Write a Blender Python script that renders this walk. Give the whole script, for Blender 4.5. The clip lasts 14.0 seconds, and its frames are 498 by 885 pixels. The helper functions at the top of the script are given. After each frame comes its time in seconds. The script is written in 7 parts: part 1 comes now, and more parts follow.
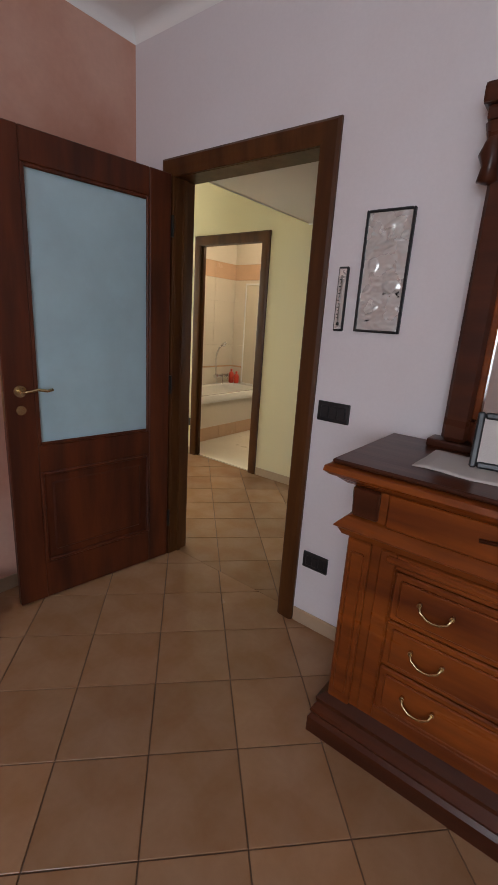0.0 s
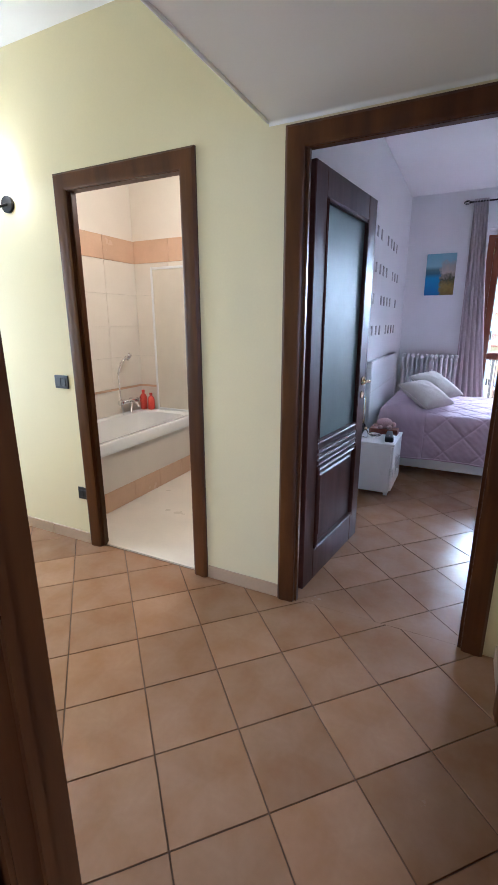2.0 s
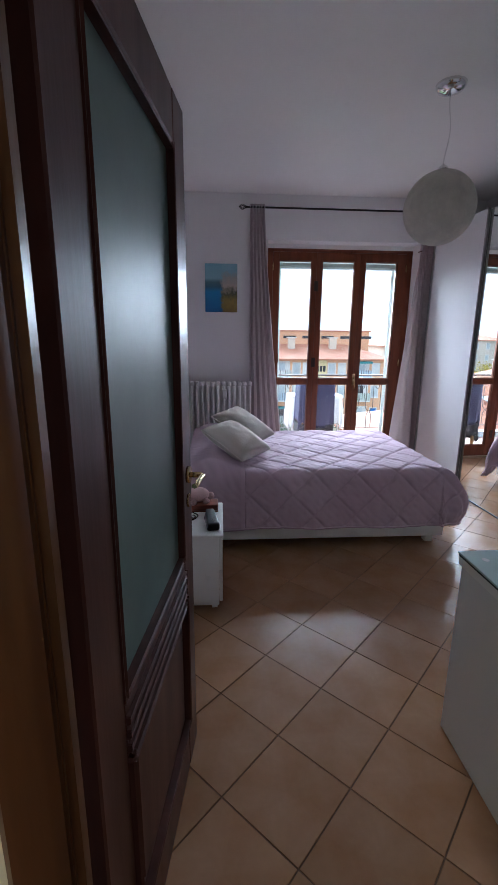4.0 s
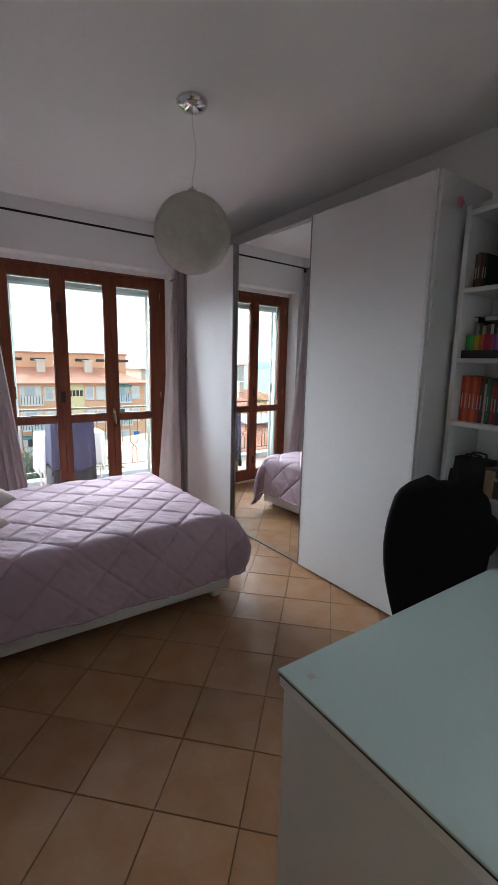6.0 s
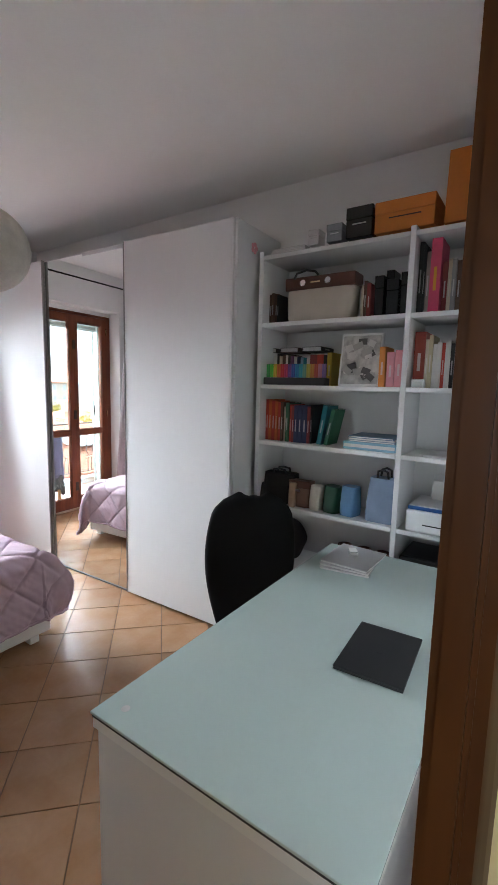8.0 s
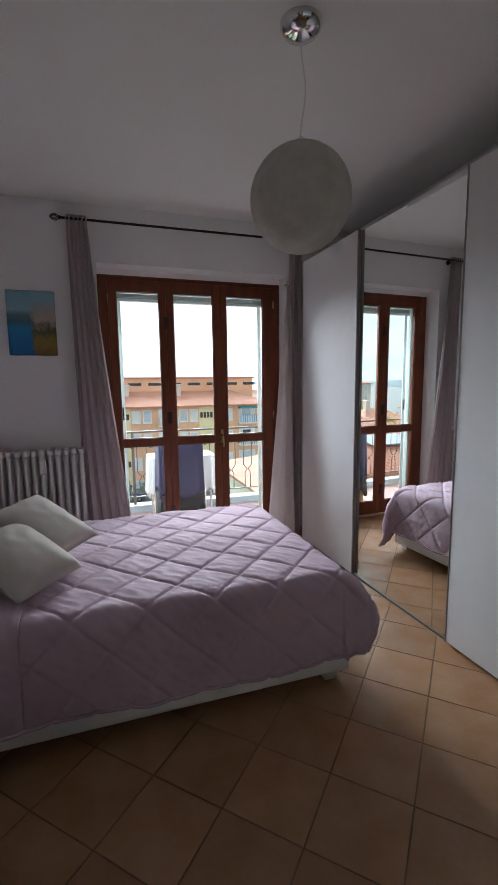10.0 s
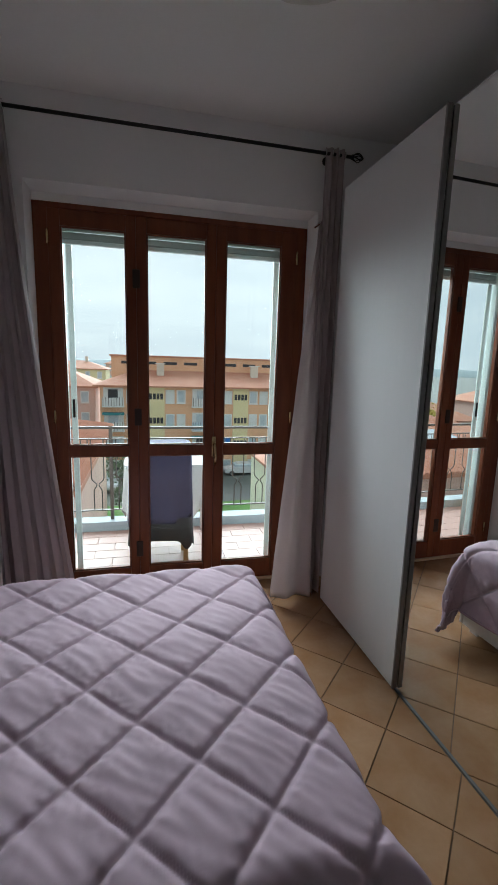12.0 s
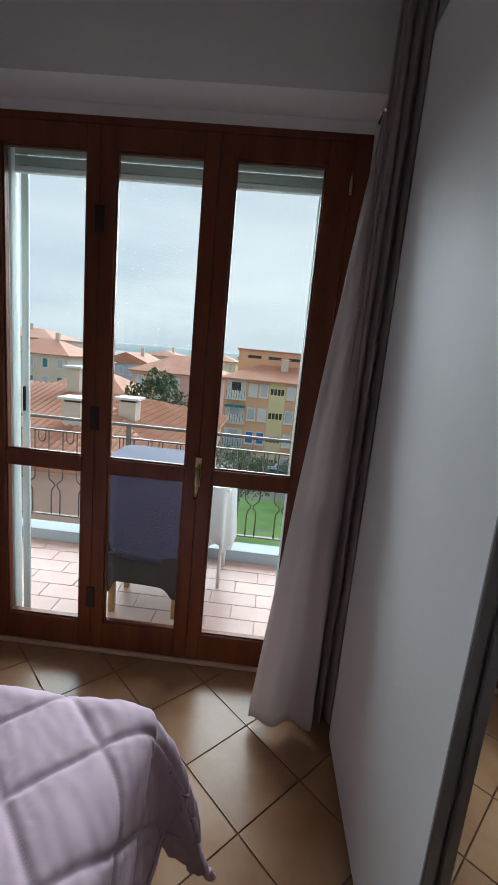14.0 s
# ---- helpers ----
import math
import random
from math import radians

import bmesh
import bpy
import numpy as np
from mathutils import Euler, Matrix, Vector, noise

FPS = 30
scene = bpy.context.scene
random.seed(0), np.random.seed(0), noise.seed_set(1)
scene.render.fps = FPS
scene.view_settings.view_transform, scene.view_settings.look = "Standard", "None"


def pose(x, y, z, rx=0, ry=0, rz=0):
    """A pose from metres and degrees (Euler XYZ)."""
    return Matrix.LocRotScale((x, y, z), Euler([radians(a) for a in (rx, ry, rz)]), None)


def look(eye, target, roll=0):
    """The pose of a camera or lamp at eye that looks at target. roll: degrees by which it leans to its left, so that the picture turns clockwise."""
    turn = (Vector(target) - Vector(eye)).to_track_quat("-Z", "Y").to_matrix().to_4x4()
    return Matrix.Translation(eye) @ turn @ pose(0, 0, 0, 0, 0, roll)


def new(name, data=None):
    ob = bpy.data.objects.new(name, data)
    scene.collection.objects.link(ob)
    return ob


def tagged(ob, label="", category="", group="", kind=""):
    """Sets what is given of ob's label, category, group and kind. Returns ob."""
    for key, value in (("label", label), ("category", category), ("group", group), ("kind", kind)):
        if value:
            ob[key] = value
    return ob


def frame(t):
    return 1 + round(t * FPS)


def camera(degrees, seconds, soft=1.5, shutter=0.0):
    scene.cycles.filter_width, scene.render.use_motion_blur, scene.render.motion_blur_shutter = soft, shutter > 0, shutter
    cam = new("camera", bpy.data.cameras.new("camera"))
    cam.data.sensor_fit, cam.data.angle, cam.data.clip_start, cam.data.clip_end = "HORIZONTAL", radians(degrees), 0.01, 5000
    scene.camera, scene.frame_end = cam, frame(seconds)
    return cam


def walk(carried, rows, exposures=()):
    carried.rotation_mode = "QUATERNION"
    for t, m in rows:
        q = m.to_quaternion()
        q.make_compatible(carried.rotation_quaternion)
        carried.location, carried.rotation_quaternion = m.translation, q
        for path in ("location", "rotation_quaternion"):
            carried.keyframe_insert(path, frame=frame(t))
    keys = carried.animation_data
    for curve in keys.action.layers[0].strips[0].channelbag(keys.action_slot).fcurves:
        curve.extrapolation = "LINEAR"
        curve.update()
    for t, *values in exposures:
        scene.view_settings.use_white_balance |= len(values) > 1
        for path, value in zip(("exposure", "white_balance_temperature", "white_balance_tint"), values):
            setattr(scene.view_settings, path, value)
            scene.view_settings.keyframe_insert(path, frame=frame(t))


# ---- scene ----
cam = camera(59.4, 14.0)
PATH = [
    (0, (0.414, 0.206, 1.409), (-0.76, 1.735, 0.879), 3.7),
    (0.5, (0.148, 0.626, 1.381), (-1.108, 2.087, 0.843), 4.1),
    (1, (-0.175, 0.945, 1.381), (-1.422, 2.413, 0.843), 5.4),
    (1.5, (-0.512, 1.184, 1.456), (-1.603, 2.765, 0.899), 2.9),
    (2, (-0.765, 1.536, 1.403), (-1.619, 3.266, 0.875), -0.1),
    (2.5, (-0.947, 1.839, 1.41), (-1.396, 3.72, 0.902), 1.8),
    (2.7, (-1.028, 2.015, 1.418), (-1.212, 3.943, 0.922), 2.8),
    (4.8, (-1.238, 3.283, 1.492), (-0.905, 5.202, 1.04), 1.4),
    (5, (-1.218, 3.346, 1.494), (-0.773, 5.242, 1.039), 1.9),
    (5.5, (-1.122, 3.47, 1.539), (-0.487, 5.316, 1.104), 0.4),
    (6, (-1.057, 3.491, 1.558), (0.059, 5.113, 1.205), 1.2),
    (6.5, (-1.038, 3.464, 1.575), (0.363, 4.862, 1.282), 1.7),
    (7, (-1.029, 3.438, 1.584), (0.53, 4.663, 1.32), 2.3),
    (7.5, (-1.025, 3.405, 1.599), (0.601, 4.541, 1.339), 1.8),
    (8, (-1.027, 3.394, 1.602), (0.618, 4.502, 1.346), 1.4),
    (8.5, (-0.971, 3.496, 1.557), (0.526, 4.799, 1.31), 0.6),
    (9, (-0.832, 3.677, 1.546), (0.24, 5.348, 1.307), -1.1),
    (9.2, (-0.803, 3.726, 1.494), (0.152, 5.468, 1.266), -1.1),
    (11.3, (-0.366, 4.825, 1.506), (0.015, 6.763, 1.191), -0.8),
    (11.5, (-0.295, 4.948, 1.503), (0.107, 6.88, 1.178), -0.1),
    (12, (-0.078, 5.21, 1.542), (0.381, 7.127, 1.199), 1.7),
    (12.5, (0.169, 5.46, 1.538), (0.583, 7.385, 1.187), 1.6),
    (13, (0.449, 5.703, 1.567), (0.513, 7.669, 1.207), 3.5),
    (13.3, (0.535, 5.853, 1.558), (0.593, 7.817, 1.185), 4.4),
    (13.5, (0.636, 5.969, 1.56), (0.669, 7.933, 1.188), 5.8),
    (14, (0.676, 6.164, 1.54), (0.588, 8.125, 1.157), 5.4),
]
EXPOSURES = [(0.0, 2.68, 6500, 10), (0.5, 3.35, 6000, 10), (1.0, 3.4, 5700, 10), (1.5, 3.5, 5500, 13), (2.0, 3.32, 5000, 15), (2.7, 2.7, 4900, 15), (4.8, 2.3, 6000, 10), (5.5, 2.3, 6100, 9), (6.5, 2.35, 6200, 10),
             (7.5, 3.25, 6200, 10), (8.3, 3.2, 6200, 10), (9.2, 2.1, 6100, 11), (11.3, 1.7, 6150, 4), (12.5, 1.12, 6150, 3), (14.0, 1.12, 6150, 6)]
walk(cam, [(t, look(eye, target, roll)) for t, eye, target, roll in PATH], EXPOSURES)

# ---- world and light: overcast day ----
world = bpy.data.worlds.new("overcast_sky")
scene.world = world
world.use_nodes = True
wn = world.node_tree.nodes
sky = wn.new("ShaderNodeTexSky")
sky.sky_type, sky.sun_disc = "NISHITA", False
sky.sun_elevation, sky.sun_rotation = radians(23), 0.0
sky.dust_density, sky.air_density, sky.ozone_density = 1.5, 1.0, 1.0
haze = wn.new("ShaderNodeMix")
haze.data_type = "RGBA"
haze.inputs[0].default_value = 0.97
cloud_co, cloud_map, cloud, cloud_mix = wn.new("ShaderNodeTexCoord"), wn.new("ShaderNodeMapping"), wn.new("ShaderNodeTexNoise"), wn.new("ShaderNodeMix")
cloud_map.inputs["Scale"].default_value = (1.0, 1.0, 5.0)
cloud.inputs["Scale"].default_value, cloud.inputs["Detail"].default_value = 2.2, 6
cloud_mix.data_type = "RGBA"
cloud_mix.inputs[6].default_value, cloud_mix.inputs[7].default_value = (7.0, 8.1, 9.3, 1), (9.9, 10.7, 11.4, 1)
cloud_ramp = wn.new("ShaderNodeMapRange")
cloud_ramp.inputs[1].default_value, cloud_ramp.inputs[2].default_value = 0.32, 0.66
world.node_tree.links.new(cloud_co.outputs["Generated"], cloud_map.inputs[0])
world.node_tree.links.new(cloud_map.outputs[0], cloud.inputs[0])
world.node_tree.links.new(cloud.outputs[0], cloud_ramp.inputs[0])
world.node_tree.links.new(cloud_ramp.outputs[0], cloud_mix.inputs[0])
world.node_tree.links.new(cloud_mix.outputs[2], haze.inputs[7])
world.node_tree.links.new(sky.outputs[0], haze.inputs[6])
world.node_tree.links.new(haze.outputs[2], wn["Background"].inputs[0])
wn["Background"].inputs[1].default_value = 0.040


def lamp(name, kind, m, energy, color=(1, 1, 1), size=0.1, size_y=None):
    d = bpy.data.lights.new(name, kind)
    d.energy, d.color = energy, color
    if kind == "AREA":
        d.size = size
        if size_y:
            d.shape, d.size_y = "RECTANGLE", size_y
    elif kind == "POINT":
        d.shadow_soft_size = size
    elif kind == "SUN":
        d.angle = size
    ob = new(name, d)
    ob.matrix_world = m
    return ob


lamp("sun", "SUN", look((0, 26, 11), (0, 0, 0)), 5.0, (0.90, 0.96, 1.0), radians(65))
lamp("south_window_daylight", "AREA", look((1.3, -2.55, 1.6), (0.2, 5, 1.1)), 8.5, (0.82, 0.88, 1.0), 1.6, 1.6)
lamp("hall_sconce_glow", "POINT", Matrix.Translation((-3.23, 3.27, 2.14)), 0.22, (1.0, 0.98, 0.88), 0.05)
lamp("bathroom_lamp_glow", "POINT", Matrix.Translation((-2.3, 4.2, 2.4)), 4.5, (1.0, 0.83, 0.6), 0.15)
# cool daylight added from an assumed, unseen opening at the hall's west end
lamp("hall_window_daylight", "AREA", look((-4.55, 2.65, 1.5), (0, 2.75, 0.9)), 2.4, (0.92, 0.98, 1.0), 0.8, 1.3)

# ---- materials ----
def mat(name, color, rough=0.5, metal=0.0, vary=0.08, scale=3.0, grain=60.0, bump=0.05, spread=None, object_random=0.0,
        stretch=(1, 1, 1), spec=0.5, coat=0.0):
    """A surface with large, soft variation, fine grain and relief. spread: a second colour that the large noise mixes in."""
    m = bpy.data.materials.new(name)
    m.use_nodes = True
    n, l = m.node_tree.nodes, m.node_tree.links
    b = n["Principled BSDF"]
    b.inputs["Roughness"].default_value, b.inputs["Metallic"].default_value = rough, metal
    b.inputs["Specular IOR Level"].default_value = spec
    b.inputs["Coat Weight"].default_value = coat
    co = n.new("ShaderNodeTexCoord")
    mp = n.new("ShaderNodeMapping")
    mp.inputs["Scale"].default_value = stretch
    l.new(co.outputs["Object"], mp.inputs[0])
    big, fine = n.new("ShaderNodeTexNoise"), n.new("ShaderNodeTexNoise")
    big.inputs["Scale"].default_value, big.inputs["Detail"].default_value = scale, 5
    fine.inputs["Scale"].default_value, fine.inputs["Detail"].default_value = grain, 4
    l.new(mp.outputs[0], big.inputs[0])
    l.new(mp.outputs[0], fine.inputs[0])
    mix = n.new("ShaderNodeMix")
    mix.data_type = "RGBA"
    c2 = spread or tuple(c * (1 - 2 * vary) for c in color)
    mix.inputs[6].default_value, mix.inputs[7].default_value = (*color, 1), (*c2, 1)
    ramp = n.new("ShaderNodeMapRange")
    ramp.inputs[1].default_value, ramp.inputs[2].default_value = 0.35, 0.68
    l.new(big.outputs[0], ramp.inputs[0])
    l.new(ramp.outputs[0], mix.inputs[0])
    hsv = n.new("ShaderNodeHueSaturation")
    val = n.new("ShaderNodeMapRange")
    val.inputs[3].default_value, val.inputs[4].default_value = 1 - vary, 1 + vary
    l.new(fine.outputs[0], val.inputs[0])
    l.new(mix.outputs[2], hsv.inputs["Color"])
    if object_random:
        info, mul, rnd = n.new("ShaderNodeObjectInfo"), n.new("ShaderNodeMath"), n.new("ShaderNodeMapRange")
        rnd.inputs[3].default_value, rnd.inputs[4].default_value = 1 - object_random, 1 + object_random
        mul.operation = "MULTIPLY"
        l.new(info.outputs["Random"], rnd.inputs[0])
        l.new(rnd.outputs[0], mul.inputs[0])
        l.new(val.outputs[0], mul.inputs[1])
        l.new(mul.outputs[0], hsv.inputs["Value"])
    else:
        l.new(val.outputs[0], hsv.inputs["Value"])
    l.new(hsv.outputs[0], b.inputs["Base Color"])
    rr = n.new("ShaderNodeMapRange")
    rr.inputs[3].default_value, rr.inputs[4].default_value = max(rough - 0.08, 0.02), min(rough + 0.08, 1)
    l.new(big.outputs[0], rr.inputs[0])
    if rough > 0.1:
        l.new(rr.outputs[0], b.inputs["Roughness"])
    if bump:
        bp = n.new("ShaderNodeBump")
        bp.inputs["Strength"].default_value, bp.inputs["Distance"].default_value = bump, 0.004
        l.new(fine.outputs[0], bp.inputs["Height"])
        l.new(bp.outputs[0], b.inputs["Normal"])
    return m


def wood(name, light, dark, rough=0.35, along="z", coat=0.05):
    s = {"x": (0.12, 1, 1), "y": (1, 0.12, 1), "z": (1, 1, 0.12)}[along]
    return mat(name, light, rough, spread=dark, vary=0.12, scale=14, grain=90, bump=0.08, stretch=s, coat=coat, spec=0.27)


def glass(name, color=(1, 1, 1), rough=0.0):
    m = bpy.data.materials.new(name)
    m.use_nodes = True
    b = m.node_tree.nodes["Principled BSDF"]
    b.inputs["Base Color"].default_value = (*color, 1)
    b.inputs["Roughness"].default_value = rough
    b.inputs["Transmission Weight"].default_value = 1
    b.inputs["IOR"].default_value = 1.45
    return m


def window_glass(name):
    """A thin pane: clear, with a faint reflection that grows at a slant."""
    m = bpy.data.materials.new(name)
    m.use_nodes = True
    n, l = m.node_tree.nodes, m.node_tree.links
    n.remove(n["Principled BSDF"])
    tr, gl, fr, mx = n.new("ShaderNodeBsdfTransparent"), n.new("ShaderNodeBsdfGlossy"), n.new("ShaderNodeFresnel"), n.new("ShaderNodeMixShader")
    tr.inputs[0].default_value = (0.96, 0.98, 0.97, 1)
    gl.inputs["Roughness"].default_value = 0.02
    fr.inputs[0].default_value = 1.3
    l.new(fr.outputs[0], mx.inputs[0])
    l.new(tr.outputs[0], mx.inputs[1])
    l.new(gl.outputs[0], mx.inputs[2])
    l.new(mx.outputs[0], n["Material Output"].inputs[0])
    return m


def glow(name, color, strength):
    m = bpy.data.materials.new(name)
    m.use_nodes = True
    b = m.node_tree.nodes["Principled BSDF"]
    b.inputs["Base Color"].default_value = (*color, 1)
    b.inputs["Emission Color"].default_value = (*color, 1)
    b.inputs["Emission Strength"].default_value = strength
    return m


M = {}
M["bed_wall"] = mat("white_plaster", (0.88, 0.87, 0.86), 0.85, vary=0.02, scale=1.2, grain=130, bump=0.06)
M["ceiling"] = mat("white_ceiling_paint", (0.92, 0.91, 0.885), 0.9, vary=0.02, scale=0.8, grain=120, bump=0.04)
M["room_wall"] = mat("pale_lilac_plaster", (0.78, 0.73, 0.745), 0.8, vary=0.03, scale=1.3, grain=90, bump=0.08, spread=(0.74, 0.67, 0.67))
M["sponged"] = mat("sponged_salmon_plaster", (0.55, 0.27, 0.19), 0.8, vary=0.06, scale=2.2, grain=40, bump=0.1, spread=(0.66, 0.40, 0.31))
M["hall_wall"] = mat("pale_yellow_plaster", (0.80, 0.715, 0.46), 0.8, vary=0.03, scale=1.1, grain=110, bump=0.07)
M["tile"] = mat("terracotta_beige_tile", (0.335, 0.175, 0.085), 0.24, vary=0.07, scale=5, grain=45, bump=0.06, spread=(0.395, 0.235, 0.135), object_random=0.10, spec=0.32)
M["grout"] = mat("dark_grout", (0.20, 0.12, 0.075), 0.9, vary=0.15, grain=200)
M["skirting"] = mat("beige_tile_skirting", (0.50, 0.36, 0.24), 0.35, vary=0.05, scale=4)
M["walnut"] = wood("dark_walnut_door", (0.06, 0.022, 0.012), (0.035, 0.013, 0.007), 0.33)
M["casing"] = wood("dark_brown_casing", (0.105, 0.038, 0.010), (0.060, 0.020, 0.006), 0.36)
M["window_wood"] = wood("red_brown_window_frame", (0.20, 0.060, 0.026), (0.13, 0.037, 0.016), 0.42)
M["white_lam"] = mat("white_laminate", (0.74, 0.74, 0.74), 0.62, vary=0.015, scale=1.5, grain=40, bump=0.02, stretch=(1, 1, 0.08))
M["white_paint"] = mat("white_lacquer", (0.82, 0.82, 0.80), 0.3, vary=0.015, bump=0.01)
M["hinge_bronze"] = mat("dark_bronze_hinge", (0.035, 0.022, 0.016), 0.5, 0.2, vary=0.1)
M["chrome"] = mat("polished_chrome", (0.8, 0.8, 0.8), 0.08, 1.0, vary=0.02, bump=0)
M["brass"] = mat("satin_brass", (0.62, 0.48, 0.26), 0.25, 1.0, vary=0.05, bump=0.02)
M["dark_metal"] = mat("dark_wrought_metal", (0.03, 0.028, 0.026), 0.45, 0.7, vary=0.1)
M["mirror"] = mat("mirror_silver", (0.88, 0.9, 0.89), 0.0, 1.0, vary=0.0, bump=0)
M["black_plastic"] = mat("black_plastic", (0.018, 0.018, 0.02), 0.4, vary=0.1)
M["clear"] = glass("clear_glass")
M["pane"] = window_glass("window_pane_glass")
M["pink"] = mat("pink_cotton_quilt", (0.53, 0.395, 0.468), 0.85, vary=0.03, scale=3, grain=500, bump=0.03)
M["curtain"] = mat("taupe_satin_curtain", (0.56, 0.48, 0.48), 0.45, vary=0.04, scale=3, grain=300, bump=0.08, stretch=(1, 1, 0.15))


def see_through(m, share):
    """Lets part of the light fall through a thin cloth or shade."""
    n, l = m.node_tree.nodes, m.node_tree.links
    b, out = n["Principled BSDF"], n["Material Output"]
    t, mx = n.new("ShaderNodeBsdfTranslucent"), n.new("ShaderNodeMixShader")
    l.new(b.inputs["Base Color"].links[0].from_socket, t.inputs[0])
    mx.inputs[0].default_value = share
    l.new(b.outputs[0], mx.inputs[1])
    l.new(t.outputs[0], mx.inputs[2])
    l.new(mx.outputs[0], out.inputs[0])
    return m


see_through(M["curtain"], 0.35)

# ---- building blocks ----
def link(name, bm, material, parent=None, smooth=False):
    me = bpy.data.meshes.new(name)
    bmesh.ops.recalc_face_normals(bm, faces=bm.faces)
    bm.to_mesh(me)
    bm.free()
    if smooth:
        me.shade_smooth() if smooth is True else me.set_sharp_from_angle(angle=radians(smooth))
    me.materials.append(material)
    ob = new(name, me)
    ob.parent = parent
    return ob


def part(name, bm, material, parent, label="", smooth=False):
    ob = link(name, bm, material, parent, smooth)
    return tagged(ob, label) if label else ob


def thing(name, label, category, m=None, group="", kind=""):
    ob = new(name)
    ob.empty_display_size = 0.1
    ob.matrix_world = m or Matrix()
    return tagged(ob, label, category, group, kind)


def box(x0, x1, y0, y1, z0, z1, bevel=0.0, bm=None, seg=1):
    """A box between two corners, with rounded edges."""
    out = bm or bmesh.new()
    tmp = bmesh.new()
    bmesh.ops.create_cube(tmp, size=1)
    for v in tmp.verts:
        v.co = Vector(((x0 + x1) / 2 + v.co.x * (x1 - x0), (y0 + y1) / 2 + v.co.y * (y1 - y0), (z0 + z1) / 2 + v.co.z * (z1 - z0)))
    if bevel:
        bmesh.ops.bevel(tmp, geom=tmp.edges[:], offset=bevel, segments=seg, affect="EDGES", profile=0.6)
    return merge(out, tmp)


def merge(out, tmp, m=None):
    if m is not None:
        bmesh.ops.transform(tmp, matrix=m, verts=tmp.verts)
    made = {v: out.verts.new(v.co) for v in tmp.verts}
    for f in tmp.faces:
        nf = out.faces.new([made[v] for v in f.verts])
        nf.smooth = f.smooth
    tmp.free()
    return out


def rod(a, b, r, bm=None, seg=12, r2=None):
    """A round bar from a to b."""
    a, b = Vector(a), Vector(b)
    out = bm or bmesh.new()
    tmp = bmesh.new()
    bmesh.ops.create_cone(tmp, cap_ends=True, segments=seg, radius1=r, radius2=r if r2 is None else r2, depth=(b - a).length)
    for f in tmp.faces:
        f.smooth = len(f.verts) == 4
    q = (b - a).to_track_quat("Z", "Y").to_matrix().to_4x4()
    return merge(out, tmp, Matrix.Translation((a + b) / 2) @ q)


def lathe(profile, seg=24, bm=None, m=None):
    """A turned body: profile of (radius, height) from the bottom up."""
    out, tmp = bm or bmesh.new(), bmesh.new()
    rings = []
    for r, z in profile:
        if r < 1e-5:
            rings.append([tmp.verts.new((0, 0, z))])
        else:
            rings.append([tmp.verts.new((r * math.cos(2 * math.pi * k / seg), r * math.sin(2 * math.pi * k / seg), z)) for k in range(seg)])
    for a, b in zip(rings, rings[1:]):
        for k in range(seg):
            j = (k + 1) % seg
            q = [a[k % len(a)], a[j % len(a)], b[j % len(b)], b[k % len(b)]]
            q = list(dict.fromkeys(q))
            if len(q) > 2:
                tmp.faces.new(q).smooth = True
    if len(rings[0]) > 1:
        tmp.faces.new(rings[0][::-1])
    if len(rings[-1]) > 1:
        tmp.faces.new(rings[-1])
    return merge(out, tmp, m)


def tube(points, r, bm=None, seg=8, flat=1.0):
    """A bent round bar along points."""
    out = bm or bmesh.new()
    pts = [Vector(p) for p in points]
    rings, up = [], None
    for i, p in enumerate(pts):
        d = (pts[min(i + 1, len(pts) - 1)] - pts[max(i - 1, 0)]).normalized()
        if up is None:
            up = Vector((0, 0, 1)) if abs(d.z) < 0.9 else Vector((0, 1, 0))
        side = d.cross(up).normalized()
        up = side.cross(d).normalized()
        rings.append([out.verts.new(p + side * r * math.cos(2 * math.pi * k / seg) + up * r * flat * math.sin(2 * math.pi * k / seg)) for k in range(seg)])
    for a, b in zip(rings, rings[1:]):
        for k in range(seg):
            out.faces.new((a[k], a[(k + 1) % seg], b[(k + 1) % seg], b[k])).smooth = True
    out.faces.new(rings[0][::-1])
    out.faces.new(rings[-1])
    return out


def sweep(profile, path, bm=None):
    """A moulding: closed profile of (out, across) swept along an open path of (point, out direction, across direction)."""
    out = bm or bmesh.new()
    rings = [[out.verts.new(p + o * a + c * b) for a, b in profile] for p, o, c in path]
    n = len(profile)
    for r, q in zip(rings, rings[1:]):
        for k in range(n):
            out.faces.new((r[k], r[(k + 1) % n], q[(k + 1) % n], q[k]))
    out.faces.new(rings[0])
    out.faces.new(rings[-1][::-1])
    return out


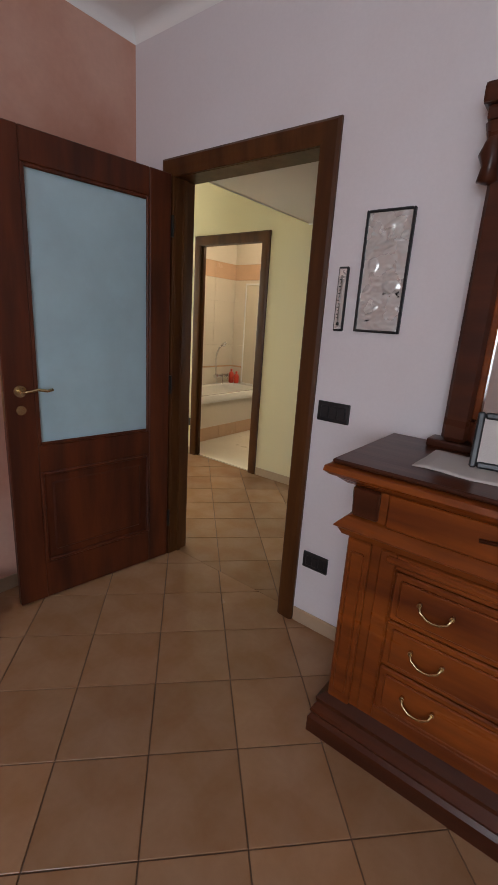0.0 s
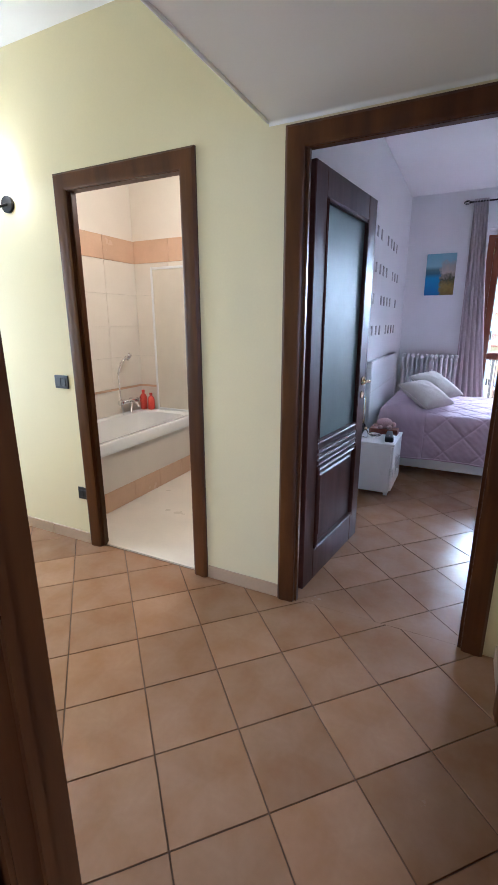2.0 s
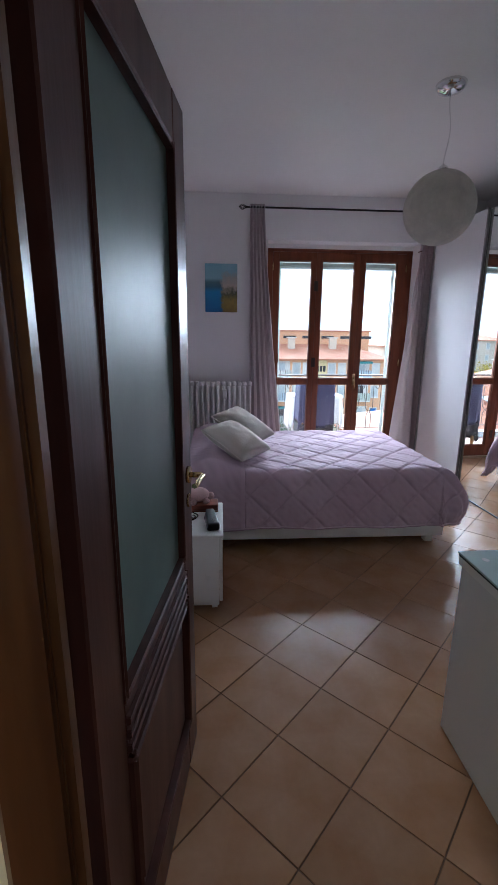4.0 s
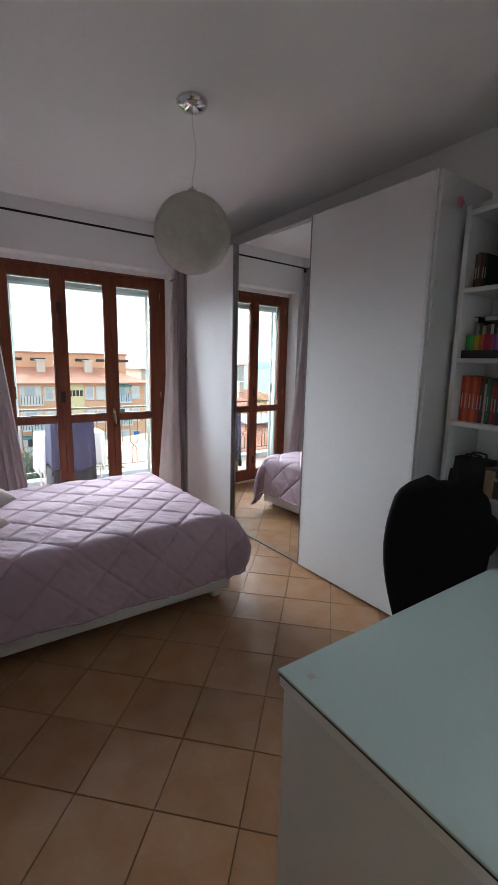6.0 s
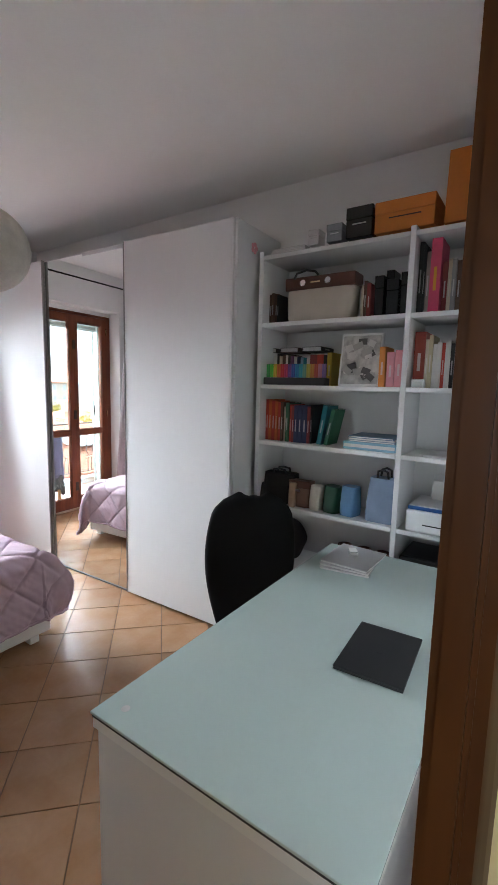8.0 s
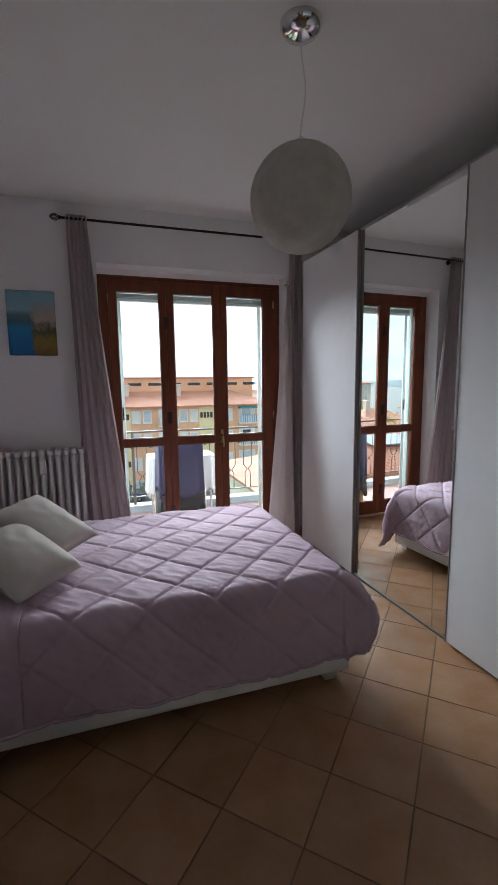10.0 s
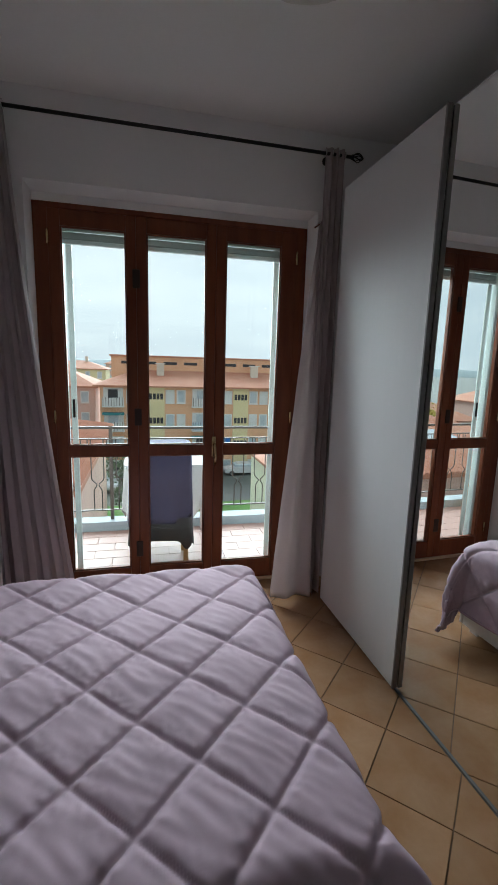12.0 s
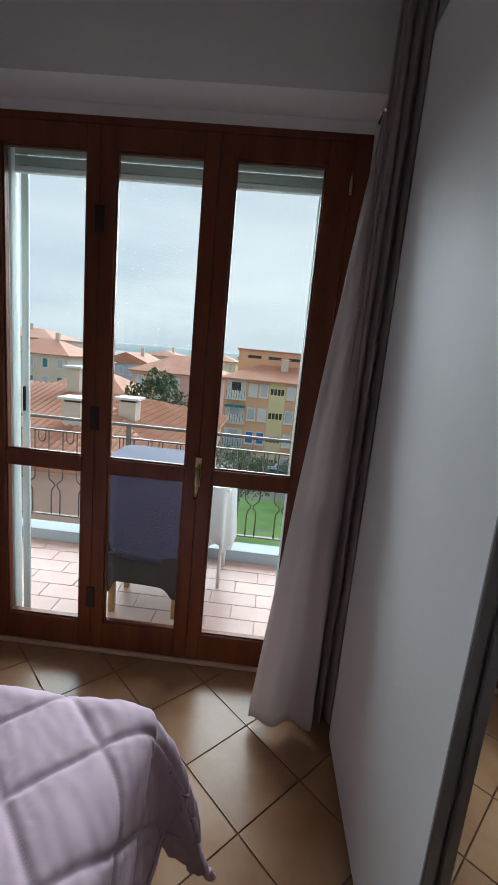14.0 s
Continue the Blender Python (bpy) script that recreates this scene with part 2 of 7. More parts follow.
def wall(name, axis, at, thick, a0, a1, z0, z1, material, holes=()):
    """An upright wall with openings. axis 'x': it runs along x and stands at y = at .. at + thick."""
    us = sorted({a0, a1, *(h[k] for h in holes for k in (0, 1))})
    zs = sorted({z0, z1, *(h[k] for h in holes for k in (2, 3))})

    def solid(i, j):
        if not (0 <= i < len(us) - 1 and 0 <= j < len(zs) - 1):
            return False
        u, z = (us[i] + us[i + 1]) / 2, (zs[j] + zs[j + 1]) / 2
        return not any(h[0] < u < h[1] and h[2] < z < h[3] for h in holes)

    bm, seen = bmesh.new(), {}

    def v(u, d, z):
        key = (round(u, 5), d, round(z, 5))
        if key not in seen:
            t = at + (thick if d else 0)
            seen[key] = bm.verts.new((u, t, z) if axis == "x" else (t, u, z))
        return seen[key]

    for i in range(len(us) - 1):
        for j in range(len(zs) - 1):
            if not solid(i, j):
                continue
            u, w, z, y = us[i], us[i + 1], zs[j], zs[j + 1]
            for d in (0, 1):
                bm.faces.new((v(u, d, z), v(w, d, z), v(w, d, y), v(u, d, y)))
            for n, e in (((i - 1, j), (u, z, u, y)), ((i + 1, j), (w, z, w, y)), ((i, j - 1), (u, z, w, z)), ((i, j + 1), (u, y, w, y))):
                if not solid(*n):
                    bm.faces.new((v(e[0], 0, e[1]), v(e[2], 0, e[3]), v(e[2], 1, e[3]), v(e[0], 1, e[1])))
    return tagged(link(name, bm, material), kind="structure")


# ---- the plan ----
ROOM = (-1.73, 2.60, -2.60, 1.86, 2.76)     # first room: x0, x1, y0, y1, height
HALL = (-4.60, -0.507, 1.98, 3.42, 2.79)
BED = (-1.62, 1.66, 3.454, 7.93, 2.93)
BATH = (-3.78, -1.72, 3.454, 5.12, 2.70)
D1, D2, D3 = (-1.43, -0.585), (-1.45, -0.632), (-2.775, -2.03)   # door openings along x: first room, bedroom, bathroom
DOOR_H = 2.09
SOFFIT = 2.19
WIN = (-0.70, 0.97, -0.03, 2.49)

wall("wall_room_north", "x", 1.86, 0.06, ROOM[0] - 0.1, ROOM[1] + 0.1, 0, 2.86, M["room_wall"], [(*D1, 0, DOOR_H)])
wall("wall_room_west", "y", ROOM[0] - 0.12, 0.12, ROOM[2] - 0.1, 1.86, 0, 2.86, M["sponged"])
wall("wall_room_east", "y", ROOM[1], 0.12, ROOM[2] - 0.1, 1.86, 0, 2.86, M["room_wall"])
wall("wall_room_south", "x", ROOM[2] - 0.3, 0.3, ROOM[0], ROOM[1], 0, 2.86, M["room_wall"], [(0.5, 2.1, 0.7, 2.3)])
wall("wall_hall_south", "x", 1.92, 0.06, HALL[0], HALL[1], 0, 2.89, M["hall_wall"], [(*D1, 0, DOOR_H)])
wall("wall_hall_north", "x", 3.42, 0.018, HALL[0] - 0.1, HALL[1] + 0.1, 0, 2.89, M["hall_wall"], [(*D2, 0, DOOR_H), (*D3, 0, DOOR_H)])
wall("wall_hall_east", "y", HALL[1], 0.1, 1.92, 3.42, 0, 2.89, M["hall_wall"], [(2.24, 3.06, 0, DOOR_H)])
# the opening here is out of view, added for the hall's cool lamp
wall("wall_hall_west", "y", HALL[0] - 0.1, 0.1, 1.92, 3.42, 0, 2.89, M["hall_wall"], [(2.2, 3.1, 0.8, 2.2)])
wall("wall_bedroom_south", "x", 3.438, 0.016, BED[0] - 0.1, BED[1] + 0.1, 0, 3.03, M["bed_wall"], [(*D2, 0, DOOR_H)])
wall("wall_bedroom_west", "y", BED[0] - 0.1, 0.1, 3.454, BED[3], 0, 3.03, M["bed_wall"])
wall("wall_bedroom_east", "y", BED[1], 0.12, 3.454, BED[3], 0, 3.03, M["bed_wall"])
wall("wall_bedroom_north", "x", BED[3], 0.32, BED[0] - 0.1, BED[1] + 0.12, -0.3, 3.03, M["bed_wall"], [WIN])


def slab(name, x0, x1, y0, y1, z0, z1, material):
    return tagged(link(name, box(x0, x1, y0, y1, z0, z1), material), kind="structure")


slab("ceiling_room", ROOM[0], ROOM[1], ROOM[2], ROOM[3], ROOM[4], ROOM[4] + 0.09, M["ceiling"])
slab("ceiling_hall", HALL[0], HALL[1], 1.98, 3.42, HALL[4], HALL[4] + 0.09, M["ceiling"])
slab("ceiling_soffit", -1.60, HALL[1] - 0.002, 1.982, 3.418, SOFFIT, SOFFIT + 0.3, M["ceiling"])
slab("ceiling_bedroom", BED[0], BED[1], BED[2], BED[3], BED[4], BED[4] + 0.09, M["ceiling"])
slab("floor_base", -4.7, 2.7, -2.8, 8.25, -0.3, -0.005, M["grout"])

# ---- doors, frames, skirting ----
def frosted(name, color, rough):
    m = mat(name, color, rough, vary=0.03, scale=4, grain=30, bump=0.12, spread=tuple(c * 0.86 for c in color))
    m.node_tree.nodes["Principled BSDF"].inputs["Transmission Weight"].default_value = 0.3
    return m


M["frosted"] = frosted("frosted_glass", (0.60, 0.82, 0.89), 0.4)
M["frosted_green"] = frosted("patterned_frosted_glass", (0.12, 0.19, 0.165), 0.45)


def casing(axis, a0, a1, face, out, top, width=0.085, deep=0.022):
    """A moulded architrave round an opening a0..a1 on the wall face; out is +1 or -1, the way it stands off the wall."""
    prof = [(0, 0), (0, width), (deep * 0.55, width), (deep * 0.95, width * 0.86), (deep, width * 0.62), (deep * 0.8, width * 0.42), (deep * 0.85, width * 0.2), (deep * 0.5, 0.0)]
    w = lambda u, z: Vector((u, face, z)) if axis == "x" else Vector((face, u, z))
    o = Vector((0, out, 0)) if axis == "x" else Vector((out, 0, 0))
    e = Vector((1, 0, 0)) if axis == "x" else Vector((0, 1, 0))
    z = Vector((0, 0, 1))
    path = [(w(a0, 0.0), o, -e), (w(a0, top), o, -e + z), (w(a1, top), o, e + z), (w(a1, 0.0), o, e)]
    return sweep(prof, path)


def door_frame(name, axis, a0, a1, f0, f1, top, sides=(1, 1)):
    """Lining through the wall from face f0 to f1 and casings on both faces."""
    root = thing(name, "dark brown moulded wooden door frame set in the wall", "door frame", kind="structure")
    t = 0.014

    def bx(u0, u1, z0, z1, g0=f0, g1=f1):
        return box(u0, u1, g0, g1, z0, z1) if axis == "x" else box(g0, g1, u0, u1, z0, z1)

    for u0, u1 in ((a0 + 0.001, a0 + t), (a1 - t, a1 - 0.001)):
        part("jamb", bx(u0, u1, 0, top - t), M["casing"], root)
    part("head", bx(a0 + 0.001, a1 - 0.001, top - t, top - 0.001), M["casing"], root)
    mid = (f0 + f1) / 2
    for u0, u1 in ((a0 + t, a0 + t + 0.012), (a1 - t - 0.012, a1 - t)):
        part("door_stop", bx(u0, u1, 0, top - t, mid - 0.012, mid + 0.010), M["casing"], root)
    if sides[0]:
        part("architrave", casing(axis, a0 + 0.012, a1 - 0.012, f0, -1, top - 0.012), M["casing"], root, smooth=30)
    if sides[1]:
        part("architrave", casing(axis, a0 + 0.012, a1 - 0.012, f1, 1, top - 0.012), M["casing"], root, smooth=30)
    return root


door_frame("door_frame_1", "x", *D1, 1.86, 1.98, DOOR_H)
door_frame("door_frame_2", "x", *D2, 3.42, 3.454, DOOR_H, (1, 0))
fr2 = bpy.data.objects["door_frame_2"]
part("architrave", casing("x", D2[0] + 0.012, D2[1] - 0.012, 3.454, 1, DOOR_H - 0.012, 0.085, 0.006), M["casing"], fr2)
door_frame("door_frame_3", "x", *D3, 3.42, 3.466, DOOR_H)
door_frame("door_frame_4", "y", 2.24, 3.06, HALL[1], HALL[1] + 0.1, DOOR_H, (1, 0))


def frame_ring(x0, x1, z0, z1, w, y0, y1, bevel=0.004, bm=None):
    """A flat frame of four bars, w wide."""
    bm = bm or bmesh.new()
    box(x0, x0 + w, y0, y1, z0, z1, bevel, bm)
    box(x1 - w, x1, y0, y1, z0, z1, bevel, bm)
    box(x0 + w, x1 - w, y0, y1, z0, z0 + w, bevel, bm)
    box(x0 + w, x1 - w, y0, y1, z1 - w, z1, bevel, bm)
    return bm


def lever(parent, x, z, side, metal):
    """Lever handle on its rosette, with the key plate below; side +1 or -1 along y, the lever runs to -x."""
    y = 0.021 * side
    bm = rod((x, y - 0.002 * side, z), (x, y + 0.010 * side, z), 0.026, seg=20)
    rod((x, y, z), (x, y + 0.045 * side, z), 0.009, bm)
    tube([(x, y + 0.045 * side, z), (x - 0.02, y + 0.052 * side, z + 0.003), (x - 0.06, y + 0.052 * side, z + 0.010), (x - 0.10, y + 0.048 * side, z + 0.002),
          (x - 0.125, y + 0.045 * side, z + 0.006)], 0.0085, bm, flat=0.8)
    h = part("handle", bm, metal, parent, "satin brass lever handle")
    part("key_plate", rod((x, y - 0.002 * side, z - 0.085), (x, y + 0.006 * side, z - 0.085), 0.021, seg=18), metal, parent)
    return h


def door_leaf(name, label, width, height, pane_z, m, wood_m, pane_m, ribs=False):
    """Glazed leaf in its own frame: x from the hinge, y through the thickness."""
    root = thing(name, label, "door", m, kind="structure")
    st, z0 = 0.125, pane_z
    h = 0.020
    for x0, x1 in ((0.004, st), (width - st, width)):
        part("stile", box(x0, x1, -h, h, 0.008, height, 0.004), wood_m, root)
    for a, b in ((0.008, 0.20), (z0 - 0.13, z0), (height - st, height)):
        part("rail", box(st, width - st, -h + 0.001, h - 0.001, a, b, 0.004), wood_m, root)
    part("glass_pane", box(st - 0.004, width - st + 0.004, -0.004, 0.004, z0 - 0.004, height - st + 0.004), pane_m, root, "frosted glass pane")
    for s in (-1, 1):
        part("glazing_bead", frame_ring(st, width - st, z0, height - st, 0.016, s * 0.006, s * 0.019), wood_m, root)
        pb = frame_ring(st, width - st, 0.20, z0 - 0.13, 0.018, s * 0.004, s * 0.024, 0.006)
        part("panel_moulding", pb, wood_m, root)
    part("panel", box(st - 0.004, width - st + 0.004, -0.009, 0.009, 0.196, z0 - 0.126), wood_m, root)
    part("raised_field", box(st + 0.05, width - st - 0.05, -0.017, 0.017, 0.25, z0 - 0.18, 0.012), wood_m, root)
    if ribs:
        for k in range(3):
            for s in (-1, 1):
                part("rib", box(st + 0.004, width - st - 0.004, s * 0.018, s * 0.025, z0 - 0.115 + 0.032 * k, z0 - 0.098 + 0.032 * k, 0.003), wood_m, root)
    for s in (-1, 1):
        lever(root, width - 0.062, 1.06, s, M["brass"])
    for z in (0.25, 1.05, 1.85):
        part("hinge", rod((0.0, 0.024, z - 0.05), (0.0, 0.024, z + 0.05), 0.008), M["dark_metal"], root)
    part("lock_plate", box(width - 0.0005, width + 0.002, -0.009, 0.009, 0.93, 1.13), M["brass"], root)
    return root


M["leaf1"] = wood("reddish_walnut_leaf", (0.115, 0.027, 0.009), (0.052, 0.013, 0.006), 0.4)
M["leaf2"] = wood("dark_plum_walnut_leaf", (0.075, 0.024, 0.015), (0.045, 0.014, 0.009), 0.42)
door_leaf("door_1", "dark walnut door with frosted glass, standing open", 0.83, 2.085, 0.80, pose(-1.432, 1.835, 0, 0, 0, -98), M["leaf1"], M["frosted"])
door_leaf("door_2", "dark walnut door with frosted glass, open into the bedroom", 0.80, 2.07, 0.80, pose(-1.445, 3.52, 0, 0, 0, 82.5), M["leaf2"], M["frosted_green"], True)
# closed plain leaf of the side door
root = thing("door_4", "closed dark walnut door in the hall side wall", "door", kind="structure")
part("leaf", box(HALL[1] + 0.045, HALL[1] + 0.085, 2.272, 3.028, 0.008, DOOR_H - 0.034, 0.003), M["leaf2"], root)
part("panel_moulding", box(HALL[1] + 0.036, HALL[1] + 0.046, 2.40, 2.90, 0.25, 0.85, 0.004), M["leaf2"], root)

SKIRT = 0.075


def skirting(name, segs):
    """Tile skirting in pieces along straight stretches (x0, y0, x1, y1, nx, ny); each piece is an object of its own."""
    root = thing(name, "beige ceramic tile skirting along the wall", "skirting", kind="structure")
    for x0, y0, x1, y1, nx, ny in segs:
        n = max(1, round(math.hypot(x1 - x0, y1 - y0) / 0.33))
        for k in range(n):
            a, b = k / n, (k + 1) / n
            g = 0.0015 / max(math.hypot(x1 - x0, y1 - y0), 0.01)
            p, q = (x0 + (x1 - x0) * (a + g), y0 + (y1 - y0) * (a + g)), (x0 + (x1 - x0) * (b - g), y0 + (y1 - y0) * (b - g))
            xs, ys = sorted((p[0], q[0], p[0] + nx * 0.009, q[0] + nx * 0.009)), sorted((p[1], q[1], p[1] + ny * 0.009, q[1] + ny * 0.009))
            part("skirting_tile", box(xs[0], xs[-1], ys[0], ys[-1], 0.0, SKIRT, 0.0025), M["skirting"], root)


skirting("baseboard_room", [(D1[1] + 0.075, 1.86, ROOM[1], 1.86, 0, -1), (ROOM[0], 1.86, D1[0] - 0.075, 1.86, 0, -1), (ROOM[0], -2.6, ROOM[0], 1.85, 1, 0)])
skirting("baseboard_hall", [(HALL[0], 3.42, D3[0] - 0.075, 3.42, 0, -1), (D3[1] + 0.075, 3.42, D2[0] - 0.075, 3.42, 0, -1), (HALL[1], 3.14, HALL[1], 3.41, -1, 0),
                            (HALL[0], 1.98, D1[0] - 0.075, 1.98, 0, 1)])
skirting("baseboard_bedroom", [(BED[0], 3.56, BED[0], 7.92, 1, 0), (BED[0] + 0.01, 7.93, WIN[0], 7.93, 0, -1), (BED[1] - 0.01, 7.93, WIN[1], 7.93, 0, -1),
                               (D2[1] + 0.1, 3.454, BED[1], 3.454, 0, 1)])

# plaster coving in the first room and along the soffit
def cove(name, pts, z, r=0.055):
    bm = bmesh.new()
    prof = [(0, 0), (r, 0)] + [(r - r * math.sin(a), -r + r * math.cos(a)) for a in [math.pi / 2 * k / 6 for k in range(1, 6)]] + [(0, -r)]
    for x0, y0, x1, y1, nx, ny in pts:
        o, c = Vector((nx, ny, 0)), Vector((0, 0, 1))
        sweep(prof, [(Vector((x0, y0, z)), o, c), (Vector((x1, y1, z)), o, c)], bm)
    return tagged(link(name, bm, M["ceiling"], smooth=40), kind="structure")


cove("trim_room_coving", [(ROOM[0], 1.859, ROOM[1], 1.859, 0, -1), (ROOM[0] + 0.001, -2.6, ROOM[0] + 0.001, 1.86, 1, 0)], ROOM[4] - 0.001)
cove("trim_soffit_bead", [(-1.60, 3.419, HALL[1], 3.419, 0, -1)], SOFFIT - 0.001, 0.014)
tagged(link("trim_soffit_edge", rod((-1.602, 1.985, SOFFIT + 0.003), (-1.602, 3.415, SOFFIT + 0.003), 0.009), M["ceiling"]), kind="structure")


def wall_plate(name, label, cat, cx, z, face, ny, w, h, keys, group=""):
    """Black plastic switch or socket plate on a wall that faces along y."""
    root = thing(name, label, cat, pose(cx, face, z, 0, 0, 0 if ny < 0 else 180), group)
    part("plate", box(-w / 2, w / 2, -0.010, 0.0, -h / 2, h / 2, 0.004, seg=2), M["black_plastic"], root)
    kw = (w - 0.03) / keys
    for k in range(keys):
        x = -w / 2 + 0.015 + kw * k
        part("key", box(x + 0.001, x + kw - 0.001, -0.014, -0.009, -h / 2 + 0.016, h / 2 - 0.016, 0.003), M["black_plastic"], root)
    return root


wall_plate("light_switch", "black plastic switch plate on the lilac wall", "light switch", -0.415, 1.065, 1.86, -1, 0.147, 0.085, 3)
wall_plate("power_socket", "black plastic socket plate low on the lilac wall", "power socket", -0.42, 0.352, 1.86, -1, 0.128, 0.08, 3)
wall_plate("light_switch", "small black switch plate beside the bathroom door", "light switch", -2.96, 1.06, 3.42, -1, 0.11, 0.08, 2)
wall_plate("power_socket", "small black socket plate beside the bathroom door", "power socket", -2.87, 0.35, 3.42, -1, 0.10, 0.08, 2)
sw = wall_plate("light_switch", "black switch plate on the yellow side wall", "light switch", 0, 1.08, 0, -1, 0.10, 0.085, 2)
sw.matrix_world = pose(HALL[1], 3.24, 1.08, 0, 0, -90)

# ---- first room ----
M["dresser"] = wood("chestnut_dresser_wood", (0.25, 0.060, 0.010), (0.10, 0.021, 0.005), 0.30, "x", 0.0)
M["dresser_dark"] = wood("dark_chestnut_wood", (0.080, 0.021, 0.008), (0.042, 0.011, 0.005), 0.3, "x", 0.05)
M["lace"] = mat("grey_lace_cloth", (0.60, 0.55, 0.52), 0.9, vary=0.08, grain=400, bump=0.3)
M["silver"] = mat("hammered_silver", (0.72, 0.72, 0.70), 0.28, 1.0, vary=0.1, scale=18, grain=60, bump=0.5)
M["relief"] = mat("silver_relief_foil", (0.72, 0.72, 0.70), 0.27, 0.5, vary=0.06, scale=9, grain=30, bump=0.12, spread=(0.74, 0.73, 0.70))


def dresser():
    """Local: x along the front from the left end, y back from the front face to the wall at 0.44."""
    w, d = 1.32, 0.44
    root = thing("chest_of_drawers", "carved chestnut chest of drawers with bail handles, against the wall", "dresser", pose(-0.09, 1.415, 0))
    part("carcass", box(0.0, w, 0.0, d, 0.10, 0.96), M["dresser"], root)
    # plinth with a stepped moulding
    prof = [(0, 0), (0.046, 0), (0.046, 0.06), (0.036, 0.075), (0.042, 0.09), (0.026, 0.125), (0.030, 0.145), (0.0, 0.17)]
    path = [(Vector((0, d, 0)), Vector((-1, 0, 0)), Vector((0, 0, 1))), (Vector((0, 0, 0)), Vector((-1, -1, 0)), Vector((0, 0, 1))),
            (Vector((w, 0, 0)), Vector((1, -1, 0)), Vector((0, 0, 1))), (Vector((w, d, 0)), Vector((1, 0, 0)), Vector((0, 0, 1)))]
    part("plinth", sweep(prof, path), M["dresser_dark"], root, smooth=25)
    belt = [(0, -0.035), (0.018, -0.03), (0.03, -0.008), (0.042, 0.0), (0.03, 0.012), (0.012, 0.03), (0, 0.034)]
    lift = lambda z: [(p + Vector((0, 0, z)), o, c) for p, o, c in path]
    part("belt_moulding", sweep(belt, lift(0.785)), M["dresser"], root, smooth=25)
    edge = [(0, -0.045), (0.02, -0.04), (0.05, -0.016), (0.06, -0.014), (0.078, 0.0), (0.075, 0.016), (0.06, 0.022), (0, 0.022)]
    part("cornice", sweep(edge, lift(0.965)), M["dresser"], root, smooth=25)
    part("top", box(-0.06, w + 0.06, -0.06, d - 0.002, 0.9885, 1.003, 0.005), M["dresser_dark"], root)
    # corner pilasters, flared under the top
    for x in (0.0, w - 0.085):
        part("pilaster", box(x + 0.004, x + 0.081, -0.016, 0.0, 0.14, 0.75, 0.005), M["dresser"], root)
        part("pilaster_field", box(x + 0.02, x + 0.065, -0.022, -0.014, 0.18, 0.71, 0.006), M["dresser"], root)
        bm = box(x + 0.0, x + 0.085, -0.02, 0.0, 0.82, 0.92, 0.006)
        for v in bm.verts:
            if v.co.z < 0.86:
                v.co.y += 0.012
        part("corbel", bm, M["dresser_dark"], root)
    # frieze drawer with its carved ornament
    fr = part("frieze_drawer", box(0.11, w - 0.11, -0.014, 0.0, 0.815, 0.925, 0.006), M["dresser"], root)
    bm = bmesh.new()
    for s in (-1, 1):
        for k in range(3):
            tube([(w / 2 + s * (0.30 - 0.05 * k), -0.016, 0.872), (w / 2 + s * 0.18, -0.019, 0.885 + 0.009 * k), (w / 2 + s * 0.06, -0.019, 0.872 - 0.014 * k), (w / 2, -0.019, 0.862)], 0.006, bm, 6)
    part("carving", bm, M["dresser_dark"], fr, "carved ribbon ornament")
    # three drawers in a raised frame, with bail handles
    for x0, x1, z0, z1 in ((0.11, 0.16, 0.15, 0.745), (w - 0.16, w - 0.11, 0.15, 0.745), (0.16, w - 0.16, 0.15, 0.20), (0.16, w - 0.16, 0.695, 0.745)):
        part("drawer_surround", box(x0, x1, -0.010, 0.0, z0, z1, 0.004), M["dresser"], root)
    for k in range(3):
        z = 0.20 + 0.166 * k
        dr = part("drawer", box(0.165, w - 0.165, -0.013, 0.0, z, z + 0.16, 0.005), M["dresser"], root)
        part("drawer_field", box(0.185, w - 0.185, -0.019, -0.012, z + 0.018, z + 0.142, 0.006), M["dresser"], dr)
        for cx in (0.295, w - 0.295):
            zc = z + 0.095
            bm = rod((cx - 0.045, -0.016, zc), (cx - 0.045, -0.032, zc), 0.007, seg=10)
            rod((cx + 0.045, -0.016, zc), (cx + 0.045, -0.032, zc), 0.007, bm, 10)
            tube([(cx - 0.045, -0.030, zc), (cx - 0.038, -0.034, zc - 0.018), (cx - 0.018, -0.036, zc - 0.031), (cx, -0.036, zc - 0.034), (cx + 0.018, -0.036, zc - 0.031),
                  (cx + 0.038, -0.034, zc - 0.018), (cx + 0.045, -0.030, zc)], 0.0042, bm)
            part("bail_handle", bm, M["brass"], dr, "antique brass bail handle")
    # drawer knob mouldings at the top of the drawer front
    part("upper_moulding", box(0.13, w - 0.13, -0.018, 0.0, 0.712, 0.735, 0.006), M["dresser"], root)
    for ob in root.children:
        if ob.name.split(".")[0] != "plinth":
            ob.location.z += 0.03
    return root


dresser()

# dressing mirror on the chest
root = thing("dressing_mirror", "tall mirror in a dark carved wooden frame on the chest", "mirror", pose(0.04, 1.80, 1.033))
part("base", box(-0.04, 1.06, -0.045, 0.045, 0.0, 0.028, 0.008, seg=2), M["dresser_dark"], root)
fr = frame_ring(0.0, 1.02, 0.028, 0.98, 0.085, -0.03, 0.03, 0.012)
part("frame", fr, M["dresser_dark"], root)
part("inner_bead", frame_ring(0.085, 0.935, 0.113, 0.895, 0.022, -0.022, 0.012, 0.004), M["dresser"], root)
part("glass", box(0.10, 0.92, 0.0, 0.006, 0.13, 0.88), M["mirror"], root, "silvered mirror glass")
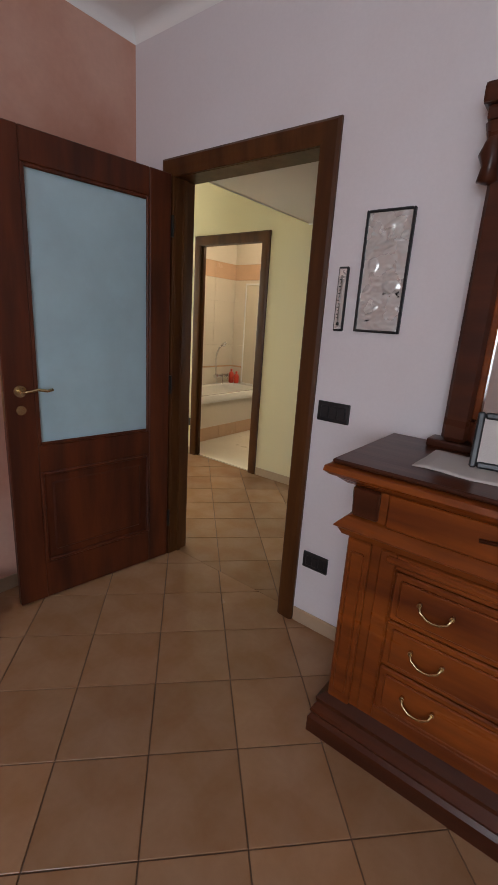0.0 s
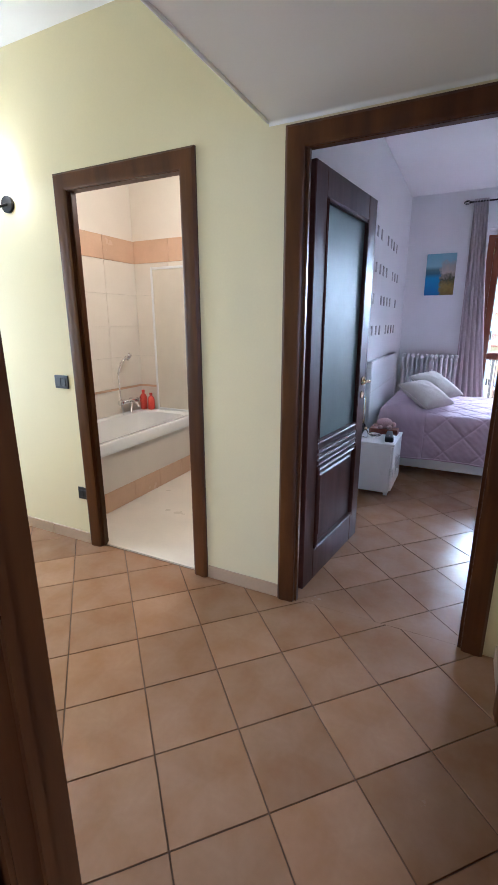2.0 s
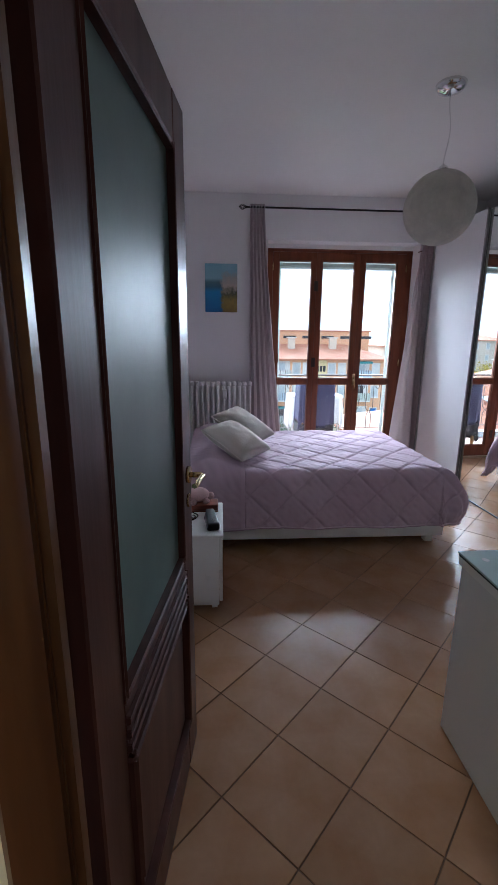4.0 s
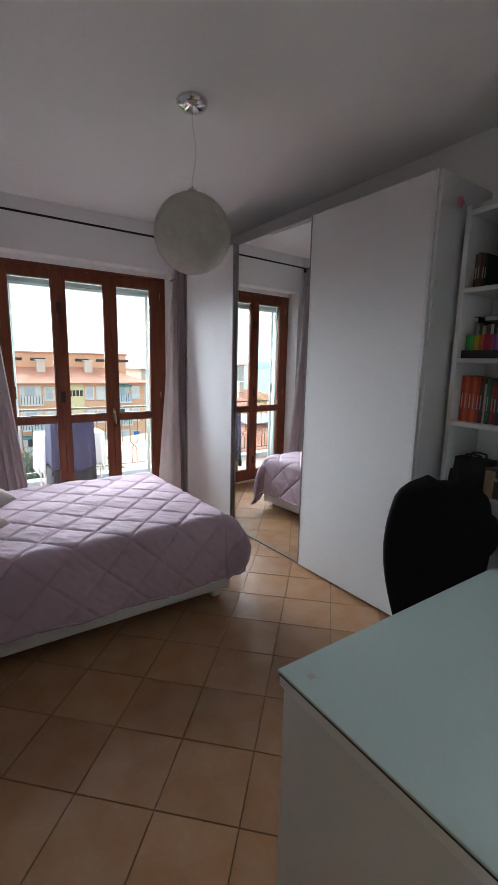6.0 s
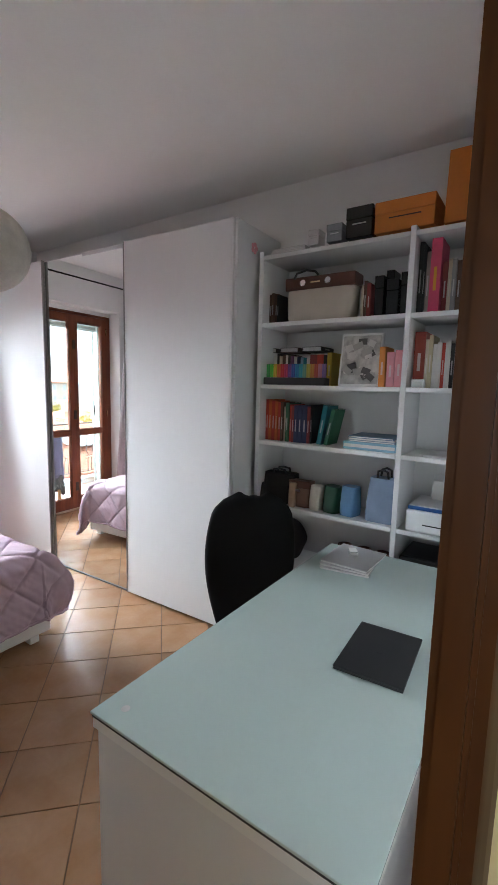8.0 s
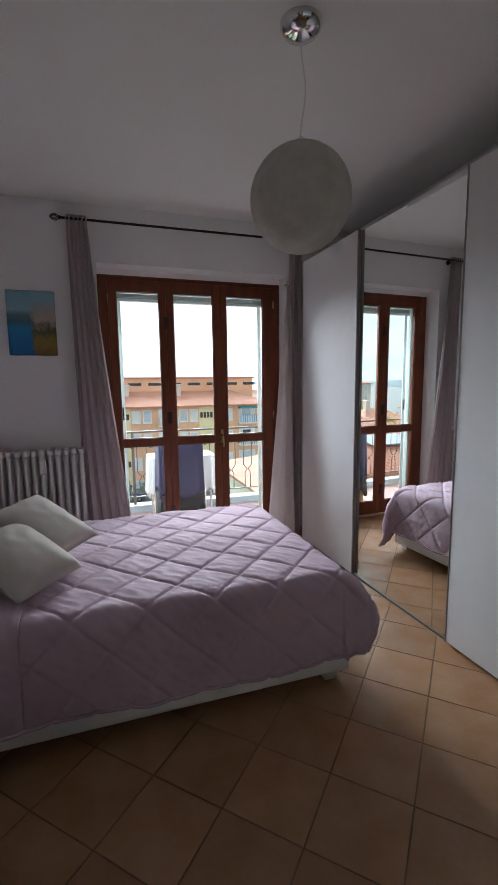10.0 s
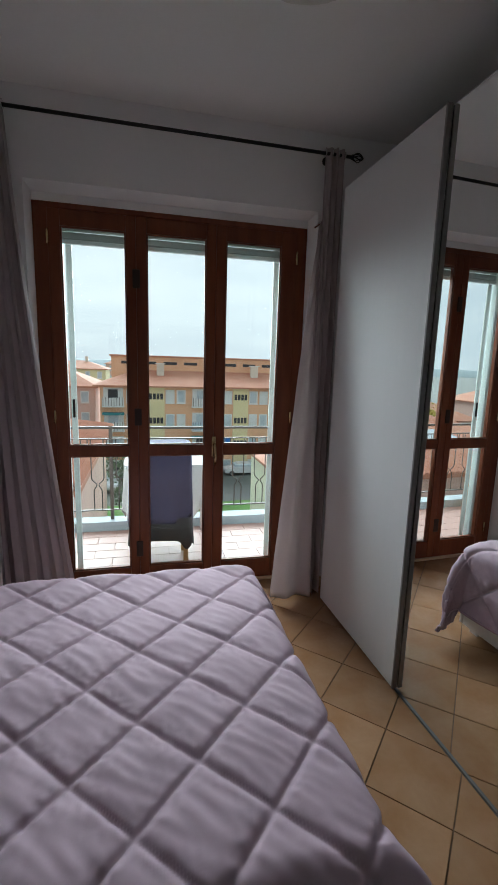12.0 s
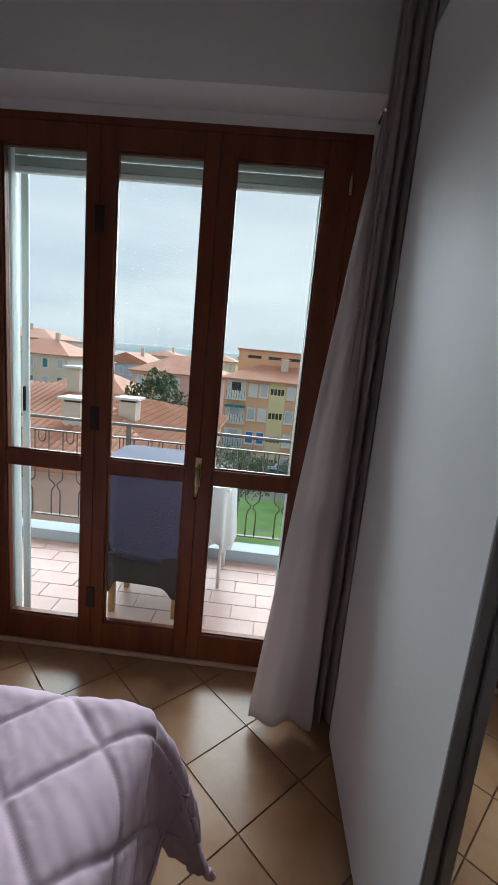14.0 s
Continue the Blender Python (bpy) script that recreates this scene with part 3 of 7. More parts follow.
bm = box(-0.03, 1.05, -0.045, 0.03, 0.98, 1.02, 0.01, seg=2)
box(-0.045, 1.065, -0.06, 0.035, 1.02, 1.075, 0.012, bm, 2)
part("crown", bm, M["dresser_dark"], root)
for x in (0.0, 1.02):
    bm = lathe([(0.0, 0.0), (0.03, 0.01), (0.022, 0.05), (0.036, 0.08), (0.02, 0.12), (0.03, 0.16), (0.0, 0.17)], 14, m=Matrix.Translation((x, -0.035, 0.81)))
    part("carved_bracket", bm, M["dresser_dark"], root)

# runner and silver photo frame on the chest
bm = bmesh.new()
nx, ny = 24, 8
grid = [[bm.verts.new((0.05 + 0.95 * i / nx, 1.47 + 0.24 * j / ny + 0.006 * math.sin(i * 1.3), 1.0365 + 0.0012 * math.sin(i * 0.9 + j))) for j in range(ny + 1)] for i in range(nx + 1)]
for i in range(nx):
    for j in range(ny):
        bm.faces.new((grid[i][j], grid[i + 1][j], grid[i + 1][j + 1], grid[i][j + 1]))
ext = bmesh.ops.extrude_face_region(bm, geom=bm.faces[:])
bmesh.ops.translate(bm, vec=(0, 0, -0.003), verts=[g for g in ext["geom"] if isinstance(g, bmesh.types.BMVert)])
tagged(link("table_runner", bm, M["lace"], smooth=True), "pale grey lace runner lying on the chest top", "table runner")
root = thing("photo_frame", "small hammered silver photo frame on the lace runner", "photo frame", pose(0.24, 1.60, 1.038, -12, 0, 12))
part("frame", frame_ring(-0.065, 0.065, 0.0, 0.165, 0.02, -0.008, 0.008, 0.005), M["black_plastic"], root)
part("backing", box(-0.05, 0.05, 0.0, 0.006, 0.015, 0.15), M["black_plastic"], root)
part("picture", box(-0.046, 0.046, -0.003, 0.0, 0.018, 0.147), M["lace"], root)

# thermometer and silver relief picture
root = thing("wall_thermometer", "narrow silver wall thermometer in a dark frame", "thermometer", pose(-0.437, 1.86, 1.397))
part("case", box(-0.021, 0.021, -0.014, 0.0, 0.0, 0.243, 0.004), M["black_plastic"], root)
part("scale_plate", box(-0.015, 0.015, -0.016, -0.0135, 0.008, 0.235), M["relief"], root)
part("tube", rod((0, -0.018, 0.035), (0, -0.018, 0.21), 0.0025), M["clear"], root)
part("bulb", lathe([(0, 0), (0.006, 0.004), (0.006, 0.012), (0, 0.016)], 10, m=Matrix.Translation((0, -0.018, 0.02))), M["dark_metal"], root)
for k in range(12):
    part("mark", box(-0.011 if k % 2 else -0.007, -0.004, -0.0168, -0.0158, 0.05 + 0.013 * k, 0.054 + 0.013 * k), M["black_plastic"], root)
root = thing("relief_picture", "silver relief picture in a thin dark frame", "picture", pose(-0.277, 1.86, 1.40))
part("frame", frame_ring(-0.09, 0.09, 0.0, 0.43, 0.009, -0.018, 0.0, 0.003), M["black_plastic"], root)
bm = bmesh.new()
nx, nz = 56, 130
for i in range(nx + 1):
    for j in range(nz + 1):
        x, z = -0.082 + 0.164 * i / nx, 0.008 + 0.414 * j / nz
        h = 0.0045 * noise.noise(Vector((x * 10, z * 24, 3))) + 0.0020 * noise.noise(Vector((x * 55, z * 80, 1)))
        for cx, cz, a, b, tilt in ((0.0, 0.31, 0.055, 0.012, 0.3), (-0.03, 0.08, 0.035, 0.010, 0.7), (0.02, 0.385, 0.05, 0.014, 0.5), (-0.045, 0.24, 0.02, 0.03, 0.0)):
            e = (((x - cx) + (z - cz) * tilt) / a) ** 2 + (((z - cz) - (x - cx) * tilt) / b) ** 2
            h += 0.005 * (1 - e) ** 0.5 if e < 1 else 0
        e1 = ((x - 0.035) / 0.035) ** 2 + ((z - 0.165) / 0.022) ** 2
        h += 0.006 * max(0, 1 - e1) ** 0.5 if e1 < 1 else 0
        bm.verts.new((x, -0.008 - max(h, -0.003), z))
bm.verts.ensure_lookup_table()
for i in range(nx):
    for j in range(nz):
        k = i * (nz + 1) + j
        bm.faces.new((bm.verts[k], bm.verts[k + nz + 1], bm.verts[k + nz + 2], bm.verts[k + 1]))
part("relief_sheet", bm, M["relief"], root, "embossed silver sheet", smooth=True)
part("backing", box(-0.083, 0.083, -0.005, 0.0, 0.008, 0.422), M["black_plastic"], root)

# low dark bench behind the open door, of which a bun foot shows
root = thing("wooden_bench", "low dark wooden bench with bun feet by the door", "bench", pose(-1.70, 0.30, 0))
part("seat", box(0.0, 0.34, 0.0, 0.50, 0.16, 0.22, 0.012, seg=2), M["dresser_dark"], root)
for x, y in ((0.05, 0.05), (0.29, 0.05), (0.05, 0.45), (0.29, 0.45)):
    part("foot", lathe([(0.035, 0.0), (0.055, 0.03), (0.058, 0.06), (0.03, 0.10), (0.045, 0.13), (0.04, 0.162)], 16, m=Matrix.Translation((x, y, 0))), M["dresser_dark"], root)

# window of the first room, reflected in the mirror
root = thing("window_1", "wooden casement window with pale blue shutters outside", "window", kind="structure")
part("window_frame", frame_ring(0.5, 2.1, 0.7, 2.3, 0.07, -2.76, -2.69), M["window_wood"], root)
part("mullion", box(1.26, 1.34, -2.76, -2.69, 0.77, 2.23, 0.004), M["window_wood"], root)
p = part("pane", box(0.57, 2.03, -2.73, -2.726, 0.77, 2.23), M["pane"], root)
p.visible_shadow = False
M["shutter_blue"] = mat("pale_blue_paint", (0.30, 0.55, 0.62), 0.6)
part("lower_shutter", box(0.5, 2.1, -2.86, -2.82, 0.7, 1.15, 0.006), M["shutter_blue"], root)

# ---- hall and bathroom ----
root = thing("wall_sconce", "small wall sconce with a glowing glass shade on the hall wall", "wall lamp", pose(-3.23, 3.42, 2.06))
part("back_plate", rod((0, 0, 0), (0, -0.018, 0), 0.045, seg=20), M["dark_metal"], root)
part("arm", tube([(0, -0.015, 0), (0, -0.06, -0.02), (0, -0.10, 0.0), (0, -0.10, 0.04)], 0.008), M["dark_metal"], root)
M["sconce_glow"] = glow("glowing_opal_glass", (1.0, 0.93, 0.78), 1.6)
part("shade", lathe([(0.02, 0.03), (0.05, 0.05), (0.065, 0.09), (0.07, 0.13), (0.062, 0.13), (0.055, 0.09), (0.02, 0.045)], 20, m=Matrix.Translation((0, -0.10, 0))), M["sconce_glow"], root, "lit opal glass shade")

M["bath_tile"] = mat("cream_wall_tile", (0.80, 0.73, 0.62), 0.22, vary=0.02, scale=3, bump=0.01)
M["bath_band"] = mat("peach_wall_tile", (0.68, 0.45, 0.29), 0.25, vary=0.04, scale=5, bump=0.02)
M["bath_floor"] = mat("cream_floor_tile", (0.78, 0.70, 0.58), 0.3, vary=0.03, scale=4, bump=0.02)
M["enamel"] = mat("white_enamel", (0.85, 0.84, 0.80), 0.12, vary=0.01, bump=0)
M["red_plastic"] = mat("red_plastic", (0.62, 0.06, 0.03), 0.35, vary=0.05)
M["opal_panel"] = mat("frosted_window_panel", (0.66, 0.60, 0.48), 0.4, vary=0.03, scale=6, grain=90, bump=0.2)
bx0, bx1, by0, by1, bh = BATH
wall("wall_bath_west", "y", bx0 - 0.1, 0.1, by0, by1 + 0.1, 0, bh, M["bath_tile"])
wall("wall_bath_north", "x", by1, 0.1, bx0, bx1, 0, bh, M["bath_tile"])
wall("wall_bath_east", "y", bx1, 0.02, by0, by1 + 0.1, 0, bh, M["bath_tile"])
wall("wall_bath_south", "x", by0, 0.012, bx0, bx1, 0, bh, M["bath_tile"], [(*D3, 0, DOOR_H)])
slab("ceiling_bath", bx0, bx1, by0, by1, bh, bh + 0.08, M["ceiling"])
slab("floor_bath", bx0, bx1, 3.45, by1, -0.004, 0.006, M["bath_floor"])


def tile_course(name, z0, z1, material, label, n_w, n_n):
    """A row of wall tiles round the bath's two walls; each tile an object of its own."""
    root = thing(name, label, "wall tile", kind="structure")
    for k in range(n_w):
        a, b = by0 + 0.014 + (by1 - by0 - 0.014) * k / n_w, by0 + 0.014 + (by1 - by0 - 0.014) * (k + 1) / n_w
        part("tile", box(bx0 + 0.001, bx0 + 0.010, a + 0.001, b - 0.001, z0, z1, 0.0015), material, root)
    for k in range(n_n):
        a, b = bx0 + 0.011 + (bx1 - bx0 - 0.011) * k / n_n, bx0 + 0.011 + (bx1 - bx0 - 0.011) * (k + 1) / n_n
        part("tile", box(a + 0.001, b - 0.001, by1 - 0.010, by1 - 0.001, z0, z1, 0.0015), material, root)


tile_course("trim_bath_band", 1.955, 2.155, M["bath_band"], "peach tile band round the bathroom walls", 4, 5)
tile_course("trim_bath_dado", 0.775, 0.795, M["bath_band"], "thin peach listello on the bathroom walls", 4, 5)
for r in range(4):
    tile_course("trim_bath_course", 0.80 + 0.288 * r, 0.80 + 0.288 * r + 0.286, M["bath_tile"], "cream ceramic wall tiles in the bathroom", 4, 5)

root = thing("bathtub", "white enamel built-in bathtub with a tiled front", "bathtub", pose(bx0 + 0.012, by0 + 0.014, 0))
L, W, Hh = by1 - by0 - 0.026, 0.70, 0.55
part("front_tiles", box(W - 0.05, W - 0.02, 0, L, 0.006, 0.46, 0.002), M["bath_tile"], root)
for k in range(5):
    part("plinth_tile", box(W - 0.019, W - 0.011, L * k / 5 + 0.001, L * (k + 1) / 5 - 0.001, 0.008, 0.165, 0.002), M["bath_band"], root, "peach front tile")
bm = bmesh.new()
rings = []
for inset, z in ((0.0, 0.46), (0.0, 0.535), (0.012, 0.55), (0.055, 0.55), (0.075, 0.535), (0.10, 0.40), (0.13, 0.24), (0.20, 0.17)):
    ring = []
    rad = 0.03 if inset < 0.02 else 0.14
    for cx, cy, a0 in ((W - inset - rad, L - inset - rad, 0), (inset + rad, L - inset - rad, 90), (inset + rad, inset + rad, 180), (W - inset - rad, inset + rad, 270)):
        for k in range(7):
            a = radians(a0 + 15 * k)
            ring.append(bm.verts.new((cx + rad * math.cos(a), cy + rad * math.sin(a), z)))
    rings.append(ring)
for a, b in zip(rings, rings[1:]):
    for k in range(28):
        bm.faces.new((a[k], a[(k + 1) % 28], b[(k + 1) % 28], b[k])).smooth = True
bm.faces.new(rings[-1])
part("basin", bm, M["enamel"], root, smooth=40)
part("overflow", rod((0.35, L - 0.115, 0.42), (0.35, L - 0.105, 0.425), 0.03, seg=18), M["chrome"], root)

root = thing("bath_mixer", "chrome bath mixer with a hand shower on the wall", "tap", pose(bx0 + 0.011, 4.85, 0.66))
bm = rod((0.0, -0.07, 0), (0.05, -0.07, 0), 0.022)
rod((0.0, 0.07, 0), (0.05, 0.07, 0), 0.022, bm)
rod((0.055, -0.11, 0), (0.055, 0.11, 0), 0.02, bm)
part("body", bm, M["chrome"], root)
part("spout", tube([(0.06, 0, -0.005), (0.11, 0, 0.0), (0.15, 0, -0.02), (0.16, 0, -0.05)], 0.013), M["chrome"], root)
for y in (-0.11, 0.11):
    part("tap_handle", rod((0.055, y, 0), (0.055, y * 1.35, 0), 0.024, seg=8), M["chrome"], root)
part("hose", tube([(0.06, 0.02, -0.02), (0.07, -0.02, -0.22), (0.07, -0.10, -0.24), (0.06, -0.13, 0.0), (0.05, -0.13, 0.30)], 0.007), M["chrome"], root)
bm = tube([(0.05, -0.13, 0.28), (0.07, -0.10, 0.38), (0.10, -0.05, 0.44)], 0.011)
rod((0.10, -0.05, 0.45), (0.12, -0.03, 0.425), 0.038, bm, 18)
part("hand_shower", bm, M["chrome"], root)
for k, (x, y, h) in enumerate(((-3.70, 5.04, 0.20), (-3.62, 5.06, 0.17))):
    root = thing("shampoo_bottle", "red plastic shampoo bottle on the tub rim", "bottle", pose(x, y, 0.551), "bottles on the bathtub")
    part("bottle", lathe([(0.028, 0), (0.036, 0.01), (0.036, h * 0.6), (0.026, h * 0.75), (0.013, h * 0.8), (0.013, h * 0.84)], 16), M["red_plastic"], root)
    part("cap", lathe([(0.016, h * 0.84), (0.016, h * 0.98), (0.0, h)], 12), M["red_plastic"], root)
root = thing("shower_screen", "folding frosted shower screen in a pale frame", "shower screen", pose(-3.56, by1 - 0.016, 0.552))
part("frame", frame_ring(0.0, 0.42, 0.0, 1.36, 0.022, -0.022, 0.0, 0.003), M["white_paint"], root)
part("pane", box(0.02, 0.40, -0.014, -0.008, 0.02, 1.34), M["opal_panel"], root)

# ---- balcony door ----
root = thing("window_2", "red-brown wooden three-leaf balcony door, closed", "window", kind="structure")
WX0, WX1, WZ = -0.657, 0.935, 2.445
YF, YB = 8.10, 8.17
part("window_frame", box(WX0 - 0.043, WX0 + 0.035, YF + 0.01, YB + 0.01, 0.0, 2.443, 0.003), M["window_wood"], root)
part("window_frame", box(WX1 - 0.035, WX1 + 0.034, YF + 0.01, YB + 0.01, 0.0, 2.443, 0.003), M["window_wood"], root)
part("window_frame", box(WX0 + 0.035, WX1 - 0.035, YF + 0.01, YB + 0.01, WZ - 0.035, 2.443, 0.003), M["window_wood"], root)
part("head_filler", box(WX0 - 0.042, WX1 + 0.034, YF + 0.012, YB + 0.01, 2.4432, 2.489), M["bed_wall"], root, "white plastered strip above the frame")
part("threshold", box(WX0 - 0.042, WX1 + 0.034, YF - 0.01, YB + 0.09, 0.001, 0.022, 0.004), M["skirting"], root)
LEAVES = ((WX0 + 0.036, -0.1265, -0.553, -0.185), (-0.1255, 0.3675, -0.062, 0.305), (0.3685, WX1 - 0.036, 0.432, 0.797))
for x in (-0.126, 0.368):
    part("meeting_strip", box(x - 0.02, x + 0.02, YB - 0.011, YB + 0.004, 0.03, WZ - 0.04, 0.003), M["window_wood"], root)
for a, b, pa, pb in LEAVES:
    leaf = part("sash", box(a, pa, YF, YB - 0.012, 0.024, WZ - 0.038, 0.006, seg=2), M["window_wood"], root)
    part("stile", box(pb, b, YF, YB - 0.012, 0.024, WZ - 0.038, 0.006, seg=2), M["window_wood"], leaf)
    for z0, z1 in ((0.024, 0.165), (0.945, 1.015), (2.318, WZ - 0.038)):
        part("rail", box(pa, pb, YF + 0.002, YB - 0.014, z0, z1, 0.005, seg=2), M["window_wood"], leaf)
    for z0, z1 in ((0.165, 0.945), (1.015, 2.318)):
        g = part("pane", box(pa - 0.006, pb + 0.006, YF + 0.030, YF + 0.034, z0 - 0.006, z1 + 0.006), M["pane"], leaf, "clear glass pane")
        g.visible_shadow = False
        part("glazing_strip", frame_ring(pa, pb, z0, z1, 0.008, YF + 0.012, YF + 0.028, 0.002), M["window_wood"], leaf)
for x, z in ((-0.126, 0.30), (-0.126, 1.20), (-0.126, 2.05)):
    part("fold_hinge", box(x - 0.022, x + 0.022, YF - 0.006, YF + 0.004, z - 0.055, z + 0.055, 0.004), M["hinge_bronze"], root, "dark metal folding hinge")
for x in (WX0 + 0.036, WX1 - 0.036):
    for z in (0.25, 1.2, 2.25):
        part("barrel_hinge", rod((x, YF - 0.004, z - 0.04), (x, YF - 0.004, z + 0.04), 0.008), M["brass"], root)
bm = box(0.353, 0.383, YF - 0.010, YF + 0.002, 0.93, 1.07, 0.004, seg=2)
rod((0.368, YF - 0.008, 1.02), (0.368, YF - 0.05, 1.02), 0.008, bm)
tube([(0.368, YF - 0.048, 1.03), (0.370, YF - 0.055, 0.99), (0.374, YF - 0.052, 0.93), (0.368, YF - 0.046, 0.885)], 0.0085, bm)
part("window_handle", bm, M["brass"], root, "brass lever window handle")

# roller shutter box, slats and guides outside
M["shutter"] = mat("pale_green_shutter", (0.50, 0.58, 0.54), 0.45, vary=0.04, bump=0.02)
M["guide"] = mat("pale_aluminium_guide", (0.76, 0.83, 0.81), 0.4, 0.0, vary=0.03)
root = thing("roller_shutter", "pale green roller shutter, rolled up", "roller shutter", kind="structure")
for k in range(5):
    part("slat", box(WX0 - 0.03, WX1 + 0.03, 8.215, 8.229, 2.272 + 0.046 * k, 2.272 + 0.046 * k + 0.043, 0.005), M["shutter"], root)
part("bottom_bar", box(WX0 - 0.03, WX1 + 0.03, 8.212, 8.232, 2.245, 2.271, 0.003), M["guide"], root)
for x0, x1 in ((-0.70, -0.560), (0.835, 0.969)):
    part("guide", box(x0, x1, 8.19, 8.25, 0.0, 2.489, 0.004), M["guide"], root, "pale aluminium shutter guide")
for x0, x1 in ((-0.548, -0.512), (0.786, 0.822)):
    part("guide_channel", box(x0, x1, 8.236, 8.25, 0.0, 2.489, 0.003), M["guide"], root)
part("latch", box(-0.538, -0.524, 8.222, 8.236, 1.18, 1.30, 0.004), M["dark_metal"], root)

# ---- curtain rod and curtains ----
RZ, RY = 2.775, 7.83
root = thing("curtain_rod", "dark metal curtain rod with caged finials above the window", "curtain rod")
part("rod", rod((-0.94, RY, RZ), (1.12, RY, RZ), 0.0095), M["dark_metal"], root)
for s, x in ((-1, -0.94), (1, 1.12)):
    bm = bmesh.new()
    for k in range(6):
        a = math.pi * k / 3
        tube([(x + s * t * 0.075, RY + 0.024 * math.sin(math.pi * t) * math.cos(a + 1.5 * t), RZ + 0.024 * math.sin(math.pi * t) * math.sin(a + 1.5 * t)) for t in [j / 8 for j in range(9)]], 0.003, bm, 5)
    rod((x, RY, RZ), (x + s * 0.012, RY, RZ), 0.014, bm)
    part("finial", bm, M["dark_metal"], root, "twisted cage finial")
for x in (-0.80, 1.00):
    bm = rod((x, RY, RZ), (x, 7.93, RZ), 0.007)
    rod((x, 7.922, RZ), (x, 7.93, RZ), 0.025, bm)
    part("bracket", bm, M["dark_metal"], root)


def curtain(label, top, bottom, folds, amp, seed, tie=None, zb=0.03):
    """A hanging curtain whose width goes from top (x0, x1) to bottom (x0, x1)."""
    rng = random.Random(seed)
    ph = [rng.uniform(0, 6.28) for _ in range(4)]
    root = thing("curtain", label, "curtain")
    bm = bmesh.new()
    nu, nv = folds * 14, 60
    rows = []
    for j in range(nv + 1):
        v = j / nv
        z = RZ + 0.03 + (zb - RZ - 0.03) * v
        e = v ** 1.25
        x0, x1 = top[0] + (bottom[0] - top[0]) * e, top[1] + (bottom[1] - top[1]) * e
        row = []
        for i in range(nu + 1):
            u = i / nu
            f = math.sin(2 * math.pi * folds * u + 0.5 * math.sin(ph[0] + 2.2 * v) + 0.7 * math.sin(ph[1] + 3 * u))
            a = amp * (0.55 + 0.45 * v) * (0.75 + 0.35 * math.sin(ph[2] + 5 * u))
            x = x0 + (x1 - x0) * (u + 0.02 * math.sin(4 * math.pi * folds * u))
            y = RY + a * f + 0.010 * noise.noise(Vector((u * 6, v * 5, seed)))
            row.append(bm.verts.new((x, y, z + 0.006 * f * v)))
        rows.append(row)
    for a, b in zip(rows, rows[1:]):
        for i in range(nu):
            bm.faces.new((a[i], a[i + 1], b[i + 1], b[i])).smooth = True
    ob = part("cloth", bm, M["curtain"], root, smooth=True)
    mod = ob.modifiers.new("thickness", "SOLIDIFY")
    mod.thickness = 0.003
    for k in range(folds + 1):
        x = top[0] + (top[1] - top[0]) * k / folds
        part("ring", lathe([(0.017, -0.003), (0.021, -0.003), (0.021, 0.003), (0.017, 0.003)], 14, m=Matrix.Translation((x, RY, RZ)) @ Matrix.Rotation(radians(90), 4, "Y")), M["chrome"], root)
    return root


curtain("grey-taupe satin curtain hanging beside the radiator", (-0.90, -0.75), (-0.88, -0.48), 5, 0.030, 3)
curtain("grey-taupe satin curtain gathered beside the wardrobe", (0.955, 1.075), (0.93, 1.075), 3, 0.028, 5)
# the inner edge of the right curtain, drawn towards the window
root = thing("sheer_curtain", "satin curtain panel slanting towards the window, coloured as if lit", "curtain")
bm = bmesh.new()
rows = []
for j in range(61):
    v = j / 60
    z = 2.40 - 2.36 * v
    left = 0.955 - 0.245 * min(1, v * 1.02) ** 0.95
    right = 0.975
    row = []
    for i in range(37):
        u = i / 36
        k = 0.35 + 0.65 * v
        y = 7.86 - 0.10 * v + 0.022 * k * math.sin(2 * math.pi * 1.6 * u + 1.0 + 0.8 * math.sin(3 * v)) + 0.012 * noise.noise(Vector((u * 4, v * 9, 2))) * (1.5 - v)
        row.append(bm.verts.new((left + (right - left) * u, y, z)))
    rows.append(row)
for a, b in zip(rows, rows[1:]):
    for i in range(36):
        bm.faces.new((a[i], a[i + 1], b[i + 1], b[i])).smooth = True
# paler than the taupe curtains: window light and sheen put into the colour
M["satin"] = mat("window_lit_taupe_satin", (0.66, 0.59, 0.575), 0.32, vary=0.04, scale=4, grain=250, bump=0.06, stretch=(1, 1, 0.2))
see_through(M["satin"], 0.45)
o = part("cloth", bm, M["satin"], root, smooth=True)
o.modifiers.new("thickness", "SOLIDIFY").thickness = 0.003
part("hook", rod((0.955, 7.93, 2.40), (0.955, 7.85, 2.40), 0.008), M["chrome"], root)
part("hook_knob", lathe([(0, -0.012), (0.014, -0.006), (0.014, 0.006), (0, 0.012)], 14, m=Matrix.Translation((0.955, 7.848, 2.40))), M["chrome"], root)

# ---- wardrobe ----
M["alu_dark"] = mat("dark_bronze_profile", (0.16, 0.155, 0.15), 0.5, 0.3, vary=0.05, grain=200)
M["alu"] = mat("brushed_aluminium_profile", (0.30, 0.295, 0.29), 0.45, 0.4, vary=0.05, grain=200)
root = thing("sliding_wardrobe", "white sliding-door wardrobe with a mirrored middle door", "wardrobe", pose(1.120, 4.965, 0, 0, 0, 1.4))
WL = 2.785
part("side_panel", box(0.02, 0.53, 0.0, 0.022, 0.0, 2.57, 0.002), M["white_lam"], root)
part("side_panel", box(0.02, 0.53, WL - 0.022, WL, 0.0, 2.57, 0.002), M["white_lam"], root)
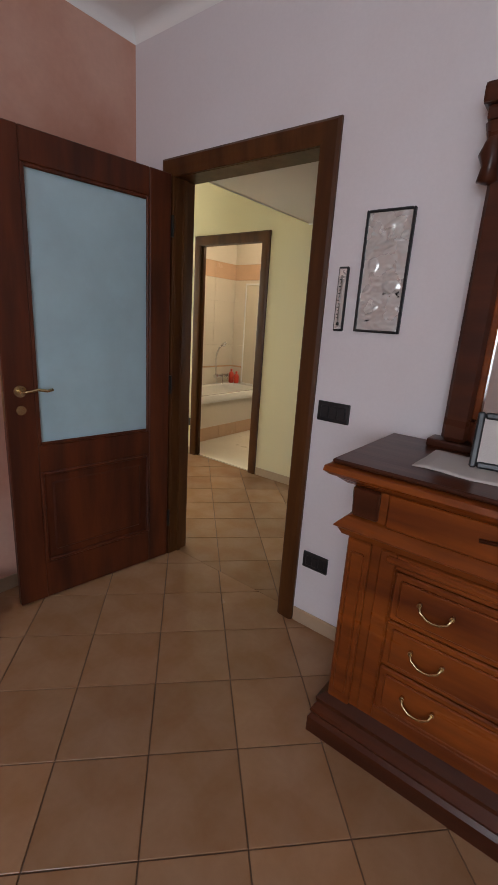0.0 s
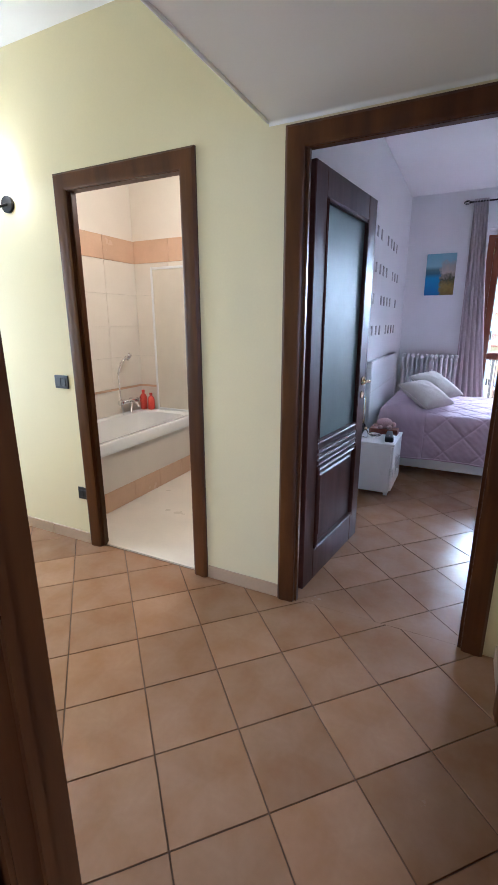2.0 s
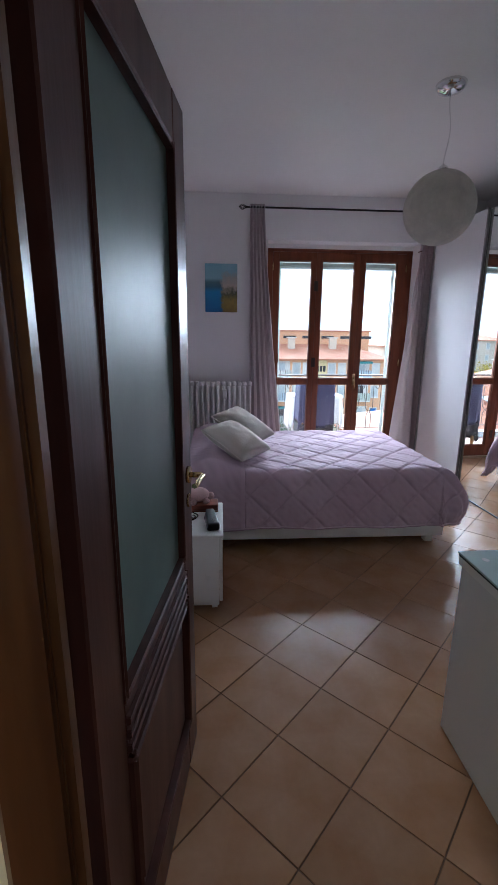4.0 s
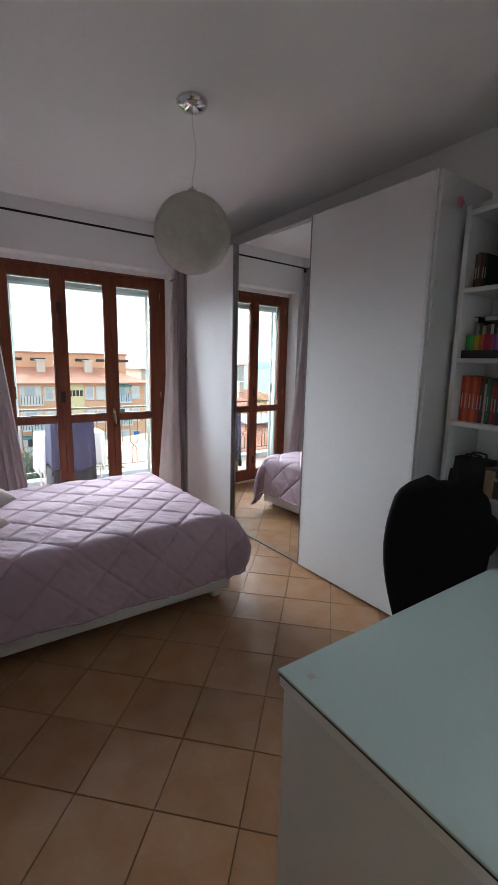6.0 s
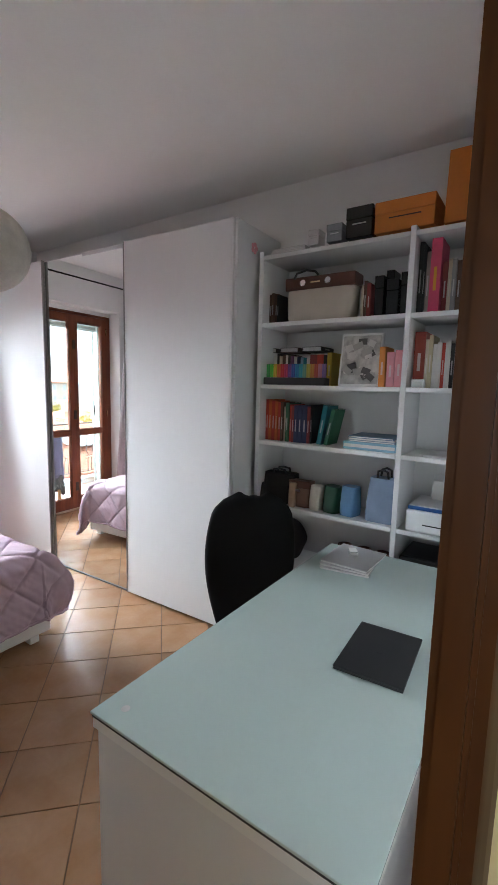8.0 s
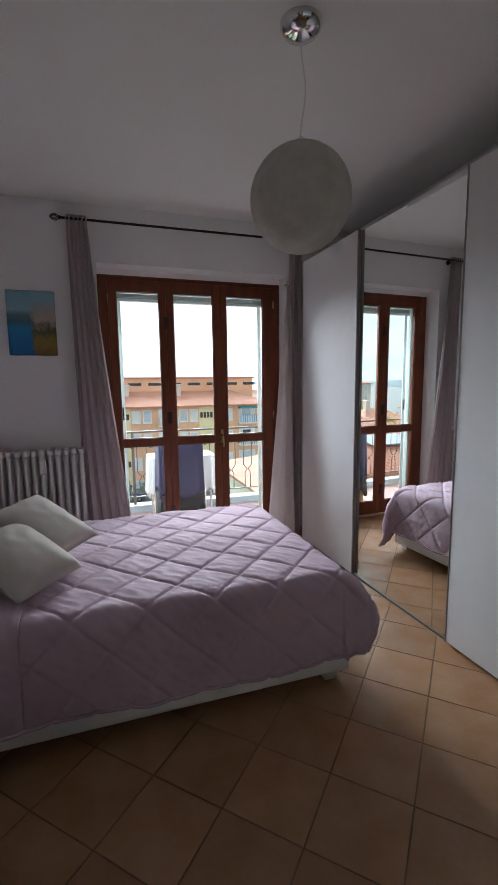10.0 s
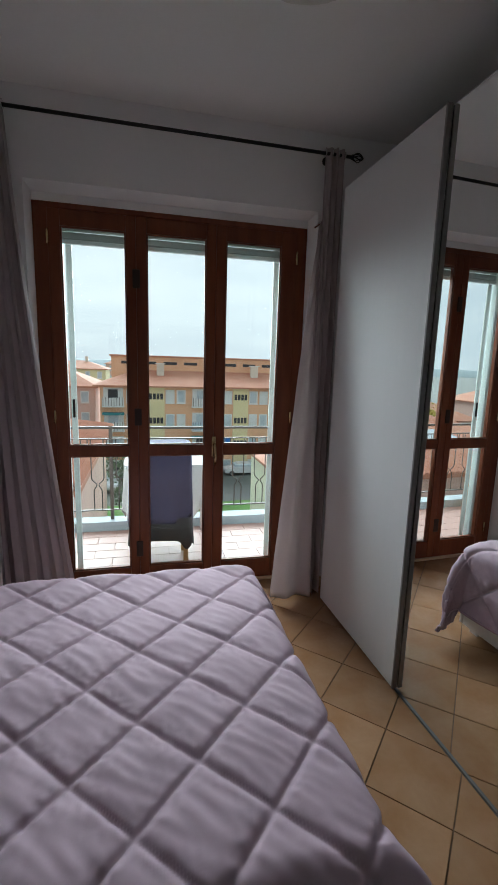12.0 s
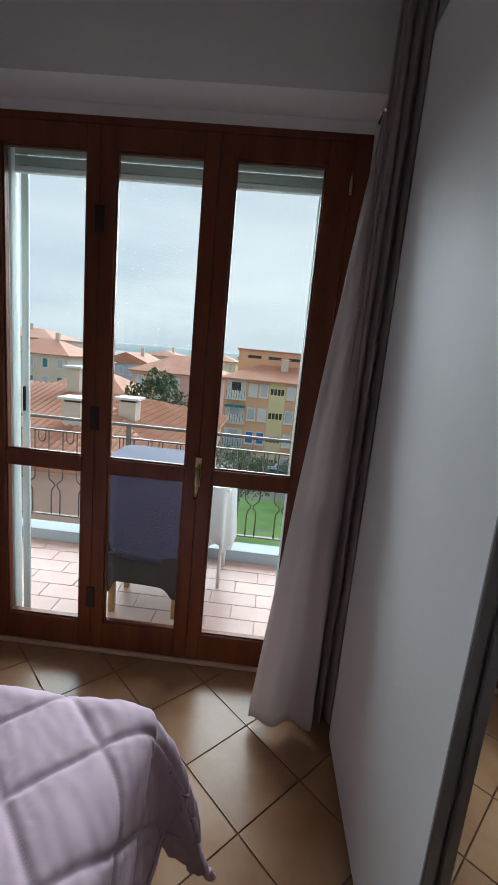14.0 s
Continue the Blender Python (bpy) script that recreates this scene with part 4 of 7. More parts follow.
part("top_panel", box(0.03, 0.53, 0.022, WL - 0.022, 2.545, 2.57, 0.002), M["white_lam"], root)
part("back_panel", box(0.513, 0.527, 0.022, WL - 0.022, 0.0, 2.545), M["white_lam"], root)
part("bottom_rail", box(0.055, 0.505, 0.023, WL - 0.023, 0.0, 0.03), M["alu_dark"], root)
d1 = part("sliding_door", box(0.0, 0.022, 0.03, 0.945, 0.02, 2.57, 0.003), M["white_lam"], root)
d3 = part("sliding_door", box(0.0, 0.022, 1.92, WL - 0.004, 0.02, 2.57, 0.003), M["white_lam"], root)
# the mirrored leaf hangs on the rear track, very slightly out of line with the others
d2 = part("mirror_door", box(0.006, 0.016, -0.49, 0.49, 0.004, 2.568), M["white_lam"], root)
d2.matrix_local = pose(0.030, 1.44, 0, 0, 0, 0.6)
part("mirror_glass", box(0.0, 0.006, -0.488, 0.488, 0.014, 2.562), M["mirror"], d2, "large mirror glass")
part("bottom_profile", box(-0.006, 0.0055, -0.485, 0.485, 0.001, 0.013), M["alu_dark"], d2)
for y, d, m in ((0.016, d1, M["white_lam"]), (0.943, d1, M["alu"]), (1.910, d3, M["alu"])):
    part("edge_profile", box(-0.004, 0.022, y, y + 0.011, 0.018, 2.572, 0.003), m, d, "aluminium edge profile")

# ---- pendant lamp ----
root = thing("pendant_lamp", "pendant lamp with a white textured globe on a chrome rose", "pendant lamp", pose(0.14, 5.83, BED[4]))
part("ceiling_rose", lathe([(0.085, 0.0), (0.085, -0.012), (0.072, -0.032), (0.03, -0.045), (0.0, -0.046)], 28), M["chrome"], root)
cord = [(0.018 * math.sin(3.1 * t) * t * (1 - t) * 4, 0.006 * math.sin(9 * t), -0.04 - 0.40 * t) for t in [k / 14 for k in range(15)]]
part("cord", tube(cord, 0.0035, seg=6), M["chrome"], root)
part("neck", lathe([(0.02, -0.455), (0.026, -0.45), (0.026, -0.435), (0.008, -0.42)], 16), M["chrome"], root)
M["globe"] = mat("white_fibre_globe", (0.74, 0.72, 0.66), 0.8, vary=0.07, scale=14, grain=70, bump=0.9)
see_through(M["globe"], 0.5)
bm = bmesh.new()
bmesh.ops.create_uvsphere(bm, u_segments=64, v_segments=40, radius=0.212)
for v in bm.verts:
    n = v.co.normalized()
    v.co *= 1 + 0.008 * noise.noise(n * 12) + 0.006 * noise.noise(n * 30)
bmesh.ops.translate(bm, vec=(0, 0, -0.665), verts=bm.verts)
for f in bm.faces:
    f.smooth = True
part("globe_shade", bm, M["globe"], root, "white spun-fibre globe shade")

# ---- radiator ----
root = thing("radiator", "white cast-iron column radiator under the picture", "radiator", pose(-1.56, 7.80, 0))
n = 12
for k in range(n):
    x = 0.03 + 0.058 * k
    bm = bmesh.new()
    for y in (-0.05, 0.05):
        tube([(x, y, 0.16), (x, y, 0.40), (x, y, 0.70), (x, y, 0.985)], 0.017, bm, 8, 1.1)
    box(x - 0.022, x + 0.022, -0.07, 0.07, 0.955, 1.005, 0.018, bm, 2)
    box(x - 0.022, x + 0.022, -0.07, 0.07, 0.12, 0.17, 0.018, bm, 2)
    part("section", bm, M["white_paint"], root)
part("pipe", rod((0.03 + 0.058 * n, 0, 0.15), (0.03 + 0.058 * n, 0, 0.0), 0.011), M["white_paint"], root)
for x in (0.03, 0.03 + 0.058 * (n - 1)):
    for y in (-0.05, 0.05):
        part("foot", rod((x, y, 0.0), (x, y, 0.13), 0.012), M["white_paint"], root)
bm = box(0.36, 0.41, -0.092, -0.070, 0.82, 0.93, 0.006)
part("heat_meter", bm, M["white_paint"], root, "white heat cost meter")

# ---- picture on the window wall ----
def coast_material():
    """Painted view: pale sky, blue sea on one side, ochre cliff and houses on the other."""
    m = bpy.data.materials.new("coastal_view_print")
    m.use_nodes = True
    n, l = m.node_tree.nodes, m.node_tree.links
    co, sep = n.new("ShaderNodeTexCoord"), n.new("ShaderNodeSeparateXYZ")
    l.new(co.outputs["Generated"], sep.inputs[0])
    nz = n.new("ShaderNodeTexNoise")
    nz.inputs["Scale"].default_value, nz.inputs["Detail"].default_value = 9, 6
    l.new(co.outputs["Generated"], nz.inputs[0])

    def ramp(src, stops):
        r = n.new("ShaderNodeValToRGB")
        e = r.color_ramp.elements
        while len(e) < len(stops):
            e.new(0.5)
        for k, (p, c) in enumerate(stops):
            e[k].position, e[k].color = p, (*c, 1)
        l.new(src, r.inputs[0])
        return r.outputs[0]

    add = n.new("ShaderNodeMath")
    add.operation = "MULTIPLY_ADD"
    add.inputs[1].default_value, add.inputs[2].default_value = 0.35, -0.17
    l.new(nz.outputs[0], add.inputs[0])
    zz, xx = n.new("ShaderNodeMath"), n.new("ShaderNodeMath")
    l.new(sep.outputs[2], zz.inputs[0])
    l.new(add.outputs[0], zz.inputs[1])
    l.new(sep.outputs[0], xx.inputs[0])
    l.new(add.outputs[0], xx.inputs[1])
    left = ramp(sep.outputs[2], [(0.0, (0.02, 0.16, 0.42)), (0.42, (0.03, 0.28, 0.55)), (0.52, (0.05, 0.14, 0.20)), (0.62, (0.10, 0.20, 0.22)), (0.70, (0.30, 0.52, 0.58)), (1.0, (0.22, 0.45, 0.55))])
    right = ramp(zz.outputs[0], [(0.0, (0.20, 0.13, 0.03)), (0.22, (0.30, 0.22, 0.05)), (0.40, (0.07, 0.08, 0.04)), (0.55, (0.55, 0.45, 0.35)), (0.72, (0.42, 0.40, 0.36)), (0.86, (0.28, 0.50, 0.58))])
    mix = n.new("ShaderNodeMix")
    mix.data_type = "RGBA"
    st = n.new("ShaderNodeMapRange")
    st.inputs[1].default_value, st.inputs[2].default_value = 0.48, 0.56
    l.new(xx.outputs[0], st.inputs[0])
    l.new(st.outputs[0], mix.inputs[0])
    l.new(left, mix.inputs[6])
    l.new(right, mix.inputs[7])
    l.new(mix.outputs[2], n["Principled BSDF"].inputs["Base Color"])
    n["Principled BSDF"].inputs["Roughness"].default_value = 0.7
    return m


root = thing("canvas_picture", "unframed canvas print of a blue coast on the wall", "picture", pose(-1.373, 7.93, 1.745))
part("canvas", box(0.0, 0.345, -0.022, 0.0, 0.0, 0.495, 0.003), coast_material(), root)

# small photos pinned in rows on the left wall
M["photo"] = mat("dark_glossy_photo", (0.13, 0.12, 0.12), 0.3, vary=0.3, scale=30, grain=80, bump=0, object_random=0.5, spread=(0.42, 0.38, 0.34))
for r, z in enumerate((2.20, 1.90, 1.62, 1.33)):
    for k in range(11):
        if (3 * r + k) % 5 == 0:
            continue
        y = 5.35 + 0.185 * k + 0.03 * (r % 2) + random.uniform(-0.015, 0.015)
        ob = link("wall_photo", box(-0.002, 0.0015, -0.03, 0.03, -0.045, 0.045), M["photo"])
        ob.matrix_world = pose(BED[0] + 0.0025, y, z, random.uniform(-8, 8))
        tagged(ob, "small dark photo print pinned to the white wall", "photo", "photos on the wall")

# ---- bed ----
BX0, BX1, BY0, BY1 = -1.52, 0.42, 5.83, 7.22
root = thing("double_bed", "white double bed with a padded headboard and storage base", "bed", pose(0, 0, 0))
for y0, y1 in ((BY0, BY0 + 0.025), (BY1 - 0.025, BY1)):
    part("side_panel", box(BX0, BX1, y0, y1, 0.06, 0.34, 0.006), M["white_paint"], root)
part("end_panel", box(BX1 - 0.025, BX1, BY0 + 0.026, BY1 - 0.026, 0.06, 0.34, 0.006), M["white_paint"], root)
for x in (BX0 + 0.06, BX1 - 0.12):
    for y in (BY0 + 0.03, BY1 - 0.09):
        part("leg", box(x, x + 0.06, y, y + 0.06, 0.0, 0.065, 0.004), M["white_paint"], root)
M["mattress"] = mat("white_mattress_ticking", (0.74, 0.72, 0.70), 0.9, grain=300, bump=0.2)
part("mattress", box(BX0 + 0.02, BX1 - 0.02, BY0 + 0.015, BY1 - 0.015, 0.30, 0.535, 0.04, seg=3), M["mattress"], root)
bm = box(-1.615, -1.560, BY0 - 0.06, BY1 + 0.06, 0.05, 1.05, 0.02, seg=3)
part("headboard", bm, M["white_lam"], root, "white padded headboard")
part("headboard_seam", box(-1.561, -1.556, BY0 - 0.05, BY1 + 0.05, 0.76, 0.766), M["mattress"], root)


def quilt():
    """Quilted bedspread: a sheet laid over the mattress, with its hanging sides, in raised diamonds."""
    hang_n, hang_f, hang_e = 0.37, 0.40, 0.36
    ly, lx = BY1 - BY0 + 0.02, BX1 - BX0 - 0.03
    x_head, top, rad = BX0 + 0.05, 0.565, 0.075
    step = 0.0065
    su = [-hang_n + step * k for k in range(int((ly + hang_n + hang_f) / step) + 1)]
    tv = [step * k for k in range(int((lx + hang_e) / step) + 1)]

    def over(s):
        """Arc length past the edge -> (way out, drop)."""
        if s <= 0:
            return 0.0, 0.0
        q = rad * math.pi / 2
        if s < q:
            a = s / rad
            return rad * math.sin(a), rad * (1 - math.cos(a))
        return rad + 0.10 * (s - q), rad + 0.985 * (s - q)

    def corner(a, b, far):
        """Both edges passed: the sheet falls round the corner, to a soft tip at the far one."""
        r = max(a, b)
        h = math.hypot(a, b)
        s2 = 2 * a * b / (h * h)
        r *= 1 + (0.16 if far else -0.03) * s2 ** 3
        return b / h, a / h, r

    verts = []
    cell = 0.304
    for t in tv:
        row = []
        for s in su:
            oe, de = over(t - (lx - rad))
            x = x_head + min(t, lx - rad) + oe
            if s < rad:
                o, d = over(rad - s)
                y = BY0 - 0.01 + rad - o
            elif s > ly - rad:
                o, d = over(s - (ly - rad))
                y = BY0 - 0.01 + ly - rad + o
            else:
                d, y = 0.0, BY0 - 0.01 + s
            drop = max(d, de)
            along = None
            pa, pb = (rad - s if s < rad else s - (ly - rad)), t - (lx - rad)
            if pa > 0 and pb > 0:
                far = s > rad
                cx, cy, r = corner(pa, pb, far)
                o, drop = over(r)
                cr = Vector((x_head + lx - rad, BY0 - 0.01 + (ly - rad if far else rad), 0))
                lift = (4 * cx * cx * cy * cy) * max(0, drop - rad)
                puffed = (0.045 if far else 0.13) * (4 * cx * cx * cy * cy) * math.sin(math.pi * min(1, drop / 0.40))
                x = cr.x + cx * (o + puffed + (0.26 if far else 0.14) * lift) + (0.26 if far else 0.0) * lift
                y = cr.y + (1 if far else -1) * cy * (o + puffed * (1.0 if far else 0.45) + (0.0 if far else 0.06) * lift) - (0.28 * lift if far else 0)
                along = Vector((cx, cy if far else -cy, 0))
                fold = 0.012 * math.sin(9 * math.atan2(cy, cx)) * min(1, drop / 0.3)
                x += cx * fold
                y += along.y * fold
            # folds on the hanging sides
            ph = 9.0 * (t if d >= de else s) + 2.0 * noise.noise(Vector((t * 2, s * 2, 0)))
            w = 0.020 * max(0, max(d, de) - 0.12) / 0.4
            if along is None and d >= de:
                y += w * math.sin(ph) * (-1 if s < rad else 1)
            elif along is None:
                x += w * math.sin(ph)
            z = top - drop
            # diamonds
            p = (t + s) / cell + 0.974
            q = (t - s) / cell + 0.086
            fp, fq = abs((p % 1) - 0.5) * 2, abs((q % 1) - 0.5) * 2
            puff = (1 - math.exp(-((1 - fp) / 0.075) ** 1.4)) * (1 - math.exp(-((1 - fq) / 0.075) ** 1.4))
            wr = noise.noise(Vector((t * 14, s * 9, 5))) * 0.004 + noise.noise(Vector(((t + s) * 26, (t - s) * 7, 9))) * 0.0032
            if t < 0.42:
                puff = 0.6
                fp = fq = 0.5
            near_seam = max(fp, fq) ** 3
            wr += 0.0035 * near_seam * noise.noise(Vector(((t - s) * 38, (t + s) * 38, 4))) + 0.004 * min(1, max(d, de) * 4) * noise.noise(Vector((t * 24, s * 24, 7)))
            bulge = 0.010 * puff + 0.006 * (1 - fp * fp) * (1 - fq * fq) + wr * (0.4 + 0.6 * puff) + 0.012 * noise.noise(Vector((t * 2.2, s * 2.2, 1)))
            nrm = Vector((0, 0, 1))
            f = min(1, max(d, de) / 0.09)
            side = Vector((0, -1 if s < rad else 1, 0)) if d >= de else Vector((1, 0, 0))
            side = along or side
            nrm = (nrm * (1 - f) + side * f).normalized()
            # folded-back edge near the head
            if t < 0.42:
                bulge += 0.012 * min(1, (0.42 - t) / 0.03)
                bulge += 0.075 * math.exp(-((t - 0.18) / 0.15) ** 2) * (1 if d == 0 else max(0, 1 - d * 5))
            pos = Vector((x, y, z)) + nrm * bulge
            pos.z = max(pos.z, 0.075 + 0.01 * math.sin(6 * t))
            row.append(pos)
        verts.append(row)
    root = thing("quilted_bedspread", "pink diamond-quilted bedspread spread over the bed", "bedspread")
    cut = int(0.42 / step)
    for name, label, lo, hi in (("turned_down_fold", "plain pink turned-down end", 0, cut), ("quilted_cover", "", cut, len(tv) - 1)):
        bm = bmesh.new()
        g = [[bm.verts.new(p) for p in r] for r in verts[lo:hi + 1]]
        for a, b in zip(g, g[1:]):
            for i in range(len(su) - 1):
                bm.faces.new((a[i], a[i + 1], b[i + 1], b[i])).smooth = True
        ob = part(name, bm, M["pink"], root, label, smooth=True)
        ob.modifiers.new("thickness", "SOLIDIFY").thickness = 0.012
    hem = [r[0] + Vector((0, -0.004, 0)) for r in verts[::2]] + [p + Vector((0.004, 0, 0)) for p in verts[-1][::2]] + [r[-1] + Vector((0, 0.004, 0)) for r in verts[::-2]]
    part("piped_hem", tube(hem, 0.007, seg=6), M["pink"], root)
    return root


quilt()
M["cream"] = mat("cream_cotton_pillow", (0.66, 0.60, 0.535), 0.9, vary=0.04, scale=5, grain=350, bump=0.2)


def pillow(m, w=0.46, d=0.42, h=0.15):
    bm = bmesh.new()
    n = 26
    for side in (1, -1):
        g = []
        for i in range(n + 1):
            r = []
            for j in range(n + 1):
                u, v = 2 * i / n - 1, 2 * j / n - 1
                puff = max(0, (1 - abs(u) ** 2.6) * (1 - abs(v) ** 2.6)) ** 0.42
                x, y = u * w / 2 * (0.93 + 0.07 * v * v), v * d / 2 * (0.93 + 0.07 * u * u)
                z = side * (h / 2 * puff + 0.006 * noise.noise(Vector((u * 3, v * 3, side))) * puff)
                r.append(bm.verts.new((x, y, z)))
            g.append(r)
        for i in range(n):
            for j in range(n):
                bm.faces.new((g[i][j], g[i + 1][j], g[i + 1][j + 1], g[i][j + 1])).smooth = True
    bmesh.ops.remove_doubles(bm, verts=bm.verts, dist=0.0008)
    root = thing("pillow", "cream cotton cushion lying on the pink bedspread", "pillow", m, "cushions on the bed")
    part("case", bm, M["cream"], root, smooth=True)
    bm = tube([(-w / 2 * 0.99, -d / 2 * 0.99, 0), (0, -d / 2 * 0.93, 0), (w / 2 * 0.99, -d / 2 * 0.99, 0)], 0.004, seg=6)
    part("piping", bm, M["cream"], root)


pillow(pose(-1.10, 6.20, 0.715, 4, 24, -40), 0.44, 0.36, 0.16)
pillow(pose(-1.03, 6.46, 0.775, 6, 27, -34), 0.44, 0.36, 0.15)

# ---- nightstand and what stands on it ----
NX0, NX1, NY0, NY1, NZ = -1.605, -1.215, 5.09, 5.56, 0.455
root = thing("nightstand", "white lacquered two-drawer nightstand beside the bed", "nightstand")
part("body", box(NX0, NX1 - 0.02, NY0 + 0.005, NY1, 0.03, NZ - 0.02, 0.003), M["white_paint"], root)
part("top", box(NX0, NX1 + 0.004, NY0 - 0.004, NY1 + 0.002, NZ - 0.02, NZ, 0.004), M["white_paint"], root)
for z0, z1 in ((0.05, 0.235), (0.24, NZ - 0.026)):
    part("drawer_front", box(NX1 - 0.019, NX1, NY0 + 0.008, NY1 - 0.004, z0, z1, 0.004), M["white_paint"], root)
for x in (NX0 + 0.03, NX1 - 0.06):
    for y in (NY0 + 0.03, NY1 - 0.06):
        part("foot", box(x, x + 0.03, y, y + 0.03, 0.0, 0.031), M["white_paint"], root)
M["tray"] = wood("reddish_wood_tray", (0.24, 0.07, 0.04), (0.15, 0.04, 0.02), 0.45, "x")
M["plush"] = mat("pale_pink_plush", (0.62, 0.40, 0.40), 0.95, grain=200, bump=0.8)
M["leather_black"] = mat("black_leather", (0.02, 0.02, 0.024), 0.45, grain=90, bump=0.25)
root = thing("wooden_tray", "reddish wooden box on the nightstand", "tray", pose(-1.36, 5.46, NZ))
part("base", box(-0.12, 0.12, -0.055, 0.055, 0.0, 0.008), M["tray"], root)
part("rim", box(-0.12, 0.12, -0.055, 0.055, 0.0081, 0.045, 0.004), M["tray"], root)
bm = bmesh.new()
for c, r, s in (((0, 0, 0.05), 0.06, (1.15, 0.9, 0.75)), ((0.075, 0, 0.035), 0.026, (1, 1, 0.9)), ((-0.07, 0.0, 0.028), 0.02, (1.3, 0.9, 0.8)), ((0.04, 0.04, 0.02), 0.02, (1, 1, 0.8)), ((0.04, -0.045, 0.02), 0.022, (1, 1, 0.8)), ((-0.04, -0.045, 0.02), 0.022, (1, 1, 0.8))):
    t = bmesh.new()
    bmesh.ops.create_icosphere(t, subdivisions=3, radius=r)
    for v in t.verts:
        v.co = Vector((v.co.x * s[0], v.co.y * s[1], v.co.z * s[2])) + Vector(c)
    for f in t.faces:
        f.smooth = True
    merge(bm, t)
pl = link("plush_toy", bm, M["plush"])
pl.matrix_world = pose(-1.36, 5.46, NZ + 0.042, 0, 0, 15)
tagged(pl, "small pale pink plush toy lying on the wooden box", "plush toy")
root = thing("sunglasses_pouch", "black leather pouch standing on the nightstand edge", "pouch", pose(-1.275, 5.22, NZ, 0, 0, 8))
bm = box(-0.035, 0.035, -0.085, 0.085, 0.0, 0.045, 0.014, seg=3)
for v in bm.verts:
    if v.co.y > 0 and v.co.z > 0.02:
        v.co.z += 0.02
        v.co.x *= 0.7
part("pouch", bm, M["leather_black"], root, smooth=40)
part("zip", box(-0.004, 0.004, -0.06, 0.07, 0.044, 0.05), M["chrome"], root)
root = thing("glass_dish", "small round glass dish with jewellery on the nightstand", "dish", pose(-1.41, 5.30, NZ))
part("dish", lathe([(0.03, 0.0), (0.04, 0.004), (0.055, 0.02), (0.058, 0.022), (0.05, 0.012), (0.0, 0.006)], 24), M["clear"], root)
bm = bmesh.new()
for k in range(5):
    a = 1.3 * k
    tube([(0.02 * math.cos(a) + 0.014 * math.cos(q), 0.02 * math.sin(a) + 0.014 * math.sin(q), 0.014 + 0.003 * k) for q in [j * 0.52 for j in range(13)]], 0.0018, bm, 5)
part("rings", bm, M["chrome"], root, "silver rings and chains")
for x, y, h, r in ((-1.53, 5.36, 0.13, 0.028), (-1.48, 5.24, 0.09, 0.022), (-1.56, 5.20, 0.11, 0.024)):
    root = thing("perfume_bottle", "clear glass perfume bottle on the nightstand", "bottle", pose(x, y, NZ), "perfume bottles")
    part("bottle", lathe([(r, 0.0), (r * 1.05, 0.005), (r, h * 0.6), (r * 0.4, h * 0.72), (r * 0.4, h * 0.75)], 16), M["clear"], root)
    part("cap", lathe([(r * 0.5, h * 0.75), (r * 0.5, h * 0.97), (0, h)], 14), M["brass"], root)
root = thing("jewellery_stand", "black jewellery stand hung with necklaces on the nightstand", "jewellery stand", pose(-1.56, 5.46, NZ))
part("base", lathe([(0.045, 0), (0.045, 0.01), (0.01, 0.02)], 20), M["black_plastic"], root)
part("stem", rod((0, 0, 0.015), (0, 0, 0.30), 0.006), M["black_plastic"], root)
part("arm", tube([(0, -0.07, 0.29), (0, 0, 0.31), (0, 0.07, 0.29)], 0.006), M["black_plastic"], root)
for k in range(4):
    y = -0.06 + 0.04 * k
    part("necklace", tube([(0.006, y - 0.012, 0.30), (0.012, y - 0.008, 0.18), (0.012, y, 0.12 - 0.02 * (k % 2)), (0.012, y + 0.008, 0.18), (0.006, y + 0.012, 0.30)], 0.0028, seg=6), M["brass"] if k % 2 else M["silver"], root)

# ---- desk ----
M["desk_glass"] = mat("pale_green_backpainted_glass", (0.50, 0.60, 0.57), 0.07, vary=0.01, scale=2, bump=0, spread=(0.48, 0.585, 0.555))
DX0, DX1, DY0, DY1, DZ = -0.38, 1.19, 3.56, 4.315, 0.742
root = thing("desk", "white desk with a pale green glass top and solid end panels", "desk")
part("top_board", box(DX0 + 0.004, DX1 - 0.004, DY0 + 0.004, DY1 - 0.004, DZ - 0.048, DZ - 0.0085, 0.002), M["white_paint"], root)
part("glass_top", box(DX0, DX1, DY0, DY1, DZ - 0.008, DZ, 0.0015), M["desk_glass"], root, "pale green glass top")
part("end_panel", box(DX0 + 0.012, DX0 + 0.04, DY0 + 0.015, DY1 - 0.015, 0.0, DZ - 0.05, 0.002), M["white_lam"], root)
part("end_panel", box(DX1 - 0.04, DX1 - 0.012, DY0 + 0.015, DY1 - 0.015, 0.0, DZ - 0.05, 0.002), M["white_lam"], root)
part("modesty_panel", box(DX0 + 0.041, DX1 - 0.041, DY0 + 0.02, DY0 + 0.04, 0.15, DZ - 0.05), M["white_lam"], root)
part("edge_trim", box(DX0 + 0.0015, DX0 + 0.0035, DY0 + 0.006, DY1 - 0.006, DZ - 0.0145, DZ - 0.0087), M["black_plastic"], root)
for x, y in ((DX0 + 0.06, DY1 - 0.07),):
    part("glass_pad", rod((x, y, DZ - 0.0002), (x, y, DZ + 0.0008), 0.012, seg=16), M["silver"], root)

